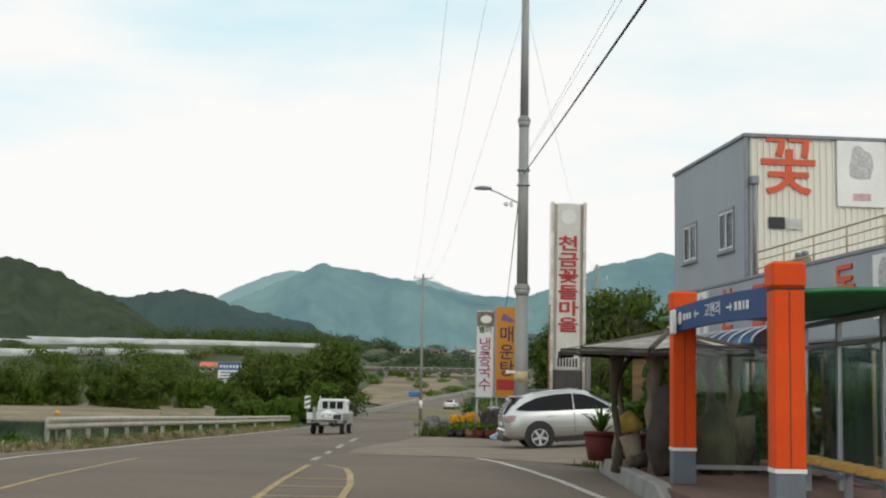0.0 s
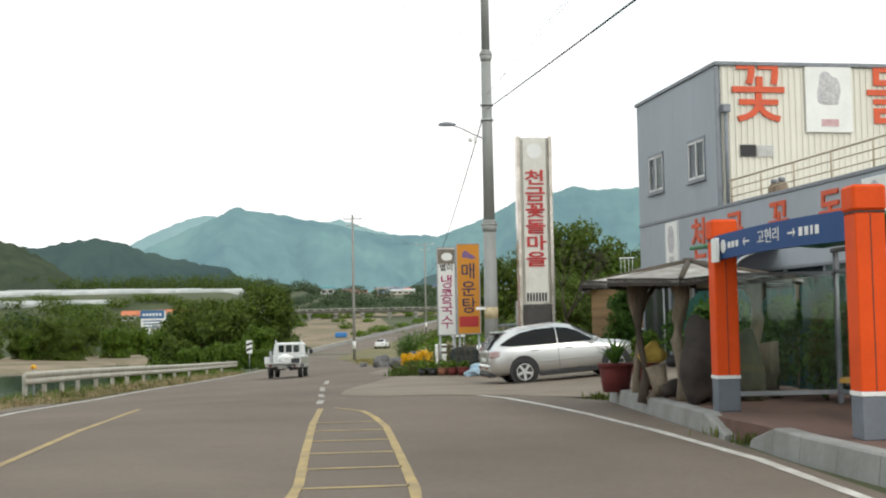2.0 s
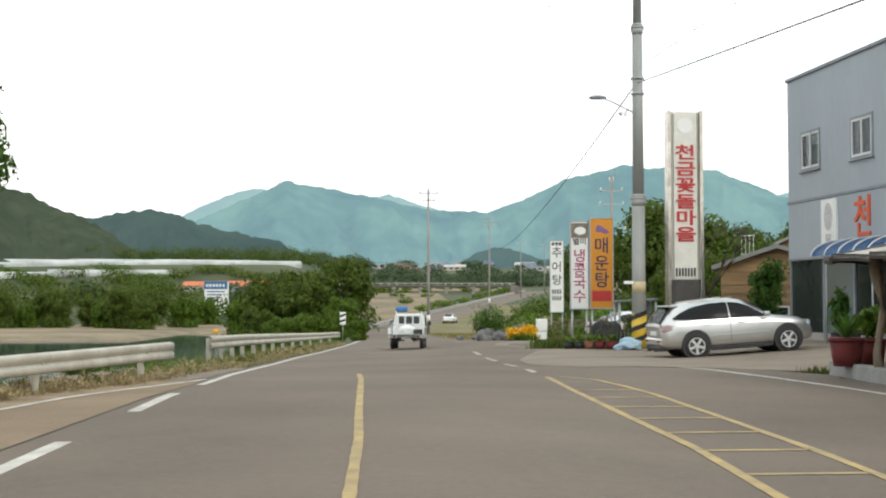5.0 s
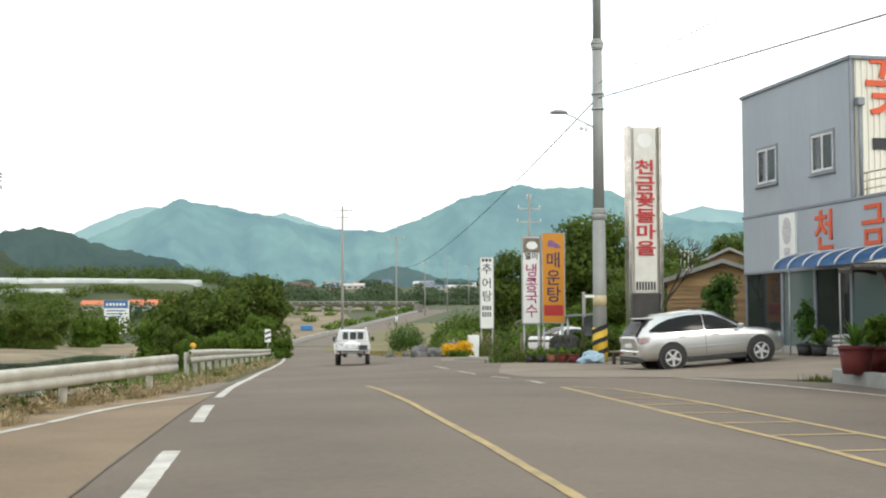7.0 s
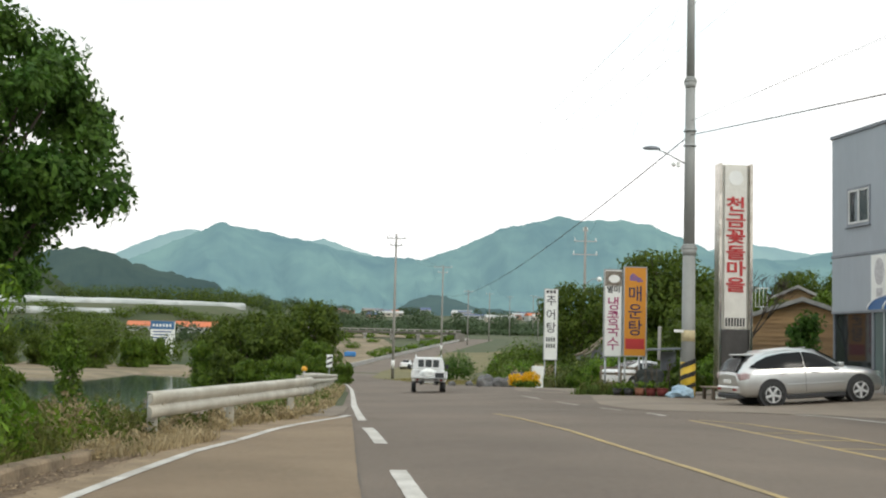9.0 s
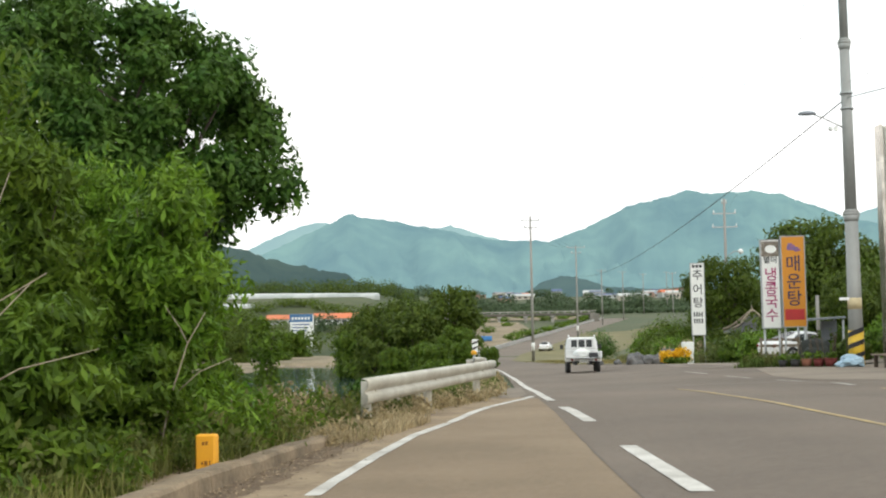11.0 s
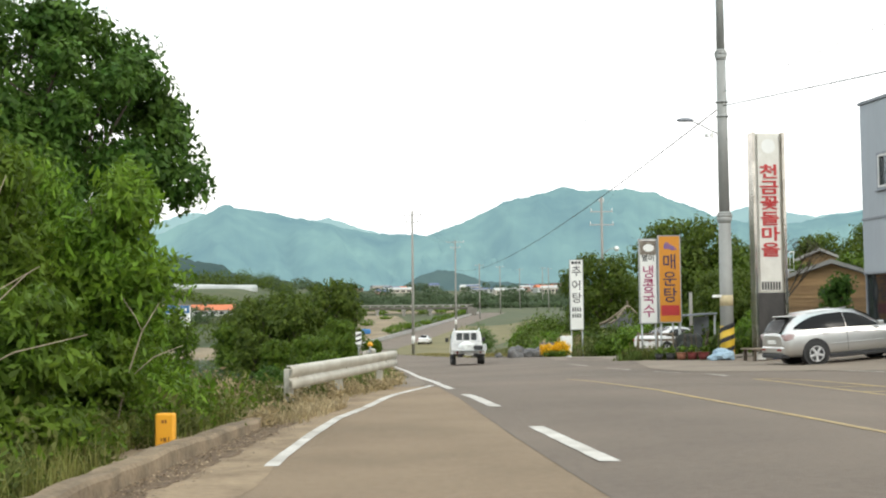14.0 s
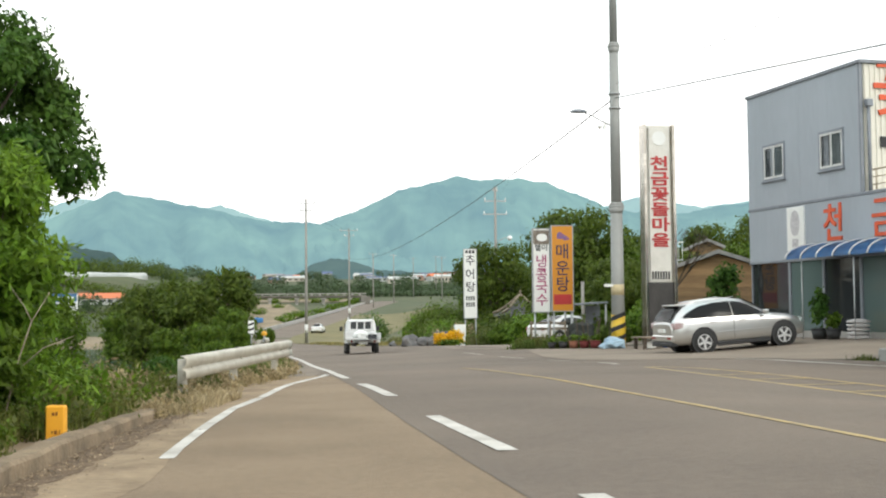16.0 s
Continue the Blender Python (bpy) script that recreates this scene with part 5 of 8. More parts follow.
def blades(name, spots, count, height, material, seed, label, width=0.012, lean=0.5, keep=None):
    """Tufts of thin blades. spots: (x, y, radius, weight)."""
    rng = np.random.default_rng(seed)
    w = np.array([s[3] for s in spots], float)
    idx = rng.choice(len(spots), count, p=w / w.sum())
    sp = np.array(spots)[idx]
    p = sp[:, :2] + rng.normal(size=(count, 2)) * sp[:, 2:3] * 0.5
    if keep is not None:
        p = p[[bool(keep(a, b)) for a, b in p]]
        count = len(p)
    z = np.array([land(a, b) for a, b in p]) - 0.03
    h = height * (0.4 + 0.9 * rng.random(count))
    ang = rng.random(count) * 6.283
    d = np.stack([np.cos(ang), np.sin(ang)], 1)
    s = np.stack([-d[:, 1], d[:, 0]], 1) * (width * (0.6 + rng.random(count)))[:, None]
    ln = (lean * rng.random(count) * h)[:, None]
    v = np.zeros((count, 5, 3))
    v[:, 0, :2], v[:, 1, :2] = p - s, p + s
    v[:, 2, :2], v[:, 3, :2] = p + d * ln * 0.35 + s * 0.8, p + d * ln * 0.35 - s * 0.8
    v[:, 4, :2] = p + d * ln
    v[:, 0, 2] = v[:, 1, 2] = z
    v[:, 2, 2] = v[:, 3, 2] = z + h * 0.6
    v[:, 4, 2] = z + h
    faces = []
    for i in range(count):
        k = i * 5
        faces += [(k, k + 1, k + 2, k + 3), (k + 3, k + 2, k + 4)]
    me = bpy.data.meshes.new(name)
    me.from_pydata(v.reshape(-1, 3).tolist(), [], faces)
    me.materials.append(material)
    return tagged(new(name, me), label, kind="stuff")


G_green = leafmat("grass_green", (0.10, 0.17, 0.03), (0.18, 0.22, 0.06))
G_straw = leafmat("grass_straw", (0.44, 0.35, 0.20), (0.30, 0.25, 0.12), 0.4)
spots = [(kw_x(y) - 0.45 - 0.7 * (i % 3), y, 0.8, 1.0) for i, y in enumerate(np.arange(2, 20, 0.4))]
blades("grass", spots, 22000, 0.34, leafmat("grass_yellow_green", (0.140, 0.165, 0.034), (0.25, 0.235, 0.075), 0.4), 41, "tall yellowish green grass behind the kerb wall", 0.005, 0.7, lambda x, y: x < kw_x(y) - 0.17 and clear_of_marker(x, y))
spots = [(left_edge(y) - 0.35, y, 0.35, 1.0) for y in np.arange(14.2, 27, 0.35)] + [(-1.4, y, 0.6, 1.5) for y in np.arange(14.5, 20, 0.4)] + [(-2.1, y, 0.6, 1.0) for y in np.arange(11, 20, 0.5)]
blades("dry_grass", spots, 9000, 0.16, G_straw, 42, "dry straw-coloured grass along the guard rail", 0.006, 1.6, lambda x, y: x < min(shoulder_line(y) - 0.35, left_edge(y) + 0.35) and (y > 14.8 or x < kw_x(y) - 0.17) and clear_of_marker(x, y))
spots = [(left_edge(y) - 0.5, y, 0.7, 1.0) for y in np.arange(28, 80, 0.6)]
blades("dry_grass", spots, 13000, 0.16, G_straw, 43, "dry straw-coloured grass below the long guard rail", 0.009, 1.5, lambda x, y: x < left_edge(y) + 0.1)
blades("grass", [(left_edge(y) - 0.9, y, 1.0, 1.0) for y in np.arange(28, 85, 0.7)], 9000, 0.26, G_green, 44, "green weeds below the long guard rail", 0.010, 0.7, lambda x, y: x < left_edge(y) - 0.1)
strip("litter_bed", lambda y: kw_x(y) - 0.1, lambda y: kw_x(y) + 0.42 + 0.16 * noise.noise(Vector((y * 1.1, 1, 0))) + 0.08 * noise.noise(Vector((y * 4.1, 2, 0))), [*np.arange(3, 15.6, 0.12)], 0.013, mat("damp_litter", (0.085, 0.055, 0.032), (0.21, 0.142, 0.085), scale=7, rough=0.95, bump=0.8, bump_scale=22, fine=45), "brown leaf litter and soil against the kerb wall", n=5)
blades("dry_tuft", [(-1.5 + 0.09 * k, 14.6 + 0.28 * k, 0.30, 1.0) for k in range(12)] + [(-1.75, 14.9, 0.35, 2.0), (-1.9, 16.2, 0.5, 2.0)], 2800, 0.19, leafmat("pale_straw", (0.52, 0.43, 0.27), (0.40, 0.31, 0.18), 0.35), 45, "pale dry grass tufts at the end of the kerb wall", 0.007, 1.3, lambda x, y: x < shoulder_line(y) - 0.28)
def clumps(name, label, spots, per, size, material, seed, elong=2.0):
    """Low leafy weed clumps: (x, y, radius, height)."""
    blobs = [((x, y, land(x, y) + h * 0.42), (r, r, h * 0.6)) for x, y, r, h in spots if clear_of_marker(x, y)]
    return tagged(new(name, leaf_mesh(name, blobs, per * len(blobs), size, material, seed, elong=elong, fill=0.1, ragged=0.7, spread=0.7, up=0.1)), label, kind="stuff")


rc = random.Random(77)
L_straw = leafmat("dry_leaf", (0.46, 0.37, 0.22), (0.30, 0.23, 0.12), 0.4)
L_olive = leafmat("weed_olive", (0.075, 0.105, 0.020), (0.15, 0.155, 0.045), 0.4)
clumps("dry_weeds", "pale dry weeds around the guard rail posts", [(left_edge(y) + rc.uniform(-0.75, 0.15) - 0.1, y, rc.uniform(0.10, 0.26), rc.uniform(0.10, 0.34)) for y in np.arange(14.4, 27, 0.11)], 70, 0.032, L_straw, 46)
clumps("dry_weeds", "tall dry weeds on the bank behind the kerb", [(rc.uniform(-2.9, -1.7), rc.uniform(14.5, 18.5), rc.uniform(0.14, 0.3), rc.uniform(0.30, 0.60)) for _ in range(46)], 130, 0.036, L_straw, 47, 2.6)
clumps("weeds", "olive green weeds behind the kerb wall", [(kw_x(y) - rc.uniform(0.25, 1.3), y, rc.uniform(0.14, 0.34), rc.uniform(0.25, 0.65)) for y in np.arange(6.0, 19.5, 0.15)], 150, 0.034, L_olive, 48)
clumps("weeds", "bright green weeds behind the kerb wall", [(kw_x(y) - rc.uniform(0.3, 1.4), y, rc.uniform(0.16, 0.36), rc.uniform(0.3, 0.7)) for y in np.arange(6.0, 18.5, 0.24)], 170, 0.036, L_mid, 49)
clumps("weeds", "olive weeds along the guard rail", [(left_edge(y) + rc.uniform(-1.0, -0.1), y, rc.uniform(0.10, 0.24), rc.uniform(0.12, 0.32)) for y in [*np.arange(15.5, 27, 0.3), *np.arange(28, 60, 0.5)]], 80, 0.04, L_olive, 50)
clumps("dry_weeds", "pale dry weeds below the long guard rail", [(left_edge(y) + rc.uniform(-0.9, 0.0), y, rc.uniform(0.14, 0.3), rc.uniform(0.12, 0.32)) for y in np.arange(27.5, 75, 0.3)], 60, 0.045, L_straw, 56)
# bare leaning stems among the saplings
for i, (x, y, dx, h) in enumerate(((-3.55, 9.4, 0.55, 2.5), (-3.6, 9.5, 0.25, 1.9), (-3.75, 9.35, 0.95, 1.7), (-2.75, 12.4, 0.5, 1.5))):
    bm = bmesh.new()
    z0 = land(x, y)
    tube(bm, [(x, y, z0 - 0.1), (x + dx * 0.3, y, z0 + h * 0.45), (x + dx * 0.62, y + 0.05, z0 + h * 0.8), (x + dx, y, z0 + h)], [0.013, 0.010, 0.007, 0.003], 6)
    tube(bm, [(x + dx * 0.3, y, z0 + h * 0.45), (x + dx * 0.9, y - 0.05, z0 + h * 0.62), (x + dx * 1.5, y, z0 + h * 0.7)], [0.008, 0.006, 0.003], 5)
    tube(bm, [(x + dx * 0.62, y + 0.05, z0 + h * 0.8), (x + dx * 0.5, y, z0 + h * 0.9), (x + dx * 0.2, y, z0 + h * 1.05)], [0.006, 0.005, 0.002], 5)
    solid("dead_sapling", bm, mat("grey_stem", (0.42, 0.35, 0.26), (0.26, 0.21, 0.15), scale=8, rough=0.9), "leaning leafless pale sapling behind the kerb wall", "tree", "dead saplings")
# loose leaf litter and pebbles by the kerb wall
rng_l = random.Random(9)
bm = bmesh.new()
for _ in range(2400):
    y = rng_l.uniform(5, 15.5)
    x = kw_x(y) + 0.12 + abs(rng_l.gauss(0, 0.22))
    s = 0.004 + 0.013 * rng_l.random() ** 2.2
    a = rng_l.random() * 6.28
    z = land(x, y) + 0.026
    q = [bm.verts.new((x + s * math.cos(a + k * 1.57), y + s * 1.6 * math.sin(a + k * 1.57), z + rng_l.uniform(0, 0.012))) for k in range(4)]
    bm.faces.new(q)
tagged(part("leaf_litter", bm, mat("litter", (0.13, 0.085, 0.045), (0.36, 0.27, 0.17), scale=9, rough=0.9, island=0.7), None, "dead leaves and grit along the kerb wall"), kind="stuff")

# ---- bus shelter ----
PAD_Z = 0.28
pad_edge = interp((4, 14.6), (12, 14.4), (14.8, 14.24), (16.6, 14.27), (17.9, 14.14), (20.4, 14.12), (25.2, 14.05), (26.8, 14.22))
M_paver = mat("red_paver", (0.25, 0.10, 0.075), (0.17, 0.075, 0.06), scale=3, rough=0.9, bump=0.2, bump_scale=40, per_object=0.25)
bm = bmesh.new()
vs = []
ypad = list(np.arange(2, 26.9, 1.0)) + [26.8]
for y in ypad:
    vs.append([bm.verts.new((x, y, z)) for x, z in ((pad_edge(y) + 0.12, -0.1), (pad_edge(y) + 0.12, PAD_Z - 0.05), (17.6 + 0.04 * (26 - y), PAD_Z - 0.05), (17.6 + 0.04 * (26 - y), -0.1))])
for a, b in zip(vs, vs[1:]):
    for k in range(3):
        bm.faces.new((a[k], b[k], b[k + 1], a[k + 1]))
bm.faces.new(vs[0])
bm.faces.new(vs[-1][::-1])
bmesh.ops.recalc_face_normals(bm, faces=bm.faces)
pad = tagged(part("pavement", bm, mat("paver_bed", (0.16, 0.09, 0.07), scale=4, rough=0.95), None, "raised pavement of dull red pavers"), kind="structure")


def kerb_run(ya, yb, label, slope_a=False, slope_b=False):
    t = thing("kerb", label, "kerb")
    n = max(1, round((yb - ya) / 1.0))
    for i in range(n):
        a, b = ya + (yb - ya) * i / n, ya + (yb - ya) * (i + 1) / n
        bm = bmesh.new()
        rows = []
        for y in (a + 0.006, b - 0.006):
            h = PAD_Z
            if slope_a and i == 0 and y < (a + b) / 2:
                h = 0.03
            if slope_b and i == n - 1 and y > (a + b) / 2:
                h = 0.06
            x = pad_edge(y)
            rows.append([bm.verts.new(p) for p in ((x - 0.05, y, -0.08), (x - 0.02, y, h - 0.025), (x + 0.01, y, h), (x + 0.20, y, h), (x + 0.20, y, -0.08))])
        for k in range(4):
            bm.faces.new((rows[0][k], rows[1][k], rows[1][k + 1], rows[0][k + 1]))
        bm.faces.new(rows[0])
        bm.faces.new(rows[1][::-1])
        bmesh.ops.recalc_face_normals(bm, faces=bm.faces)
        part("kerb_stone", bm, M_kerb, t)
    return t


kerb_run(17.6, 26.6, "grey concrete kerb stones edging the pavement", slope_a=True)
kerb_run(3.5, 16.7, "grey concrete kerb stones edging the pavement", slope_b=True)


def bus_shelter():
    t = thing("bus_shelter", "bus shelter with bright orange posts and green roof", "bus shelter", pose(0, 0, PAD_Z))
    z = -PAD_Z
    for x, y in ((14.64, 19.25), (15.02, 14.55)):
        bm = bmesh.new()
        box(bm, x - 0.175, y - 0.175, 0.49, x + 0.175, y + 0.175, 2.80 + z, 0.015)
        box(bm, x - 0.2, y - 0.195, 2.82 + z, x + 0.195, y + 0.195, 3.12 + z, 0.03)
        p = part("post", bm, M_orange, t, "bright orange square post")
        bm = bmesh.new()
        box(bm, x - 0.18, y - 0.18, 0.445, x + 0.18, y + 0.18, 0.495)
        part("white_band", bm, M_signwhite, p)
        bm = bmesh.new()
        box(bm, x - 0.17, y - 0.17, -0.05, x + 0.17, y + 0.17, 0.445, 0.01)
        part("post_base", bm, M_bluegrey, p, "slate grey post base")
        bm = bmesh.new()
        box(bm, x - 0.004, y - 0.179, 0.50, x + 0.006, y - 0.170, 2.78 + z)
        box(bm, x - 0.178, y - 0.178, 2.80 + z, x + 0.178, y + 0.178, 2.82 + z)
        part("seam", bm, M_plastic, p)
    # curved blue name board
    bm = bmesh.new()
    A, B = Vector((14.47, 19.05, 0)), Vector((14.86, 14.75, 0))
    n = 10
    rows = []
    for i in range(n + 1):
        f = i / n
        c = A.lerp(B, f)
        c.z = 2.50 + z + 0.03 * math.sin(math.pi * f)
        rows.append([bm.verts.new(c + Vector((dx, 0, dz))) for dx, dz in ((0, 0), (0, 0.36), (0.08, 0.36), (0.08, 0))])
    for a, b in zip(rows, rows[1:]):
        for k in range(4):
            bm.faces.new((a[k], b[k], b[(k + 1) % 4], a[(k + 1) % 4]))
    bm.faces.new(rows[0])
    bm.faces.new(rows[-1][::-1])
    bmesh.ops.recalc_face_normals(bm, faces=bm.faces)
    sign = part("name_board", bm, M_blue, t, "blue board with white writing")
    along = (B - A).normalized()
    facing = Matrix((along.to_tuple(), (0, 0, 1), along.cross(Vector((0, 0, 1))).to_tuple())).transposed().to_4x4()

    def on_board(f, dz=0.0):
        p = A.lerp(B, f)
        return Matrix.Translation((p.x - 0.008, p.y, 2.50 + z + 0.03 * math.sin(math.pi * f) + 0.18 + dz)) @ facing
    lettering("writing", "고현리", 0.21, M_signwhite, sign, on_board(0.48), 0.003, "white letters", squeeze=1.35)
    for f in (0.30, 0.655):
        bm = bmesh.new()
        d = -1 if f < 0.5 else 1
        box(bm, -0.11, -0.012, -0.002, 0.11, 0.012, 0.002)
        box(bm, -0.01, -0.010, -0.002, 0.075, 0.010, 0.002, 0, pose(d * 0.11, 0, 0, 0, 0, 90 + d * 50))
        box(bm, -0.01, -0.010, -0.002, 0.075, 0.010, 0.002, 0, pose(d * 0.11, 0, 0, 0, 0, 270 - d * 50))
        part("arrow", bm, M_signwhite, sign).matrix_basis = on_board(f)
    bm = bmesh.new()
    bmesh.ops.create_cone(bm, cap_ends=True, segments=20, radius1=0.10, radius2=0.10, depth=0.004, matrix=Matrix.Diagonal((1.1, 1, 1, 1)))
    part("round_emblem", bm, M_signwhite, sign).matrix_basis = on_board(0.09)
    for f0, f1, h in ((0.135, 0.16, 0.09), (0.17, 0.195, 0.09), (0.205, 0.23, 0.09), (0.71, 0.735, 0.11), (0.75, 0.775, 0.11), (0.79, 0.805, 0.11), (0.82, 0.845, 0.11)):
        bm = bmesh.new()
        w_ = (f1 - f0) * (B - A).length / 2
        box(bm, -w_, -h / 2, -0.002, w_, h / 2, 0.002)
        part("text_bar", bm, M_signwhite, sign).matrix_basis = on_board((f0 + f1) / 2)
    bm = bmesh.new()
    box(bm, 14.40, 18.72, 2.46 + z, 14.46, 18.98, 2.82 + z, 0.01)
    part("number_board", bm, M_signwhite, t, "white route plate")
    # green roof
    bm = bmesh.new()
    rows = []
    for i in range(9):
        f = i / 8
        x = 14.78 + 2.2 * f
        zz = 2.80 + z + 0.05 * math.sin(math.pi * f)
        rows.append([bm.verts.new((x + 0.085 * (17 - y), y, zz)) for y in np.linspace(14.42, 20.6, 9)])
    for a, b in zip(rows, rows[1:]):
        for k in range(len(a) - 1):
            bm.faces.new((a[k], a[k + 1], b[k + 1], b[k])).smooth = True
    bmesh.ops.recalc_face_normals(bm, faces=bm.faces)
    bmesh.ops.solidify(bm, geom=bm.faces[:], thickness=0.06)
    part("roof", bm, M_green, t, "green corrugated roof sheet")
    for x in (14.95, 16.75):
        bm = bmesh.new()
        box(bm, x, 14.75, 2.66 + z, x + 0.10, 20.5, 2.73 + z, 0.01)
        part("roof_beam", bm, M_trimgrey, t)
    for y in (14.6, 16.6, 18.6, 20.4):
        bm = bmesh.new()
        box(bm, 16.77, y - 0.04, -0.05, 16.85, y + 0.04, 2.70 + z, 0.006)
        part("frame_post", bm, M_trimgrey, t)
    for a, b in ((14.6, 16.6), (16.6, 18.6), (18.6, 20.4)):
        bm = bmesh.new()
        box(bm, 16.80, a + 0.05, 0.18, 16.81, b - 0.05, 2.3 + z)
        g = part("glass_pane", bm, M_glassclear, t, "clear glass pane")
        g.visible_shadow = False
        for zz in (0.12, 2.32 + z):
            bm = bmesh.new()
            box(bm, 16.78, a + 0.04, zz, 16.83, b - 0.04, zz + 0.06)
            part("pane_rail", bm, M_trimgrey, t)
    bm = bmesh.new()
    box(bm, 14.98, 20.42, 0.18, 16.76, 20.43, 2.3 + z)
    g = part("glass_pane", bm, M_glassclear, t, "clear glass pane")
    g.visible_shadow = False
    bm = bmesh.new()
    box(bm, 14.95, 20.39, 0.10, 16.77, 20.46, 0.17)
    part("pane_rail", bm, M_trimgrey, t)
    bm = bmesh.new()
    box(bm, 14.95, 20.39, 2.30 + z, 16.77, 20.46, 2.36 + z)
    part("pane_rail", bm, M_trimgrey, t)
    return t


bus_shelter()
M_bench = mat("bench_yellow", (0.46, 0.25, 0.015), (0.36, 0.19, 0.015), scale=4, rough=0.45)
bench = thing("bench", "yellow slatted bench inside the bus shelter", "bench", pose(16.2, 16.2, PAD_Z))
for k in range(9):
    bm = bmesh.new()
    bmesh.ops.create_cone(bm, cap_ends=True, segments=14, radius1=0.21, radius2=0.19, depth=0.07, matrix=Matrix.Translation((0, -2.0 + k * 0.5, 0.43)))
    part("seat", bm, M_bench, bench, "round yellow seat pad")
for y in (-1.9, 0, 1.9):
    bm = bmesh.new()
    box(bm, -0.05, y - 0.03, -0.02, 0.05, y + 0.03, 0.37)
    part("leg", bm, M_trimgrey, bench)
bm = bmesh.new()
box(bm, -0.04, -2.2, 0.345, 0.04, 2.2, 0.395)
part("seat_rail", bm, M_trimgrey, bench)

# ---- rustic sun shade with branch posts ----
M_thatch = mat("shade_boards", (0.24, 0.21, 0.18), (0.56, 0.53, 0.49), scale=3.0, rough=0.9, bump=0.4, per_object=0.3, stretch=(1, 1, 3))
M_drift = mat("weathered_wood", (0.33, 0.265, 0.195), (0.13, 0.10, 0.07), scale=4, rough=0.9, bump=0.6, bump_scale=12, stretch=(1, 1, 0.3))
PX, PYY = 15.0, 22.85
sh = thing("gazebo", "rustic wooden gazebo with a boarded umbrella roof", "gazebo", pose(PX, PYY, PAD_Z - 0.05))
rs = random.Random(4)
n = 10
for i in range(n):
    a0, a1 = 6.283 * i / n, 6.283 * (i + 1) / n
    bm = bmesh.new()
    rr = [1.95 + rs.uniform(-0.18, 0.2) for _ in range(3)]
    zt, ze = 2.42, 2.06
    am = (a0 + a1) / 2
    pts = [(0.06 * math.cos(am), 0.06 * math.sin(am), zt), (rr[0] * math.cos(a0), rr[0] * math.sin(a0), ze + rs.uniform(-0.05, 0.04)), (rr[1] * math.cos(am), rr[1] * math.sin(am), ze + rs.uniform(-0.04, 0.06)), (rr[2] * math.cos(a1), rr[2] * math.sin(a1), ze + rs.uniform(-0.05, 0.04))]
    prism(bm, pts, (0, 0, -0.05))
    part("roof_board", bm, M_thatch, sh)
    for p, q in zip(pts[1:], pts[2:]):
        bm = bmesh.new()
        prism(bm, [(p[0], p[1], p[2] + 0.025), (q[0], q[1], q[2] + 0.025), (q[0], q[1], q[2] - 0.10), (p[0], p[1], p[2] - 0.10)], (-p[0] * 0.03, -p[1] * 0.03, 0))
        part("eave_board", bm, mat("tarred_board", (0.03, 0.026, 0.022), (0.06, 0.05, 0.042), scale=5, rough=0.9), sh)
for i in range(n):
    a = 6.283 * i / n
    bm = bmesh.new()
    tube(bm, [(0, 0, 2.44), (0.9 * math.cos(a), 0.9 * math.sin(a), 2.26), (1.95 * math.cos(a), 1.95 * math.sin(a), 2.05)], [0.06, 0.055, 0.05], 6)
    part("roof_rib", bm, M_bark, sh)
bm = bmesh.new()
rod(bm, (0, 0, 2.40), (0, 0, 2.50), 0.16, 0.10, 8)
part("roof_cap", bm, M_bark, sh)
for i, (x, y, r) in enumerate(((-1.0, -0.5, 0.085), (-0.42, -0.95, 0.125), (0.98, -0.75, 0.125), (0.85, 0.8, 0.09), (-0.8, 0.85, 0.09))):
    bm = bmesh.new()
    pts = [(x + 0.05 * math.sin(k * 1.3 + i), y + 0.05 * math.cos(k * 1.5 + i), -0.05 + 2.18 * k / 6) for k in range(7)]
    tube(bm, pts, [r * (1.15, 0.85, 0.72, 0.8, 0.95, 1.2, 1.5)[k] * (1 + 0.1 * math.sin(k * 2 + i)) for k in range(7)], 11)
    tube(bm, [pts[4], Vector(pts[5]) + Vector((0.12 * math.cos(i * 2), 0.10, 0.0)), (pts[6][0] + 0.34 * math.cos(i * 2), pts[6][1] + 0.2, 2.12)], [r * 0.7, r * 0.5, r * 0.4], 7)
    part("branch_post", bm, M_drift if i != 0 else M_bark, sh, "gnarled pale branch post")

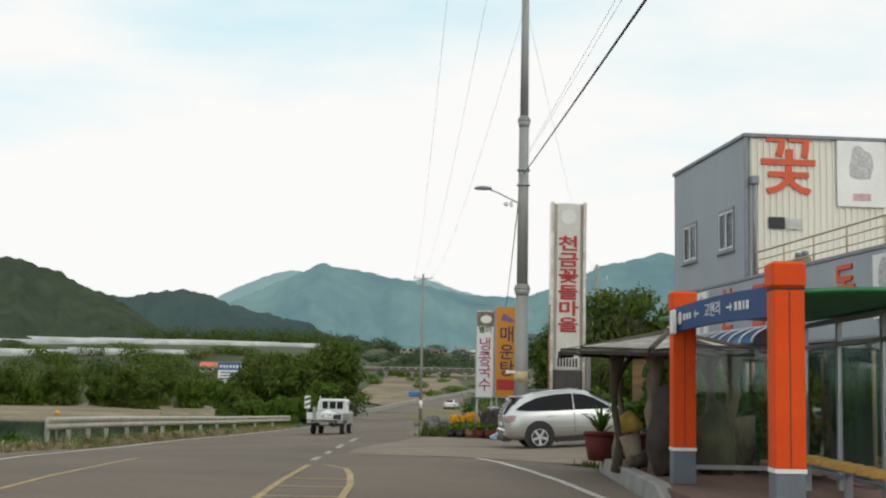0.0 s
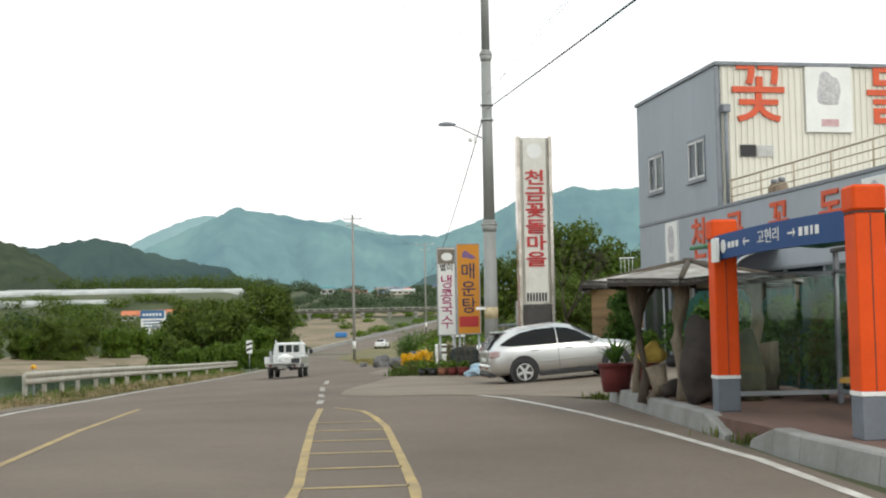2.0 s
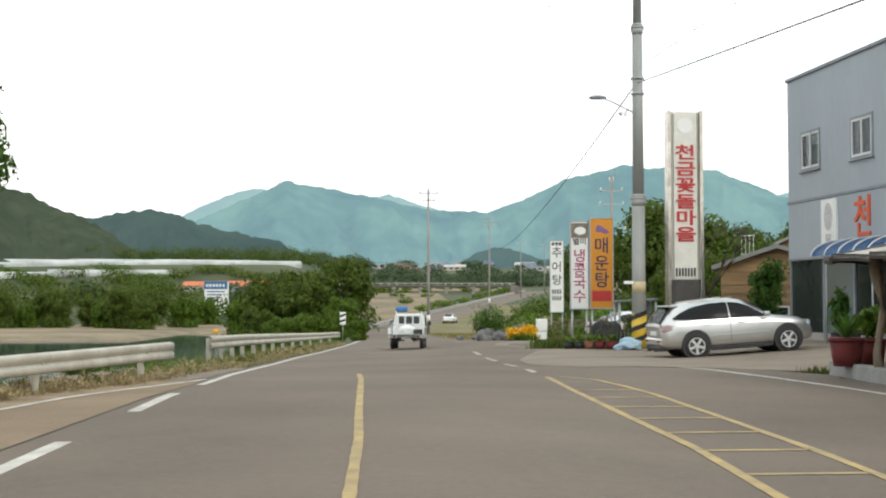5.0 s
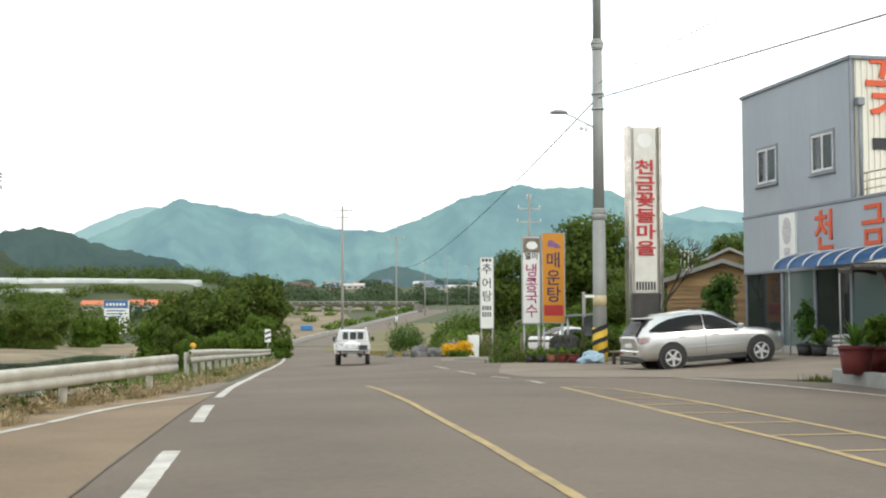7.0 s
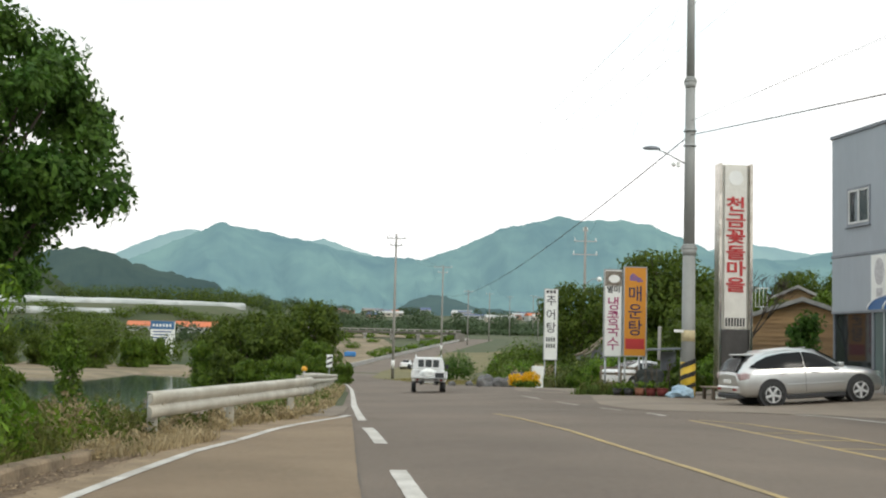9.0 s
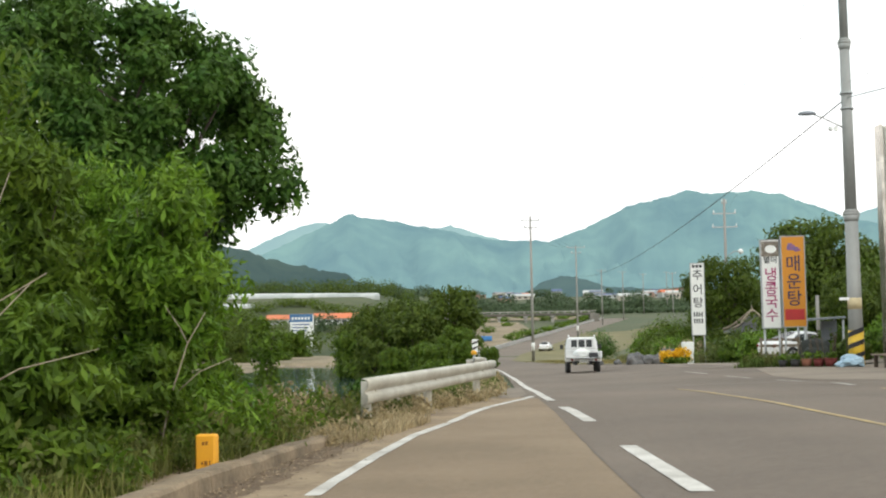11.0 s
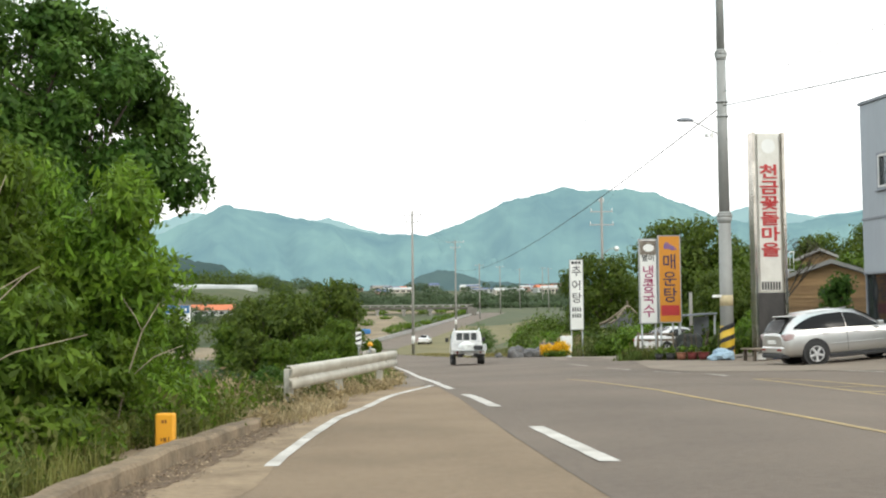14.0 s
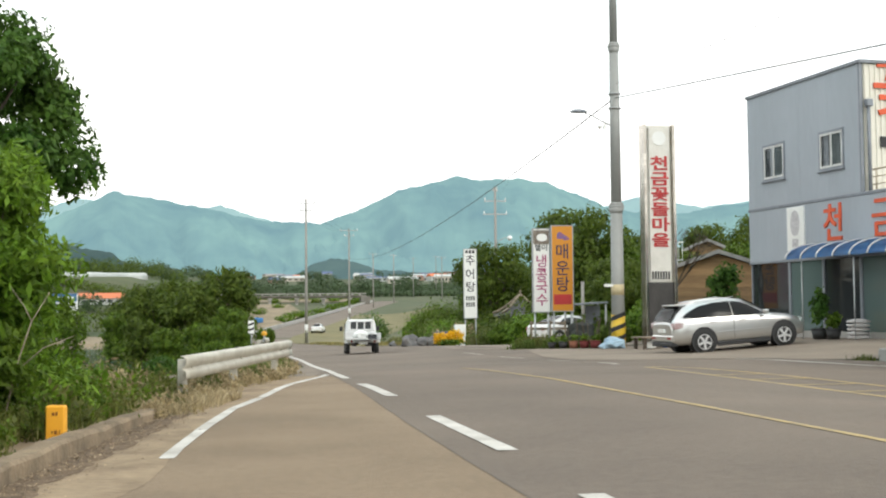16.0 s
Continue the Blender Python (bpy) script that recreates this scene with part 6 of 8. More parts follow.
# stones and planters beside the shade
for name, x, y, s, seed, mm, lab in (("standing_stone", 14.72, 20.9, (0.34, 0.30, 0.86), 5, mat("brown_stone", (0.055, 0.040, 0.032), (0.025, 0.02, 0.018), scale=5, rough=0.8, bump=0.6, bump_scale=9), "tall dark brown standing stone on the pavement"),
                                     ("standing_stone", 15.55, 21.4, (0.36, 0.30, 0.78), 9, mat("mossy_stone", (0.085, 0.085, 0.05), (0.04, 0.038, 0.028), scale=4, rough=0.9, bump=0.6, bump_scale=12), "tall grey mossy standing stone on the pavement"),
                                     ("standing_stone", 16.9, 24.6, (0.20, 0.18, 0.55), 12, mat("pale_stone", (0.26, 0.23, 0.19), (0.15, 0.13, 0.10), scale=5, rough=0.9, bump=0.5, bump_scale=14), "small pale standing stone on the pavement"),
                                     ("rock", 14.55, 22.2, (0.28, 0.25, 0.22), 14, MATS["brown_stone"], "brown rock beside the garden shade"),
                                     ("rock", 15.1, 22.3, (0.24, 0.22, 0.20), 15, MATS["pale_stone"], "pale rock beside the garden shade")):
    bm = bmesh.new()
    rock(bm, (x, y, PAD_Z + s[2] * 0.5), s, seed, 3, 0.22)
    solid(name, bm, mm, lab, "stone", smooth=True)


def pot_plant(x, y, z, r, h, potmat, leaf, label, plant_h, count, seed, blade=False):
    t = thing("potted_plant", label, "potted plant", pose(x, y, z))
    bm = bmesh.new()
    rod(bm, (0, 0, 0), (0, 0, h * 0.86), r * 0.74, r * 0.95, 18)
    rod(bm, (0, 0, h * 0.86), (0, 0, h), r, r, 18)
    part("pot", bm, potmat, t)
    blobs = [((0, 0, h + plant_h * 0.5), (r * 1.1, r * 1.1, plant_h * 0.55)), ((r * 0.3, 0.1 * r, h + plant_h * 0.7), (r * 0.8, r * 0.8, plant_h * 0.4))]
    if blade:
        bm = bmesh.new()
        rn = random.Random(seed)
        for k in range(26):
            a, e = rn.random() * 6.28, rn.uniform(0.5, 1.45)
            d = Vector((math.cos(a) * math.cos(e), math.sin(a) * math.cos(e), math.sin(e)))
            s = Vector((-math.sin(a), math.cos(a), 0)) * 0.03
            L = plant_h * rn.uniform(0.8, 1.15)
            p0, p1, p2 = Vector((0, 0, h * 0.9)), Vector((0, 0, h * 0.9)) + d * L * 0.6, Vector((0, 0, h * 0.9)) + d * L + Vector((math.cos(a), math.sin(a), -0.4)) * L * 0.15
            v = [bm.verts.new(q) for q in (p0 - s, p0 + s, p1 + s, p1 - s, p2)]
            bm.faces.new(v[:4])
            bm.faces.new((v[3], v[2], v[4]))
        part("leaves", bm, leaf, t)
    else:
        c = new("leaves", leaf_mesh("leaves", blobs, count, 0.09, leaf, seed, fill=0.15))
        c.parent = t
        tagged(c, kind="stuff")
    return t


# net screens on posts behind the shade and the shelter
for i, (xa, ya, xb, yb) in enumerate(((17.45, 19.0, 17.4, 21.4), (17.4, 21.5, 17.35, 23.9), (17.35, 24.0, 17.3, 26.3), (17.2, 26.4, 15.75, 26.75))):
    ns = thing("net_screen", "teal shade net stretched between posts", "net", None, "net screens")
    bm = bmesh.new()
    nn = 12
    rows = [[bm.verts.new((xa + (xb - xa) * k / nn + 0.05 * math.sin(k * 1.9 + i + zz), ya + (yb - ya) * k / nn + 0.04 * math.cos(k * 2.3 + zz), PAD_Z + zz * (1 + 0.12 * math.sin(k * 1.1 + i * 2)))) for k in range(nn + 1)] for zz in (0.0, 0.6, 1.3, 1.95)]
    for a, b in zip(rows, rows[1:]):
        for k in range(nn):
            bm.faces.new((a[k], a[k + 1], b[k + 1], b[k])).smooth = True
    bmesh.ops.solidify(bm, geom=bm.faces[:], thickness=0.01)
    part("net", bm, mat("teal_screen", (0.020, 0.115, 0.090), (0.008, 0.034, 0.028), scale=1.6, rough=0.8, stretch=(3, 3, 0.5)), ns)
    for x, y in ((xa, ya), (xb, yb)):
        bm = bmesh.new()
        rod(bm, (x, y, PAD_Z - 0.1), (x, y, PAD_Z + 2.0), 0.035, n=8)
        part("post", bm, M_drift, ns)
for i, (x, y, r, h) in enumerate(((14.25, 22.3, 0.20, 0.55), (14.75, 21.9, 0.17, 0.45), (15.35, 23.6, 0.3, 0.5), (16.2, 22.4, 0.28, 0.9))):
    bm = bmesh.new()
    tube(bm, [(x, y, PAD_Z - 0.06), (x + 0.04, y, PAD_Z + h * 0.4), (x - 0.03, y + 0.03, PAD_Z + h)], [r * 1.15, r * 0.8, r], 11)
    solid("tree_stump", bm, M_drift, "carved brown tree stump beside the garden shade", "stump", "tree stumps")
for i, (x, y) in enumerate(((16.3, 24.9), (16.7, 23.2), (15.9, 25.6), (16.9, 21.2))):
    tree("garden_shrub", "dark leafy shrub behind the garden shade", (x, y, PAD_Z - 0.06), [((0, 0, 0.8), (0.5, 0.5, 0.7)), ((0.15, 0.1, 1.4), (0.35, 0.35, 0.45))], 1500, 0.09, L_dark, 95 + i, trunk_r=0.04, category="shrub", limbs=5, fill=0.15)
M_redpot = mat("red_planter", (0.15, 0.022, 0.018), (0.09, 0.016, 0.015), scale=3, rough=0.85)
M_terra = mat("terracotta", (0.25, 0.10, 0.055), (0.17, 0.07, 0.045), scale=4, rough=0.85)
M_blackpot = mat("black_planter", (0.025, 0.025, 0.025), scale=4, rough=0.6)
pot_plant(14.02, 25.0, PAD_Z - 0.05, 0.35, 0.56, M_redpot, L_dark, "large dark red planter with an arching grassy plant", 0.62, 1400, 3, True)
pot_plant(14.75, 25.7, PAD_Z - 0.05, 0.30, 0.52, M_redpot, L_mid, "large dark red planter with a green shrub", 0.6, 700, 4)
bm = bmesh.new()
rock(bm, (14.25, 22.6, 1.0), (0.24, 0.18, 0.24), 21, 3, 0.12)
solid("cloth", bm, mat("yellow_cloth", (0.55, 0.38, 0.08), (0.42, 0.28, 0.06), scale=5, rough=0.95), "yellow cloth bundle hung on the garden shade", "cloth")
blades("weeds", [(14.0, 26.9, 0.35, 1), (14.3, 18.0, 0.3, 1), (14.6, 17.3, 0.35, 1.2), (14.3, 16.9, 0.2, 0.7)], 320, 0.15, L_olive, 51, "weeds in the gap at the kerb", 0.012)

# ---- shop forecourt things ----
F = SHOP


def at_shop(x, y, z=0.0):
    p = F @ Vector((x, y, 0))
    return p.x, p.y, land(p.x, p.y) + 0.01 + z


pot_plant(*at_shop(7.1, -1.45), 0.30, 0.36, M_blackpot, L_dark, "black planter with an arching green shrub", 1.25, 900, 61)
pot_plant(*at_shop(7.75, -1.35), 0.26, 0.34, M_blackpot, L_mid, "black planter with a low shrub", 0.5, 350, 62)
sk = at_shop(8.4, -0.85)
for k in range(5):
    bm = bmesh.new()
    rock(bm, (0, 0, 0), (0.42, 0.28, 0.085), 70 + k, 2, 0.10)
    s_ = solid("sack", bm, mat("white_sack", (0.66, 0.63, 0.60), (0.45, 0.42, 0.42), scale=6, rough=0.7, stretch=(1, 1, 6)), "white sack stacked beside the shop door", "sack", "stack of sacks", smooth=True)
    s_.matrix_basis = pose(sk[0], sk[1], sk[2] + 0.06 + k * 0.128, 0, 0, 8 + (k % 3) * 4)
for i, (x, w_) in enumerate(((10.6, 2.0), (12.8, 2.0), (15.0, 2.0), (17.3, 2.2))):
    bm = bmesh.new()
    nn = 10
    rows = [[bm.verts.new((x + w_ * k / nn, -0.55 + 0.06 * math.sin(k * 2.2 + i), zz)) for k in range(nn + 1)] for zz in (0.15, 1.3, 2.55)]
    for a, b in zip(rows, rows[1:]):
        for k in range(nn):
            bm.faces.new((a[k], a[k + 1], b[k + 1], b[k])).smooth = True
    bmesh.ops.solidify(bm, geom=bm.faces[:], thickness=0.012)
    s_ = solid("shade_net", bm, mat("teal_net", (0.04, 0.20, 0.16), (0.03, 0.13, 0.11), scale=2, rough=0.8, stretch=(3, 1, 0.3)), "teal shade net hung before the shop front", "net", "shade nets")
    s_.matrix_basis = F
bm = bmesh.new()
box(bm, 17.0, -2.2, -0.05, 18.6, -1.2, 0.95, 0.04)
s_ = solid("storage_box", bm, mat("blue_tarp", (0.03, 0.08, 0.28), (0.02, 0.05, 0.18), scale=3, rough=0.6), "blue covered storage box on the forecourt", "box")
s_.matrix_basis = F
for k, x in enumerate((9.85, 10.35)):
    t = thing("gas_cylinder", "small brown gas cylinder on the roof terrace", "gas cylinder", F @ pose(x, 0.75, 4.93), "gas cylinders")
    bm = bmesh.new()
    rod(bm, (0, 0, 0), (0, 0, 0.42), 0.18, 0.18, 16)
    rod(bm, (0, 0, 0.42), (0, 0, 0.52), 0.18, 0.08, 16)
    part("tank", bm, mat("brown_tank", (0.26, 0.19, 0.13), scale=4, rough=0.6), t)
    bm = bmesh.new()
    rod(bm, (0, 0, 0.52), (0, 0, 0.64), 0.10, 0.10, 12)
    part("collar", bm, M_trimgrey, t)

# ---- verge with pots below the menu signs ----
bm = bmesh.new()
vpts = [(9.8, 47.6), (10.5, 46.1), (11.6, 45.0), (12.6, 44.4), (13.5, 44.3), (14.0, 46.5), (13.9, 50), (13.7, 54.2), (11.5, 54.2), (10.6, 51), (9.9, 49)]
c = bm.verts.new((12.2, 49, land(12.2, 49) + 0.12))
ring = [bm.verts.new((x, y, land(x, y) - 0.03)) for x, y in vpts]
mid = [bm.verts.new((12.2 + (x - 12.2) * 0.86, 49 + (y - 49) * 0.86, land(x, y) + 0.09)) for x, y in vpts]
for i in range(len(vpts)):
    j = (i + 1) % len(vpts)
    bm.faces.new((ring[i], ring[j], mid[j], mid[i]))
    bm.faces.new((mid[i], mid[j], c))
bmesh.ops.recalc_face_normals(bm, faces=bm.faces)
tagged(part("verge", bm, M_ground, None, "weedy earth island below the roadside signs"), kind="structure")
blades("weeds", [(10.0 + 0.22 * k, 47.4 - 0.24 * k, 0.4, 1.3) for k in range(8)] + [(10.6 + 0.3 * k, 48.5 + 0.4 * k, 0.6, 1.0) for k in range(9)], 6500, 0.32, leafmat("weed_green", (0.07, 0.13, 0.025), (0.15, 0.19, 0.05)), 52, "tall green weeds on the verge below the signs", 0.018)
for i, (x, y, r, h, m_) in enumerate(((11.15, 45.2, 0.18, 0.24, M_blackpot), (11.5, 44.95, 0.20, 0.26, M_terra), (11.85, 44.7, 0.2, 0.27, M_redpot), (12.2, 44.45, 0.22, 0.28, M_redpot), (10.8, 45.5, 0.17, 0.22, M_blackpot))):
    pot_plant(x, y, land(x, y) + 0.03, r, h, m_, L_mid, "small terracotta pot with a weedy plant" if m_ is M_terra else "small plant pot on the verge", 0.22, 60, 80 + i)
bm = bmesh.new()
rock(bm, (12.72, 43.8, land(12.72, 43.8) + 0.18), (0.46, 0.34, 0.25), 33, 3, 0.35)
solid("plastic_bag", bm, mat("blue_plastic", (0.36, 0.50, 0.58), (0.26, 0.38, 0.50), scale=4, rough=0.4, bump=0.5, bump_scale=9), "crumpled pale blue plastic bag on the ground", "bag")
# plank platform beside the tower
pl = thing("plank_platform", "low platform of weathered planks on short legs", "platform", pose(14.1, 42.3, land(14.1, 42.3), 0, 0, 4))
for k in range(5):
    bm = bmesh.new()
    box(bm, -1.0, -0.55 + k * 0.22, 0.36, 1.05, -0.36 + k * 0.22, 0.41, 0.006)
    part("plank", bm, M_drift, pl)
for x in (-0.85, 0.85):
    for y in (-0.45, 0.45):
        bm = bmesh.new()
        box(bm, x - 0.05, y - 0.05, -0.1, x + 0.05, y + 0.05, 0.36)
        part("leg", bm, M_bark, pl)
for k, (x, m_) in enumerate(((-0.5, M_signwhite), (0.15, M_blue), (0.6, M_terra))):
    bm = bmesh.new()
    box(bm, 14.1 + x - 0.16, 42.0, land(14.1, 42), 14.1 + x + 0.16, 42.4, land(14.1, 42) + 0.25, 0.02)
    solid("crate", bm, m_, "small plastic crate under the plank platform", "crate", "crates")
# bundle of dark stakes by the pole
rs = random.Random(8)
bs = thing("stake_bundle", "dark bundle of stakes and netting leaning by the pole", "stakes", pose(12.75, 47.2, land(12.75, 47.2)))
for k in range(16):
    a = rs.uniform(-0.5, 0.5)
    bm = bmesh.new()
    x = -0.8 + k * 0.11
    rod(bm, (x, rs.uniform(-0.2, 0.2), -0.1), (x + a * 0.5, rs.uniform(-0.2, 0.3), rs.uniform(0.7, 1.25)), 0.016, n=6)
    part("stake", bm, M_bark, bs)
bm = bmesh.new()
rock(bm, (-0.3, 0.3, 0.45), (0.55, 0.3, 0.55), 6, 3, 0.25)
part("tarpaulin", bm, mat("dark_net", (0.05, 0.055, 0.05), scale=6, rough=0.9, bump=0.6), bs)
# wooden rack behind the menu signs
rk = thing("sign_rack", "low wooden rack behind the roadside signs", "rack", pose(12.6, 53.6, land(12.6, 53.6)))
for z in (0.35, 0.75, 1.0):
    bm = bmesh.new()
    box(bm, -0.9, -0.03, z, 0.75, 0.03, z + 0.10, 0.005)
    part("board", bm, M_drift, rk)
for x in (-0.85, 0.0, 0.7):
    bm = bmesh.new()
    box(bm, x - 0.04, -0.07, -0.1, x + 0.04, -0.03, 1.15)
    part("upright", bm, M_drift, rk)


# ---- house with board siding ----
def gable_house(x, y, yaw, w, d, eave, ridge, wallmat, roofmat, label, planks=False, over=0.35):
    g = land(x, y)
    t = thing("house", label, "house", pose(x, y, g, 0, 0, yaw))
    bm = bmesh.new()
    prism(bm, [(-w / 2, 0.06, -0.2), (w / 2, 0.06, -0.2), (w / 2, 0.06, eave), (0, 0.06, ridge - 0.05), (-w / 2, 0.06, eave)], (0, d, 0))
    part("wall", bm, wallmat, t)
    for s in (-1, 1):
        bm = bmesh.new()
        ex, ez = s * (w / 2 + over), eave - over * (ridge - eave) / (w / 2)
        prism(bm, [(0, -over, ridge), (ex, -over, ez), (ex, -over, ez + 0.14), (0, -over, ridge + 0.14)], (0, d + 2 * over, 0))
        part("roof_slope", bm, roofmat, t)
        bm = bmesh.new()
        prism(bm, [(0, -over - 0.03, ridge - 0.02), (ex, -over - 0.03, ez - 0.02), (ex, -over - 0.03, ez + 0.17), (0, -over - 0.03, ridge + 0.17)], (0, 0.03, 0))
        part("barge_board", bm, mat("grey_barge", (0.33, 0.32, 0.30), scale=4, rough=0.7), t)
    if planks:
        h = 0.19
        k = 0
        while k * h < ridge - 0.25:
            z0, z1 = k * h, (k + 1) * h - 0.004
            half = lambda z: w / 2 if z < eave else max(0.05, (w / 2) * (ridge - 0.06 - z) / (ridge - eave))
            bm = bmesh.new()
            prism(bm, [(-half(z0), 0.055, z0), (half(z0), 0.055, z0), (half(z1), 0.055, z1), (-half(z1), 0.055, z1)], (0, -0.02, 0))
            for v in bm.verts:
                if v.co.y < 0.04 and v.co.z < (z0 + z1) / 2:
                    v.co.y -= 0.045
            part("plank", bm, M_siding, t)
            k += 1
        bm = bmesh.new()
        box(bm, -0.6, -0.02, 0.55, 0.5, 0.02, 1.35, 0.01)
        wdw = part("window", bm, M_frame, t)
        bm = bmesh.new()
        box(bm, -0.52, -0.028, 0.62, 0.42, -0.02, 1.28)
        part("pane", bm, M_glassdark, wdw)
    return t


M_siding = mat("brown_siding", (0.40, 0.25, 0.115), (0.25, 0.15, 0.07), scale=2, rough=0.7, bump=0.15, per_object=0.3, stretch=(0.3, 1, 2))
M_brownroof = mat("brown_roof", (0.15, 0.085, 0.065), (0.10, 0.06, 0.05), scale=1.5, rough=0.8, bump=0.2)
gable_house(20.85, 54.5, -19, 4.8, 8, 3.05, 3.86, M_siding, mat("grey_roof", (0.28, 0.27, 0.26), scale=1.5, rough=0.8), "small brown board-sided house with a shallow gable roof", planks=True)
gable_house(28.6, 77.0, -20, 8.0, 9, 4.2, 6.0, M_siding, M_brownroof, "brown-roofed house behind the board-sided one")
tree("shrub", "dark evergreen shrub beside the shop wall", (18.75, 48.6, land(18.75, 48.6)), [((0, 0, 1.6), (0.7, 0.7, 1.0)), ((0.25, 0, 2.5), (0.6, 0.6, 0.6)), ((-0.2, 0.2, 0.8), (0.8, 0.7, 0.7)), ((-0.3, 0, 2.2), (0.4, 0.4, 0.4))], 3000, 0.13, L_dark, 91, trunk_r=0.06, category="shrub", limbs=6, fill=0.2)
# bare tree by the tower
bt = thing("bare_tree", "leafless branching tree beside the sign tower", "tree", pose(16.3, 48.6, land(16.3, 48.6)))
bm = bmesh.new()
rs = random.Random(3)
def twig(bm, p, d, L, r, depth):
    q = p + d * L
    tube(bm, [p, p.lerp(q, 0.5) + Vector((rs.uniform(-1, 1), rs.uniform(-1, 1), 0)) * L * 0.06, q], [r, r * 0.8, r * 0.6], 5)
    if depth:
        for _ in range(3):
            e = (d + Vector((rs.uniform(-0.8, 0.8), rs.uniform(-0.8, 0.8), rs.uniform(-0.1, 0.5)))).normalized()
            twig(bm, q, e, L * 0.68, r * 0.55, depth - 1)
twig(bm, Vector((0, 0, -0.1)), Vector((0.1, 0, 1)).normalized(), 1.9, 0.09, 4)
part("trunk", bm, M_bark, bt)
# antenna rack on the far roof
ar = thing("antenna", "white roof antenna rack on the brown-roofed house", "antenna", pose(21.6, 62.5, land(21.6, 62.5) + 2.0) @ Matrix.Scale(0.6, 4))
for k in range(4):
    bm = bmesh.new()
    rod(bm, (-0.5 + k * 0.33, 0, 3.4), (-0.5 + k * 0.33, 0, 5.0), 0.018, n=6)
    part("mast", bm, M_signwhite, ar)
bm = bmesh.new()
rod(bm, (-0.6, 0, 4.98), (0.6, 0, 5.0), 0.04, n=8)
part("crossbar", bm, M_signwhite, ar)
bm = bmesh.new()
rod(bm, (0, 0, -3.8), (0, 0, 3.5), 0.06, n=8)
part("stand", bm, M_steel, ar)
bm = bmesh.new()
rod(bm, (-0.55, 0, 3.42), (0.55, 0, 3.42), 0.05, n=8)
part("base_bar", bm, M_steel, ar)


# ---- white saloon behind the signs ----
def saloon(name, label, m, material, L=4.6):
    t = thing(name, label, "car", m)
    W = 0.88
    st = [(-1.0, 0.42, 0.78, 0.86, 0.70, 0.55), (-0.92, 0.32, 0.86, 0.98, 0.80, 0.6), (-0.45, 0.28, 0.90, 1.03, W, 0.62), (0.05, 0.26, 0.90, 1.26, W, 0.60), (0.5, 0.24, 0.89, 1.43, W, 0.60), (1.0, 0.24, 0.88, 1.46, W, 0.60), (1.5, 0.24, 0.87, 1.38, W, 0.59), (2.05, 0.24, 0.87, 1.10, W, 0.62), (2.35, 0.26, 0.85, 0.95, W, 0.66), (3.0, 0.28, 0.76, 0.84, 0.86, 0.6), (3.45, 0.32, 0.62, 0.68, 0.76, 0.5), (3.55, 0.38, 0.52, 0.56, 0.66, 0.45)]
    part("body", car_shell(st), material, t)
    for s in (-1, 1):
        bm = bmesh.new()
        side_pane(bm, [(0.0, 0.96, 0.98), (0.4, 0.95, 1.28), (0.9, 0.945, 1.34), (1.4, 0.94, 1.29), (1.95, 0.94, 0.96)], st, s)
        part("side_window", bm, M_glassdark, t, "dark side glass")
        for x in (0.0, 2.7):
            bm = bmesh.new()
            bmesh.ops.create_cone(bm, cap_ends=True, segments=24, radius1=0.37, radius2=0.37, depth=0.28, matrix=Matrix.Translation((x, s * 0.75, 0.33)) @ pose(0, 0, 0, 90))
            part("wheel_arch", bm, M_plastic, t)
            wheel(t, x, s * 0.80, 0.31, s, 0.2)
        bm = bmesh.new()
        box(bm, -1.0, s * 0.48, 0.68, -0.80, s * 0.82, 0.84, 0.03)
        part("tail_lamp", bm, M_lampred, t, "red tail lamp")
    bm = bmesh.new()
    v = [bm.verts.new(p) for p in ((-0.42, -0.55, 1.06), (-0.42, 0.55, 1.06), (0.42, 0.52, 1.42), (0.42, -0.52, 1.42))]
    bm.faces.new(v)
    bmesh.ops.solidify(bm, geom=bm.faces[:], thickness=0.02)
    part("rear_screen", bm, M_glassdark, t)
    bm = bmesh.new()
    v = [bm.verts.new(p) for p in ((2.2, -0.58, 1.02), (2.2, 0.58, 1.02), (1.55, 0.52, 1.40), (1.55, -0.52, 1.40))]
    bm.faces.new(v)
    bmesh.ops.solidify(bm, geom=bm.faces[:], thickness=-0.02)
    part("windscreen", bm, M_glassdark, t)
    bm = bmesh.new()
    box(bm, -1.015, -0.25, 0.60, -0.985, 0.25, 0.71)
    part("number_plate", bm, M_signwhite, t, "plain white plate")
    return t


saloon("car", "white saloon parked on the driveway behind the signs", pose(14.7, 62.5, land(14.7, 62.5) + 0.02, 0, 0, 18), M_carwhite)
saloon("car", "white car parked at the far roadside", pose(8.6, 200, land(8.6, 200) + 0.02, 0, 0, 78), M_carwhite)


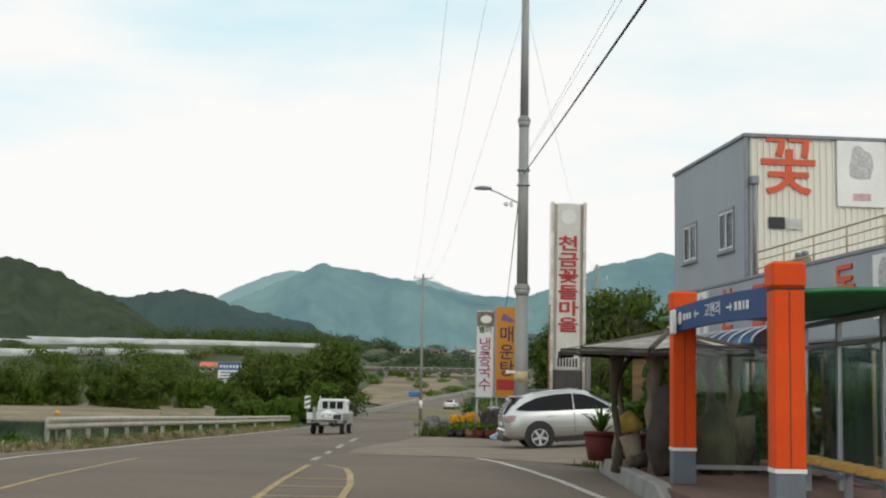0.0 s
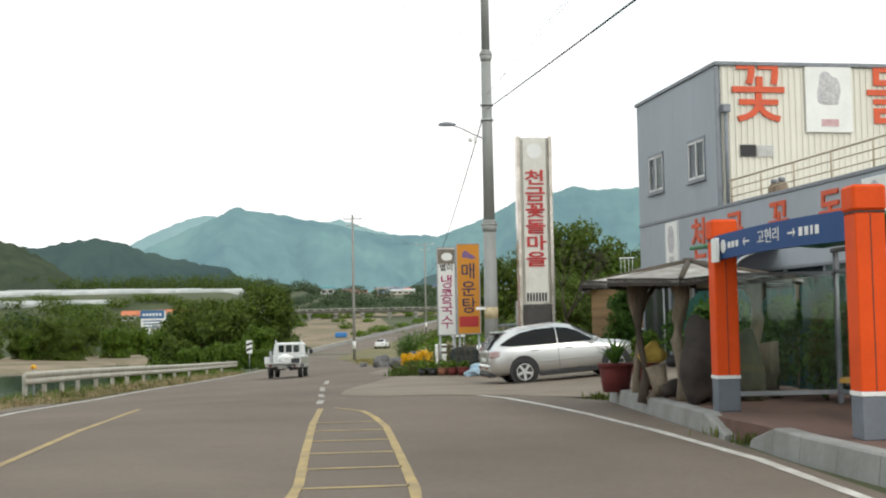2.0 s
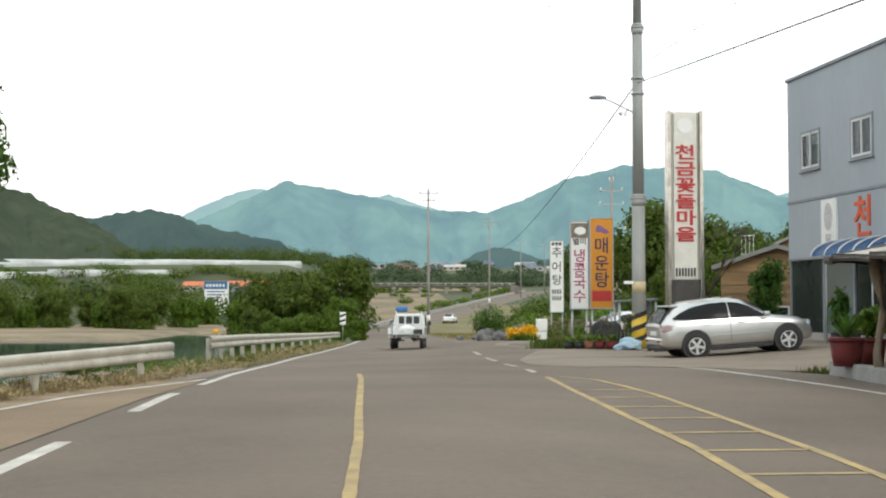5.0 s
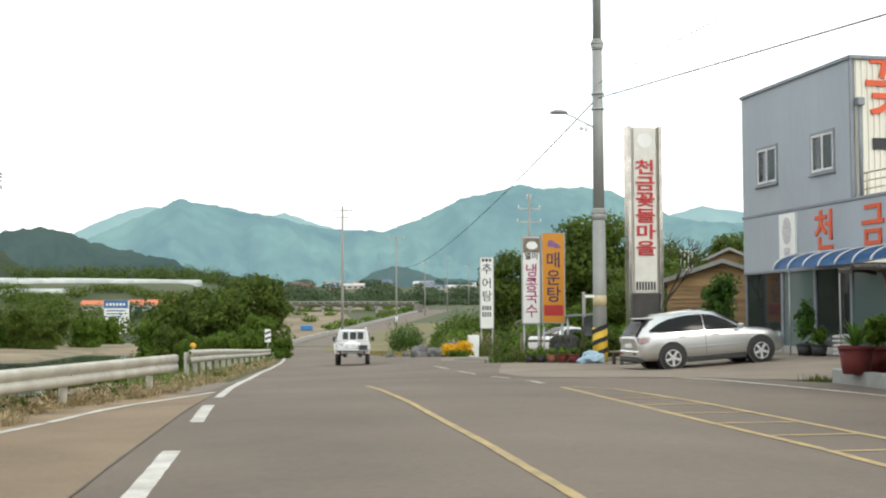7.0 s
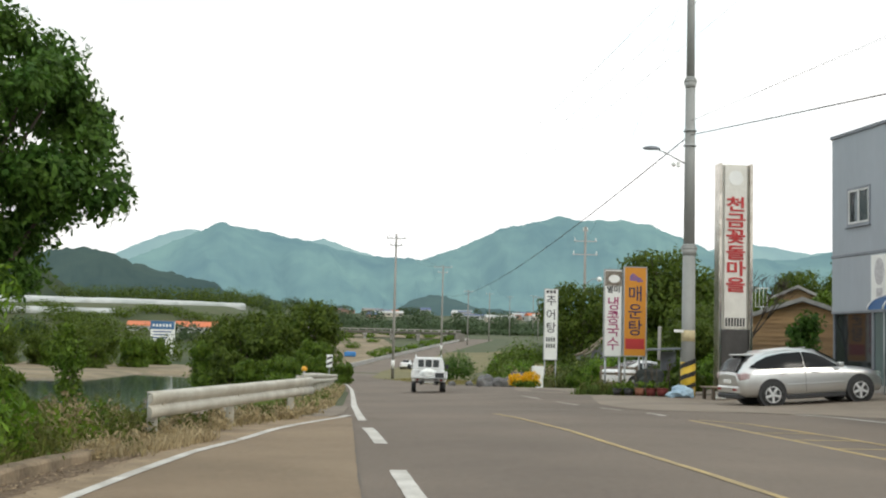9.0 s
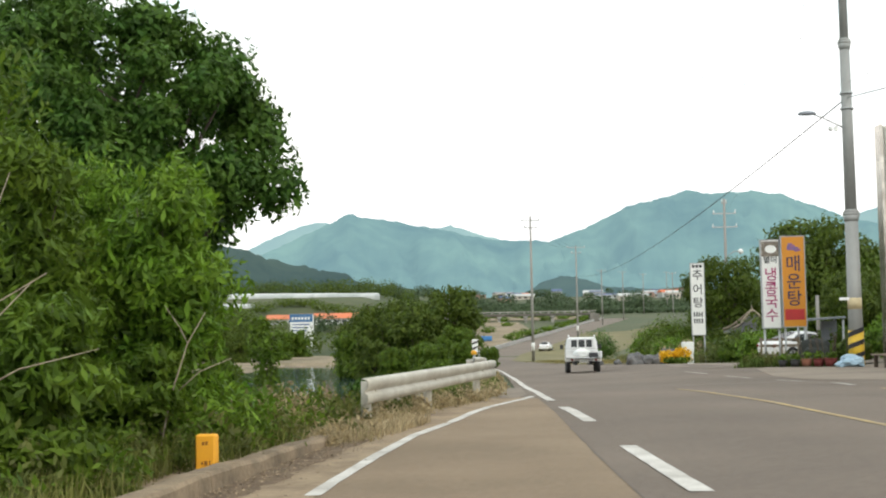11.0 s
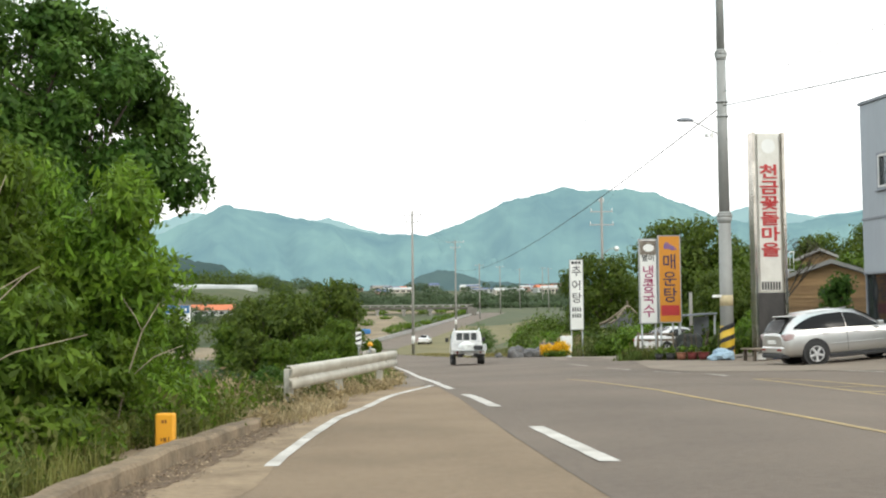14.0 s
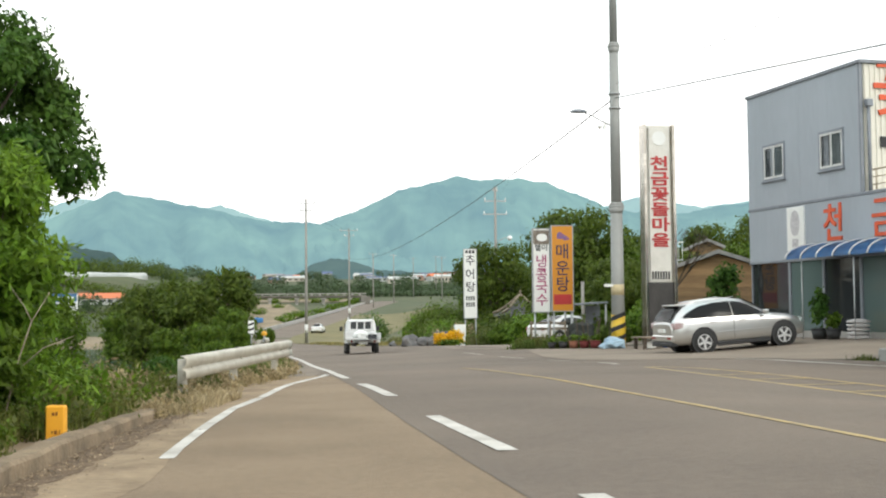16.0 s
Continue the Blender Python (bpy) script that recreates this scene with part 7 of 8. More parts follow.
# ---- light truck ----
def truck():
    x, y = 4.75, 60.2
    t = thing("pickup_truck", "white light truck with a drop-side bed on the road", "truck", pose(x, y, land(x, y), 0, 1.4, 88) @ Matrix.Diagonal((1, 1, 0.88, 1)))
    # local x forward, rear axle at 0
    bm = bmesh.new()
    box(bm, 1.35, -0.80, 0.55, 3.05, 0.80, 1.25, 0.06)
    v = box(bm, 1.36, -0.78, 1.20, 2.85, 0.78, 1.93, 0.10)
    for q in v:
        if q.is_valid and q.co.z > 1.6:
            q.co.y *= 0.90
            if q.co.x > 2.3:
                q.co.x -= 0.35
    part("cab", bm, M_carwhite, t, "white cab")
    for k in range(3):
        bm = bmesh.new()
        box(bm, 1.335, -0.50 + k * 0.35, 1.38, 1.37, -0.20 + k * 0.35, 1.78, 0.02)
        part("rear_window", bm, M_glassdark, t, "dark cab rear window")
    for s in (-1, 1):
        bm = bmesh.new()
        box(bm, 1.75, s * 0.765, 1.30, 2.55, s * 0.795, 1.72, 0.02)
        part("side_window", bm, M_glassdark, t)
        bm = bmesh.new()
        box(bm, 2.75, s * 0.86, 1.30, 2.85, s * 1.02, 1.55, 0.02)
        part("wing_mirror", bm, M_plastic, t)
        bm = bmesh.new()
        box(bm, -1.25, s * 0.80, 0.78, 1.28, s * 0.84, 1.15, 0.01)
        part("side_board", bm, M_carwhite, t, "white drop side")
        bm = bmesh.new()
        for k in range(3):
            box(bm, -1.25, s * 0.838, 0.84 + k * 0.10, 1.28, s * 0.85, 0.87 + k * 0.10)
        part("board_rib", bm, M_silver, t)
        bm = bmesh.new()
        rod(bm, (1.3, s * 0.62, 1.9), (1.3, s * 0.62, 2.05), 0.03, n=8)
        part("guard_post", bm, M_carwhite, t)
        for x_, w_ in ((0.0, 0.2), (2.45, 0.2)):
            wheel(t, x_, s * 0.70, 0.29, s, w_, M_steel)
        bm = bmesh.new()
        box(bm, -1.32, s * 0.42, 0.60, -1.25, s * 0.80, 0.76, 0.01)
        lamp = part("lamp_cluster", bm, M_signwhite, t, "pale tail lamp cluster")
        bm = bmesh.new()
        bmesh.ops.create_cone(bm, cap_ends=True, segments=14, radius1=0.06, radius2=0.06, depth=0.02, matrix=Matrix.Translation((-1.325, s * 0.55, 0.68)) @ pose(0, 0, 0, 0, 90, 0))
        part("tail_lamp", bm, M_lampred, lamp, "round red lamp")
    bm = bmesh.new()
    box(bm, 1.26, -0.62, 1.15, 1.31, 0.62, 1.22)
    box(bm, 1.26, -0.62, 1.80, 1.31, 0.62, 1.86)
    for yy in (-0.6, -0.2, 0.2, 0.6):
        box(bm, 1.26, yy - 0.02, 1.2, 1.30, yy + 0.02, 1.84)
    part("cab_guard", bm, M_carwhite, t, "white cab guard bars")
    bm = bmesh.new()
    box(bm, -1.26, -0.80, 0.72, 1.30, 0.80, 0.79)
    part("bed_floor", bm, M_steel, t)
    bm = bmesh.new()
    box(bm, -1.62, -0.78, 0.76, -1.27, 0.78, 0.80, 0.008)
    part("tailgate", bm, M_steel, t, "lowered tailgate")
    bm = bmesh.new()
    box(bm, -1.2, -0.42, 0.42, 2.9, -0.30, 0.58)
    box(bm, -1.2, 0.30, 0.42, 2.9, 0.42, 0.58)
    box(bm, -1.22, -0.75, 0.52, -1.12, 0.75, 0.62)
    part("chassis", bm, M_plastic, t)
    bm = bmesh.new()
    box(bm, -1.29, -0.22, 0.52, -1.25, 0.22, 0.70)
    part("number_plate", bm, M_signwhite, t, "plain white plate")
    M4 = t.matrix_basis
    for name, lab, mm, c, s, sd in (("cargo_sack", "white sack on the truck bed", M_signwhite, (0.25, 0.05, 1.02), (0.42, 0.42, 0.26), 4), ("cargo_box", "dark crate on the truck bed", M_plastic, (-0.1, -0.5, 0.93), (0.3, 0.2, 0.13), 6)):
        bm = bmesh.new()
        if name == "cargo_box":
            box(bm, c[0] - s[0], c[1] - s[1], c[2] - s[2], c[0] + s[0], c[1] + s[1], c[2] + s[2], 0.01)
        else:
            rock(bm, c, s, sd, 3, 0.15)
        o = solid(name, bm, mm, lab, "cargo")
        o.matrix_basis = M4
    bm = bmesh.new()
    box(bm, 0.3, 0.79, 0.80, 1.25, 0.81, 1.45, 0.01)
    part("headboard_side", bm, M_steel, t)
    return t


truck()

# ---- far utility poles and cables ----
M_cpole = mat("concrete_pole", (0.33, 0.315, 0.29), (0.24, 0.23, 0.21), scale=1.0, rough=0.85, stretch=(1, 1, 0.2))


def far_pole(x, y, top, arms, label, band=False):
    g = land(x, y) - 0.2
    h = top - g
    t = thing("utility_pole", label, "utility pole", pose(x, y, g), "poles along the road")
    bm = bmesh.new()
    rod(bm, (0, 0, 0), (0, 0, h), 0.20, 0.12, 12)
    part("pole", bm, M_cpole, t)
    for z, w in arms:
        bm = bmesh.new()
        box(bm, -w / 2, -0.06, h - z, w / 2, 0.06, h - z + 0.12)
        a = part("crossarm", bm, M_steel, t)
        for k in range(3):
            bm = bmesh.new()
            xx = -w / 2 + 0.1 + (w - 0.2) * k / 2
            rod(bm, (xx, 0, h - z + 0.12), (xx, 0, h - z + 0.42), 0.06, 0.04, 8)
            part("insulator", bm, M_signwhite, a)
    if band:
        bm = bmesh.new()
        rod(bm, (0, 0, 1.6), (0, 0, 2.6), 0.215, 0.21, 12)
        part("notice_band", bm, M_signwhite, t)
    return t


far_pole(5.5, 158.5, 15.6, ((0.6, 2.4), (1.5, 1.6)), "concrete utility pole with crossarms at the roadside", True)
far_pole(17.7, 256, 18.3, ((0.5, 3.6), (1.6, 2.0)), "concrete utility pole with crossarms at the roadside", True)
far_pole(30.5, 345, 17.5, ((0.5, 2.4),), "distant concrete utility pole")
far_pole(42, 400, 19.5, ((0.5, 2.4),), "distant concrete utility pole")
far_pole(58, 480, 22, ((0.5, 2.4),), "distant concrete utility pole")
far_pole(78, 560, 26, ((0.5, 2.4),), "distant concrete utility pole")
far_pole(62, 430, 20, ((0.5, 2.4),), "distant concrete utility pole")
far_pole(24.6, 130, 14.4, ((1.6, 2.4), (3.0, 2.6), (0.5, 0.6)), "concrete utility pole with two crossarms among the trees")
tp = thing("lamp_bracket", "small street lamp on the concrete pole", "lamp", pose(24.6, 130, 8.4))
bm = bmesh.new()
tube(bm, [(0.1, -0.1, 0), (0.8, -0.2, 0.5), (1.4, -0.2, 0.55)], [0.05, 0.05, 0.05], 6)
part("arm", bm, M_steel, tp)
bm = bmesh.new()
bmesh.ops.create_icosphere(bm, subdivisions=2, radius=0.28, matrix=Matrix.Translation((1.5, -0.2, 0.5)))
part("globe", bm, M_signwhite, tp)
for x, y, h in ((22.4, 112, 4.6), (15.8, 60, 3.0), (16.2, 50.5, 3.4)):
    bm = bmesh.new()
    rod(bm, (x, y, land(x, y) - 0.2), (x, y, land(x, y) + h), 0.10, 0.08, 10)
    solid("service_post", bm, M_cpole, "short pale service post among the shrubs", "post")


def cable(p, q, sag, r, label):
    bm = bmesh.new()
    n = 24
    pts = []
    for i in range(n + 1):
        f = i / n
        c = Vector(p).lerp(Vector(q), f)
        c.z -= sag * 4 * f * (1 - f)
        pts.append(c)
    tube(bm, pts, [r] * (n + 1), 5)
    return solid("cable", bm, mat("cable_black", (0.03, 0.03, 0.03), scale=5, rough=0.7), label, "cable", "overhead cables")


cable((13.28, 45.0, 9.3), (13.05, 0.0, 4.15), 0.02, 0.017, "thick black overhead cable from the steel pole")
cable((13.20, 45.0, 9.25), (17.7, 256, 12.2), 2.2, 0.022, "thick black overhead cable from the steel pole")
cable((13.25, 45.0, 9.8), (14.6, 0.0, 7.6), 0.05, 0.004, "thin overhead cable from the steel pole")
cable((13.32, 45.0, 9.85), (14.75, 0.0, 7.6), 0.08, 0.004, "thin overhead cable from the steel pole")
for dx, dz in ((-1.1, 0.0), (0.0, 0.1), (1.1, 0.0)):
    cable((5.5 + dx, 158.5, 15.4 + dz), (14.0 + dx, -12, 14.2 + dz), 3.0, 0.0045, "thin overhead wire along the road")
for dx in (-1.4, 0, 1.4):
    cable((5.5 + dx * 0.7, 158.5, 15.4), (17.7 + dx, 256, 18.2), 1.5, 0.010, "thin overhead wire along the road")
cable((24.6, 130, 12.9), (13.3, 45.0, 15.6), 1.2, 0.005, "thin overhead wire between poles")

# ---- river trees ----
rs = random.Random(17)
protos = []
for k, (r, h, lm) in enumerate(((3.4, 8.5, L_far), (3.0, 7.2, L_mid), (4.2, 9.5, L_far))):
    blobs = crown_blobs(100 + k, (0, 0, h * 0.60), (r, r, h * 0.40), 24, 0.32) + [((rs.uniform(-1, 1) * r * 0.6, rs.uniform(-1, 1) * r * 0.6, h * 0.22), (r * 0.6, r * 0.6, h * 0.2)) for _ in range(4)]
    protos.append((blobs, lm, h, r))
first = {}


def grove(spots, name="riverside_tree", label="bushy green willow-like tree on the river flat", count=9500, size=0.25, seed=0):
    rr = random.Random(seed)
    for x, y, k, s in spots:
        key = (name, k)
        z = max(land(x, y), -4.2) - 0.1
        if key not in first:
            blobs, lm, h, r = protos[k]
            t = tree(name, label, (x, y, z), blobs, count, size, lm, 200 + k, trunk_r=0.22, limbs=12, fill=0.55, spread=0.3, ragged=0.5)
            tagged(t, group=name.replace("_", " ") + "s")
            t.matrix_basis = pose(x, y, z, 0, 0, rr.random() * 360) @ Matrix.Diagonal((s, s, s, 1))
            first[key] = t
        else:
            src = first[key]
            s0 = src.scale[0]
            copy_thing(src, pose(x, y, z, 0, 0, rr.random() * 360) @ Matrix.Diagonal((s / s0, s / s0, s / s0, 1)))


left_flat = [(x + 1.5 * math.sin(x * 1.7), 222 + 7 * math.sin(x * 0.31) + dy, k % 3, 0.82 + 0.15 * math.sin(x * 2.3)) for k, x in enumerate(np.arange(-128, -37, 4.0)) for dy in ((0,) if k % 2 else (4, 24))]
grove([(-4.5, 146, 2, 1.0), (-8.0, 140, 0, 0.95), (-12, 146, 2, 1.02), (-15.5, 146, 1, 0.9), (-10, 158, 2, 1.05), (-16, 162, 2, 0.9), (-3.2, 128, 1, 0.62), (-6, 118, 1, 0.5), (-9.5, 128, 1, 0.6), (-12.5, 134, 0, 0.62),
       *left_flat, (-2.0, 104, 1, 0.36), (-1.8, 92, 1, 0.30), (-3.4, 84, 1, 0.32), (0.2, 98, 1, 0.26)], seed=3)
# low scrub on the near river bank
for i, (x, y, s) in enumerate(((-4.6, 27.0, 0.4), (-4.8, 46, 0.7), (-3.2, 40.5, 0.5), (-6.5, 62, 0.9), (-2.6, 31.2, 0.4), (-2.0, 56, 0.6))):
    tree("scrub_bush", "rough green scrub bush on the river bank", (x, y, land(x, y) - 0.05), [((0, 0, 0.7 * s), (1.2 * s, 1.0 * s, 0.8 * s)), ((0.6 * s, 0.3, 0.5 * s), (0.9 * s, 0.8 * s, 0.6 * s))], 2600, 0.075, L_mid if i % 2 else L_dark, 300 + i, trunk_r=0.04, category="bush", limbs=4, fill=0.15)

# ---- trees and shrubs right of the road ----
grove([(22.2, 84.2, 2, 1.06), (22.6, 84, 2, 0.9), (25.5, 82, 1, 1.0), (28, 90, 0, 0.95), (32, 84, 2, 0.8), (20.2, 106, 2, 0.98), (23.2, 112, 0, 0.95), (27, 104, 2, 0.9), (25, 124, 2, 0.9), (21.6, 122, 1, 0.8), (30, 118, 0, 0.9), (34, 98, 1, 0.95), (38, 90, 2, 0.8), (31, 74, 1, 0.85), (36, 76, 0, 0.8), (43, 80, 2, 0.8), (30, 140, 2, 0.85), (36, 132, 0, 0.9), (24.5, 92, 1, 0.85), (17.6, 60.5, 0, 0.42), (19.4, 66, 2, 0.5), (22.0, 70, 0, 0.6), (17.0, 66.5, 1, 0.4), (25.0, 73, 2, 0.62)],
      name="roadside_tree", label="full dark green tree behind the roadside houses", count=13000, size=0.19, seed=5)
for i, (x, y, r, h) in enumerate(((13.4, 97, 1.3, 1.9), (13.8, 92, 1.5, 2.0), (13.4, 96, 1.4, 2.0), (14.2, 101, 1.6, 2.2), (14.0, 104, 1.5, 1.8), (15.0, 112, 1.8, 2.4), (16.2, 110, 1.8, 2.8), (12.7, 147, 1.75, 2.5), (12.6, 87.5, 1.0, 1.2), (13.0, 90.5, 1.2, 1.6), (15.9, 92, 1.4, 2.0), (17.4, 88, 1.5, 2.2), (16.4, 83, 1.2, 1.6), (15.4, 70.5, 1.3, 1.9), (17.6, 67, 1.4, 2.4), (19.6, 70, 1.4, 2.2), (16.0, 57.5, 1.2, 1.6), (17.2, 54, 1.0, 1.7), (16.8, 51, 0.9, 1.5), (16.4, 124, 1.9, 2.6), (18.4, 128, 2.1, 3.2), (17.0, 134, 1.8, 2.2), (17.9, 61, 1.3, 2.4), (14.9, 51.6, 0.7, 1.0), (18.2, 47.9, 0.6, 0.8))):
    lm = (L_mid, L_bright, L_mid, L_far)[i % 4] if i != 7 else L_dark
    if y > 98:
        r, h = r * 1.2, h * 1.45
    tree("roadside_shrub", "thick green shrub at the roadside", (x, y, land(x, y) - 0.05), [((0, 0, h * 0.5), (r, r, h * 0.5)), ((r * 0.5, -0.2 * r, h * 0.42), (r * 0.6, r * 0.6, h * 0.42)), ((-r * 0.5, 0.1 * r, h * 0.38), (r * 0.62, r * 0.6, h * 0.36))], 4200, 0.12, lm, 400 + i, trunk_r=0.05, category="shrub", limbs=5, fill=0.5, spread=0.32, ragged=0.6)
blades("tall_grass", [(12.6 + 0.5 * (k % 9) + 0.05 * k, 84 + k * 1.4, 1.2, 1) for k in range(40)], 8000, 0.7, leafmat("reed", (0.13, 0.17, 0.05), (0.26, 0.24, 0.11)), 53, "tall grass and reeds at the roadside", 0.03, 0.5, lambda x, y: x > 11.4)
blades("tall_grass", [(road_right(100 + k * 1.6) + 1.2 + 0.9 * (k % 8), 100 + k * 1.6, 1.2, 1) for k in range(36)], 6000, 0.22, leafmat("verge_grass", (0.20, 0.19, 0.06), (0.30, 0.24, 0.10)), 54, "mown yellowish grass verge at the roadside", 0.04)
rc = random.Random(91)
clumps("reeds", "pale green reeds and weeds behind the boulders", [(rc.uniform(12.2, 17), rc.uniform(84, 108), rc.uniform(0.4, 0.9), rc.uniform(0.9, 1.9)) for _ in range(70)], 130, 0.12, leafmat("reed_leaf", (0.10, 0.15, 0.035), (0.20, 0.22, 0.07), 0.4), 57, 2.6)
clumps("reeds", "dry straw-coloured reeds behind the boulders", [(rc.uniform(11.8, 15.5), rc.uniform(86, 98), rc.uniform(0.3, 0.6), rc.uniform(1.0, 1.8)) for _ in range(16)], 120, 0.10, L_straw, 58, 3.0)
clumps("weeds", "green weeds at the front of the sign island", [(10.1 + 0.20 * k + rc.uniform(-0.3, 0.3), 47.0 - 0.2 * k + rc.uniform(-0.5, 0.5), rc.uniform(0.18, 0.34), rc.uniform(0.3, 0.6)) for k in range(10)] + [(rc.uniform(10.6, 12.6), rc.uniform(47, 52), rc.uniform(0.2, 0.35), rc.uniform(0.3, 0.7)) for _ in range(12)], 110, 0.06, L_olive, 59)
# flowering shrub, rocks, white box
tree("flower_shrub", "low shrub covered in bright yellow flowers", (11.35, 75.5, land(11.35, 75.5) - 0.02), [((-0.45, 0, 0.42), (0.6, 0.5, 0.42)), ((0.35, 0, 0.5), (0.6, 0.5, 0.5))], 1500, 0.09, leafmat("yellow_flower", (0.75, 0.42, 0.01), (0.80, 0.52, 0.02), 0.2), 71, trunk_r=0.03, category="shrub", limbs=4, fill=0.55)
tree("flower_shrub", "low green foliage below the yellow flowers", (11.35, 75.1, land(11.35, 75) - 0.02), [((0, 0, 0.20), (0.95, 0.45, 0.25))], 600, 0.10, L_mid, 72, trunk_r=0.03, category="shrub", limbs=3, fill=0.3)
for i, (x, y, s) in enumerate(((9.3, 78.2, 0.62), (10.2, 78.0, 0.55), (10.9, 78.8, 0.62), (9.8, 79.2, 0.5), (11.5, 79.0, 0.8), (8.9, 86, 0.3), (7.9, 88.5, 0.3))):
    bm = bmesh.new()
    rock(bm, (x, y, land(x, y) + s * 0.35), (s * 0.9, s * 0.7, s * 0.75), 500 + i, 3, 0.28)
    solid("boulder", bm, mat("grey_boulder", (0.19, 0.185, 0.18), (0.075, 0.075, 0.078), scale=2.5, rough=0.9, bump=0.6, bump_scale=6), "grey boulder at the edge of the driveway", "boulder", "boulders")
bm = bmesh.new()
x, y = 13.05, 82
box(bm, x - 0.33, y - 0.2, land(x, y) - 0.1, x + 0.33, y + 0.2, land(x, y) + 0.55, 0.02)
box(bm, x - 0.36, y - 0.25, land(x, y) + 0.55, x + 0.36, y + 0.25, land(x, y) + 1.35, 0.03)
solid("meter_box", bm, M_signwhite, "white metal box on the verge beside the sign", "box")
# dark hut under the trees and tiled pavilion
mat("dark_tile", (0.07, 0.07, 0.075), (0.12, 0.115, 0.11), scale=4, rough=0.8, bump=0.4)
pv = thing("tiled_pavilion", "small pavilion with a dark hipped tile roof", "pavilion", pose(19.9, 95, land(19.9, 95)))
bm = bmesh.new()
R, e, top = 1.8, 2.1, 3.6
for i in range(4):
    a0, a1 = radians(45 + 90 * i), radians(135 + 90 * i)
    segs = 5
    rows = []
    for k in range(segs + 1):
        f = k / segs
        rr = R * 1.41 * (1 - f) + 0.05
        zz = e + (top - e) * (f ** 1.35)
        rows.append([bm.verts.new((rr * (math.cos(a0) * (1 - u) + math.cos(a1) * u), rr * (math.sin(a0) * (1 - u) + math.sin(a1) * u), zz + 0.15 * (1 - f) * abs(2 * u - 1))) for u in (0, 0.25, 0.5, 0.75, 1)])
    for a, b in zip(rows, rows[1:]):
        for k in range(4):
            bm.faces.new((a[k], a[k + 1], b[k + 1], b[k]))
bmesh.ops.remove_doubles(bm, verts=bm.verts[:], dist=0.01)
bmesh.ops.recalc_face_normals(bm, faces=bm.faces)
bmesh.ops.solidify(bm, geom=bm.faces[:], thickness=0.12)
part("roof", bm, MATS["dark_tile"], pv)
for i in range(4):
    a0 = radians(45 + 90 * i)
    bm = bmesh.new()
    tube(bm, [((R * 1.41 * (1 - f) + 0.05) * math.cos(a0), (R * 1.41 * (1 - f) + 0.05) * math.sin(a0), e + 0.2 + (top - e) * (f ** 1.35) + 0.1 * (1 - f)) for f in (0, 0.25, 0.5, 0.75, 1)], [0.10] * 5, 6)
    part("ridge", bm, mat("ridge_tile", (0.30, 0.24, 0.17), scale=3, rough=0.8), pv)
    bm = bmesh.new()
    rod(bm, (1.6 * 1.2 * math.cos(a0), 1.6 * 1.2 * math.sin(a0), -0.2), (1.6 * 1.2 * math.cos(a0), 1.6 * 1.2 * math.sin(a0), e + 0.1), 0.12, n=10)
    part("post", bm, M_bark, pv)
bm = bmesh.new()
rod(bm, (0, 0, top), (0, 0, top + 0.6), 0.12, 0.03, 8)
part("finial", bm, MATS["ridge_tile"], pv)
# carport behind the signs
cp = thing("lean_to", "small grey lean-to shelter behind the signs", "shelter", pose(15.3, 56.5, land(15.3, 56.5)))
bm = bmesh.new()
prism(bm, [(-1.2, -0.8, 1.75), (0.6, -0.8, 1.85), (0.6, -0.8, 1.93), (-1.2, -0.8, 1.83)], (0, 1.6, 0))
part("roof_sheet", bm, M_trimgrey, cp)
for x in (-1.1, 0.5):
    for y in (-0.7, 0.7):
        bm = bmesh.new()
        rod(bm, (x, y, -0.1), (x, y, 1.8), 0.05, n=8)
        part("post", bm, M_steel, cp)
bm = bmesh.new()
box(bm, -0.2, 0.3, 0.9, 0.5, 0.36, 1.75)
part("panel", bm, M_trimgrey, cp)

# ---- far road parapet, bridge, fields, buildings ----
bm = bmesh.new()
par = [(left_edge(y) - 0.25, y) for y in np.arange(150, 420, 6.0)]
rows = [[bm.verts.new((x + dx, y, land(x + 0.3, y) + dz)) for dx, dz in ((0.18, -0.1), (0.18, 0.62), (-0.18, 0.62), (-0.18, -1.5))] for x, y in par]
for a, b in zip(rows, rows[1:]):
    for k in range(3):
        bm.faces.new((a[k], b[k], b[k + 1], a[k + 1]))
bmesh.ops.recalc_face_normals(bm, faces=bm.faces)
tagged(part("parapet", bm, M_conc, None, "pale concrete parapet along the far road"), kind="structure")
br = thing("bridge", "long low weathered concrete bridge across the valley", "bridge", pose(0, 388, 0))
M_aged = mat("aged_concrete", (0.24, 0.225, 0.195), (0.145, 0.135, 0.115), scale=0.3, rough=0.95)
bm = bmesh.new()
box(bm, -30, -2.6, 5.95, 32, 2.6, 6.25)
for gy in (-1.8, 0, 1.8):
    box(bm, -30, gy - 0.25, 5.45, 32, gy + 0.25, 5.95)
part("deck", bm, M_aged, br)
for sy in (-2.55, 2.40):
    bm = bmesh.new()
    box(bm, -30, sy, 6.72, 32, sy + 0.15, 6.9)
    rail = part("parapet_rail", bm, M_conc, br)
    for k in range(25):
        bm = bmesh.new()
        box(bm, -29.9 + k * 2.5, sy, 6.25, -29.6 + k * 2.5, sy + 0.15, 6.72)
        part("baluster", bm, M_conc, rail)
for k in range(7):
    bm = bmesh.new()
    x0 = -22.2 + k * 8.2
    box(bm, x0 - 0.7, -2.4, 4.9, x0 + 0.7, 2.4, 5.45, 0.1)
    box(bm, x0 - 0.4, -1.7, -1, x0 + 0.4, 1.7, 4.9, 0.1)
    part("pier", bm, M_conc, br)
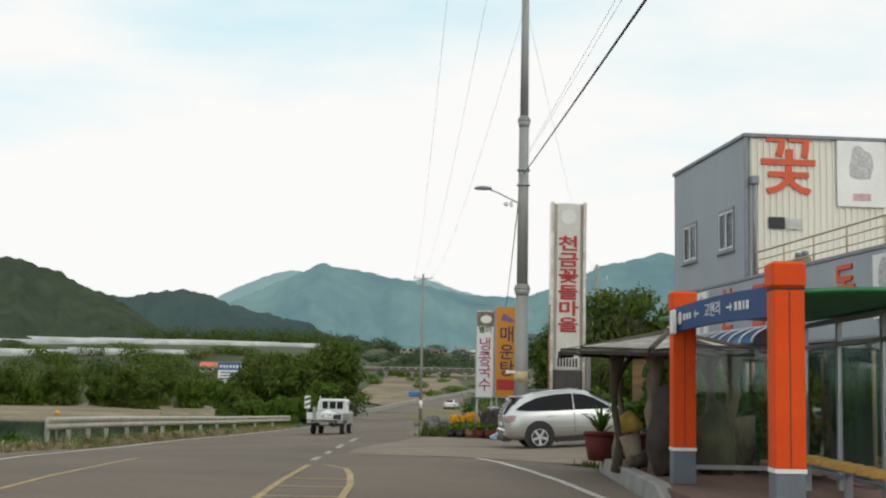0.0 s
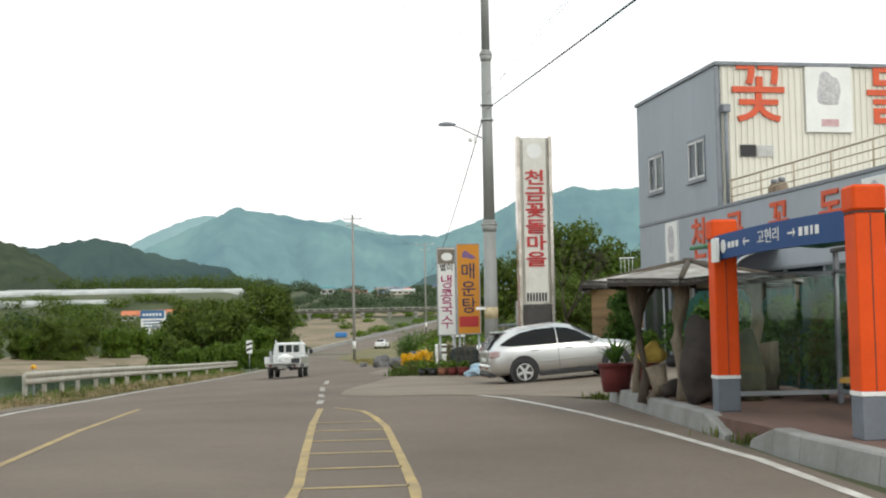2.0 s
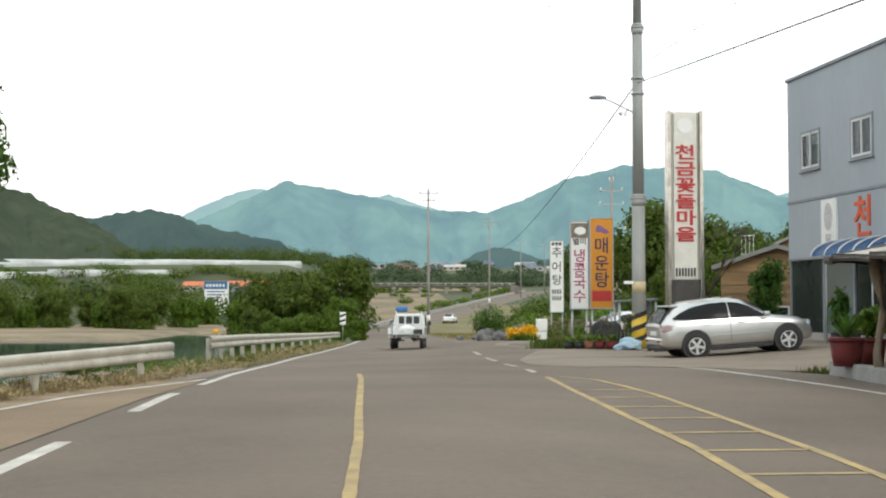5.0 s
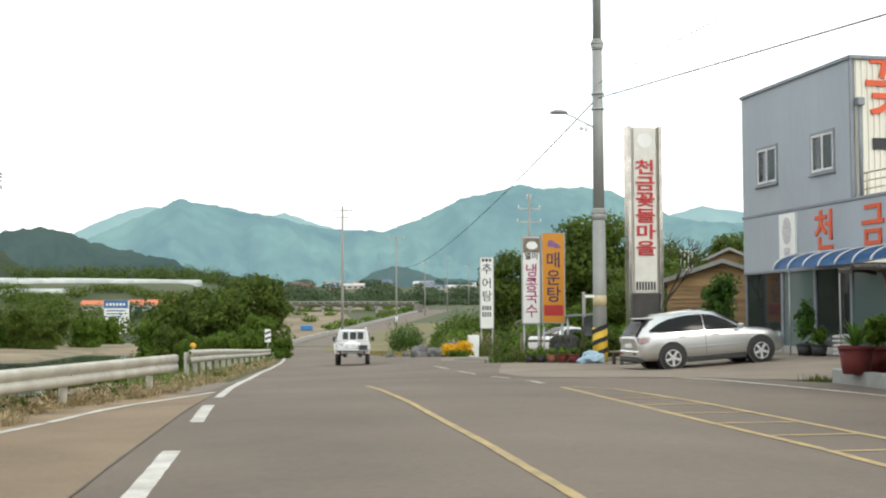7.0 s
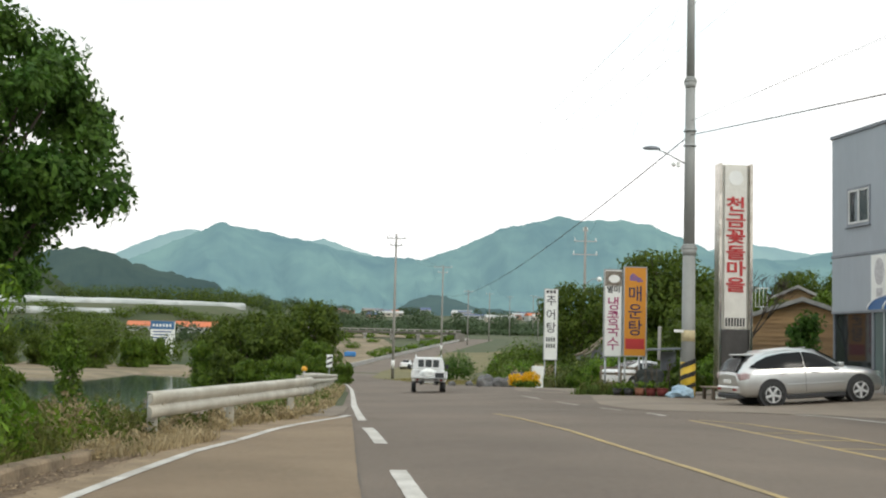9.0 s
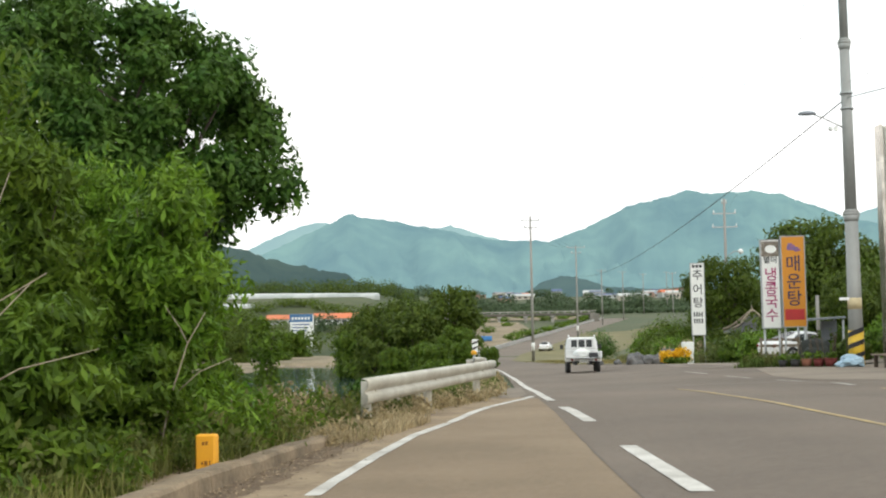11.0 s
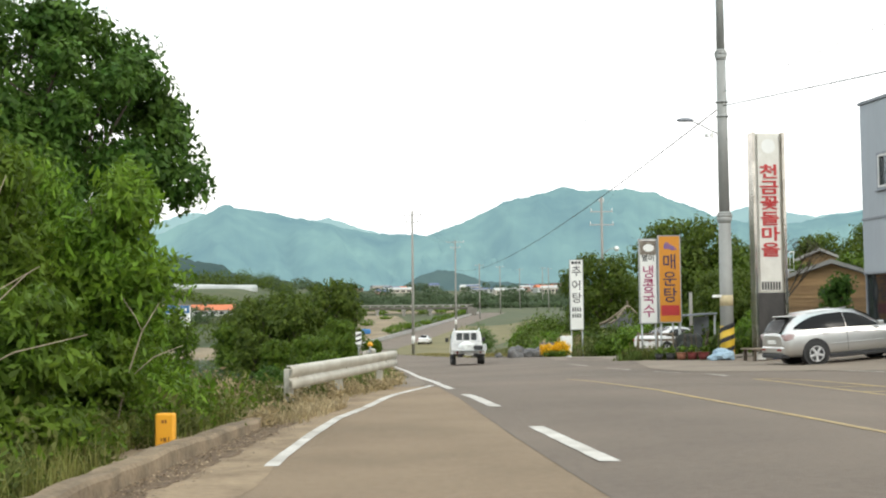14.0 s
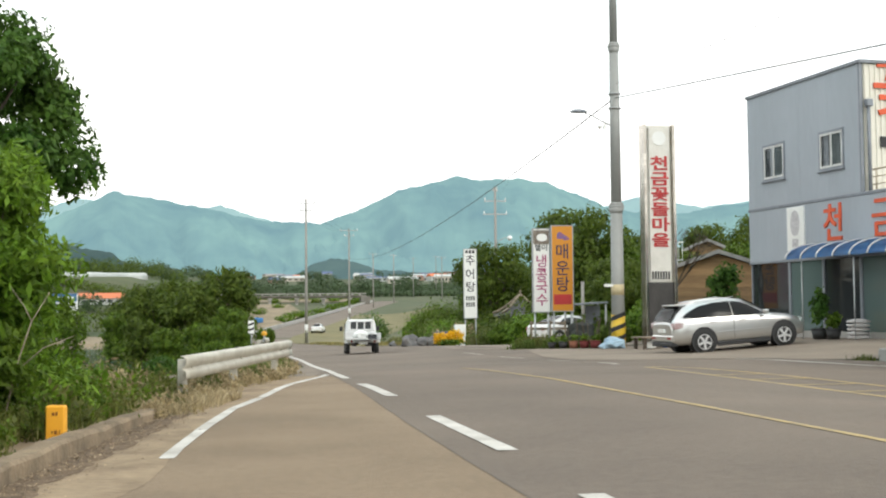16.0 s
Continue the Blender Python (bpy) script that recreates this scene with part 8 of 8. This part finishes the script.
bm = bmesh.new()
box(bm, 30.2, -3, 1, 33, 3, 5.9)
part("abutment", bm, M_aged, br)
for name, pts, lab in (("dry_field", [(-16, 290), (5, 252), (12, 300), (8, 380), (-12, 400)], "bare sandy river flat below the bridge"), ("dry_field", [(-14, 412), (28, 405), (40, 455), (-14, 458)], "bare sandy river flat below the bridge")):
    bm = bmesh.new()
    cx, cy = sum(p[0] for p in pts) / len(pts), sum(p[1] for p in pts) / len(pts)
    N = 10
    grid = []
    for i in range(len(pts)):
        a, b = pts[i], pts[(i + 1) % len(pts)]
        grid += [(a[0] + (b[0] - a[0]) * k / 4, a[1] + (b[1] - a[1]) * k / 4) for k in range(4)]
    rings = [[bm.verts.new((cx + (x - cx) * f, cy + (y - cy) * f, land(cx + (x - cx) * f, cy + (y - cy) * f) + 0.25)) for x, y in grid] for f in (1.0, 0.66, 0.33)]
    mid_v = bm.verts.new((cx, cy, land(cx, cy) + 0.25))
    for a, b in zip(rings, rings[1:]):
        for i in range(len(grid)):
            j = (i + 1) % len(grid)
            bm.faces.new((a[i], a[j], b[j], b[i]))
    for i in range(len(grid)):
        bm.faces.new((rings[-1][i], rings[-1][(i + 1) % len(grid)], mid_v))
    bmesh.ops.recalc_face_normals(bm, faces=bm.faces)
    tagged(part(name, bm, M_sand, None, lab), kind="structure")
bm = bmesh.new()
box(bm, -1.4, -0.8, 0, 1.4, 0.8, 1.2, 0.2)
bl = solid("tarp_heap", bm, mat("bright_blue", (0.04, 0.20, 0.50), scale=1, rough=0.5), "heap covered with a bright blue tarpaulin", "heap")
bl.location = (-1.2, 300, land(-1.2, 300) + 0.2)

# vinyl greenhouses on the far bank
M_vinyl = mat("vinyl_film", (0.54, 0.55, 0.53), (0.30, 0.32, 0.30), scale=0.16, rough=0.4)


def greenhouse(x, y, L, yaw):
    t = thing("greenhouse", "long white vinyl-covered greenhouse", "greenhouse", pose(x, y, land(x, y) - 0.3, 0, 0, yaw), "greenhouses")
    bm = bmesh.new()
    n = 10
    rows = [[bm.verts.new((sx, -3.4 * math.cos(math.pi * k / n), 0.4 + 1.25 * math.sin(math.pi * k / n))) for k in range(n + 1)] for sx in np.linspace(-L / 2, L / 2, 12)]
    for a, b in zip(rows, rows[1:]):
        for k in range(n):
            bm.faces.new((a[k], a[k + 1], b[k + 1], b[k])).smooth = True
    bm.faces.new(rows[0])
    bm.faces.new(rows[-1][::-1])
    box(bm, -L / 2, -3.4, -0.6, L / 2, 3.4, 0.4)
    bmesh.ops.recalc_face_normals(bm, faces=bm.faces)
    part("cover", bm, M_vinyl, t)
    return t


g0 = greenhouse(-125, 372, 34, 20)
for x, y, dz, yaw in ((-92, 381, 0, 19), (-66, 392, 0, 20), (-46, 402, -0.4, 21), (-112, 388, 1.0, 18), (-84, 397, 0.9, 19), (-60, 408, 0.5, 22), (-100, 352, -0.6, 10), (-78, 356, -0.8, 11)):
    copy_thing(g0, pose(x - 7, y, land(x - 7, y) - 0.3 + dz * 0.3, 0, 0, yaw))


def shed(x, y, w, d, h, roof_h, wallm, roofm, label, yaw=0, name="farm_building", windows=0):
    t = thing(name, label, "building", pose(x, y, land(x, y) - 0.3, 0, 0, yaw))
    bm = bmesh.new()
    box(bm, -w / 2, 0, 0, w / 2, d, h)
    part("wall", bm, wallm, t)
    bm = bmesh.new()
    prism(bm, [(-w / 2 - 0.3, -0.4, h), (-w / 2 - 0.3, d / 2, h + roof_h), (-w / 2 - 0.3, d + 0.4, h)], (w + 0.6, 0, 0))
    part("roof", bm, roofm, t)
    for k in range(windows):
        bm = bmesh.new()
        xx = -w / 2 + (k + 0.5) * w / windows
        box(bm, xx - w / windows * 0.28, -0.06, h * 0.4, xx + w / windows * 0.28, 0.02, h * 0.75)
        part("window", bm, M_glassdark, t)
    return t


M_orroof = mat("orange_roof", (0.62, 0.16, 0.05), (0.5, 0.14, 0.05), scale=0.3, rough=0.6)
shed(-43, 330, 15, 8, 1.8, 1.5, M_vinyl, M_orroof, "long farm building with an orange roof", 3, windows=7)
shed(-55, 331, 9, 8, 1.6, 1.3, M_vinyl, M_orroof, "farm building with an orange roof", 3, windows=5)
mat("blue_roof", (0.10, 0.14, 0.26), scale=0.5, rough=0.6)


def sign_hall(x, y, top):
    """A white block whose front carries a blue band and lines of writing."""
    g = land(x, y) - 0.3
    t = thing("farm_building", "white block building with a blue sign band across its front", "building", pose(x, y, g, 0, 0, 4))
    h = top - g
    bm = bmesh.new()
    box(bm, -2.6, 0, 0, 2.6, 5, h)
    part("wall", bm, M_signwhite, t)
    bm = bmesh.new()
    box(bm, -2.7, -0.14, h - 1.75, 2.7, -0.02, h + 0.05, 0.02)
    band = part("sign_band", bm, mat("sky_blue_sign", (0.05, 0.16, 0.34), scale=1, rough=0.5), t, "blue sign band")
    for k in range(6):
        bm = bmesh.new()
        box(bm, -2.2 + k * 0.76, -0.17, h - 1.2, -1.72 + k * 0.76, -0.14, h - 0.6)
        part("text_bar", bm, M_signwhite, band)
    for k in range(3):
        bm = bmesh.new()
        box(bm, -2.1, -0.05, h - 2.5 - k * 0.7, 2.1 - 0.4 * k, -0.01, h - 2.25 - k * 0.7)
        part("text_bar", bm, M_blue, t)
    bm = bmesh.new()
    box(bm, -2.75, -0.2, h + 0.05, 2.75, 5.2, h + 0.2)
    part("roof", bm, M_trimgrey, t)


sign_hall(-44.8, 295, 5.9)
rs = random.Random(23)
cols = [mat("grey_render", (0.46, 0.45, 0.43), (0.36, 0.35, 0.33), scale=0.4), M_vinyl, mat("cream_wall", (0.55, 0.50, 0.42), scale=0.5), mat("pale_brick", (0.42, 0.26, 0.20), scale=0.5)]
roofs = [MATS["blue_roof"], M_orroof, M_trimgrey, M_brownroof, mat("teal_roof", (0.10, 0.30, 0.32), scale=0.4), M_vinyl]
for k in range(60):
    a = rs.uniform(-7.5, 11)
    r = rs.uniform(800, 1500)
    x, y = 5 + r * math.sin(radians(a)), r * math.cos(radians(a))
    shed(x, y, rs.uniform(7, 18), rs.uniform(7, 10), rs.uniform(2.5, 5), rs.uniform(0.8, 2.2), cols[rs.randrange(4)], roofs[rs.randrange(6)], "distant village building in the valley", rs.uniform(-20, 20), "village_house", rs.choice((2, 3, 4)))
for x, y, w_, h_ in ((86, 760, 26, 5), (116, 800, 16, 6), (20, 900, 30, 4)):
    shed(x, y, w_ * 0.7, 12, h_ * 0.75, 1.6, cols[2], M_vinyl, "large pale shed in the valley", rs.uniform(-8, 8), "warehouse", 5)

# far tree belts, hedges and orchard rows
def belt(name, spots, per, size, material, seed, label):
    blobs = [((x, y, land(x, y) + h * 0.45), (r, r, h * 0.55)) for x, y, r, h in spots]
    ob = new(name, leaf_mesh(name, blobs, per * len(spots), size, material, seed, elong=1.2, fill=0.55, spread=0.25))
    return tagged(ob, label, kind="stuff")


rs = random.Random(29)
sp = []
for k in range(240):
    a = rs.uniform(-22, 20)
    r = rs.choice((340, 420, 520, 560, 700, 880, 1050)) + rs.uniform(-25, 25)
    x, y = 5 + r * math.sin(radians(a)), r * math.cos(radians(a))
    if x > left_edge(y) - 6 and x < left_edge(y) + 24 and y < 520 or x > left_edge(y) - 52 and x < left_edge(y) + 10 and y < 485:
        continue
    if -135 < x < -20 and 350 < y < 450 or -60 < x < -44 and y < 350:
        continue
    sp.append((x, y, rs.uniform(3, 8) * (r / 500) ** 0.5, rs.uniform(4, 8)))
# extra blue in this leaf colour paints in the haze over the far belts
L_haze = leafmat("leaf_hazy", (0.050, 0.085, 0.042), (0.095, 0.130, 0.060), 0.25)
belt("far_trees", sp, 420, 0.75, L_haze, 601, "distant belts of trees across the valley")
sp = [(x, 305 + 12 * math.sin(x * 0.07), 4.0, rs.uniform(4.5, 7)) for x in np.arange(-190, -52, 4)] + [(x, 280 + 9 * math.sin(x * 0.09), 3.5, rs.uniform(4.5, 6.5)) for x in np.arange(-150, -20, 5) if not -60 < x < -33] + [(x, 281 + 3 * math.sin(x), 2.4, 6.0) for x in np.arange(-55, -34, 3.2)] + [(x, 316 + 8 * math.sin(x * 0.11), 4.5, rs.uniform(4, 6)) for x in np.arange(-30, -22, 4)] + [(x, 330 + (x + 90) * 0.25 + 9 * math.sin(x * 0.3), 5, rs.uniform(2.5, 4.5)) for x in np.arange(-150, -62, 5)] + [(x, 350 + 8 * math.sin(x * 0.2), 5, rs.uniform(2.0, 3.5)) for x in np.arange(-130, -30, 6)] + [(x, 455 + 6 * math.sin(x), 5, 7) for x in np.arange(-150, -30, 7)]
belt("far_trees", sp, 520, 0.42, L_far, 602, "tree belt along the far river bank")
sp = [(x, y, 6.5, 2.4) for y in (505, 540, 590, 650) for x in np.arange(-60, 140, 8)]
belt("orchard_rows", sp, 240, 0.9, L_haze, 603, "rows of low orchard trees on the plain")
sp = [(x, y, 2.4, rs.uniform(1.2, 2.2)) for x, y in [(rs.uniform(-20, 10), rs.uniform(280, 400)) for _ in range(12)] + [(rs.uniform(-16, 34), rs.uniform(405, 462)) for _ in range(34)] + [(left_edge(y) - 3.5, y) for y in np.arange(250, 400, 26)]]
belt("river_scrub", sp, 200, 0.4, L_mid, 604, "low scrub on the sandy river flat")
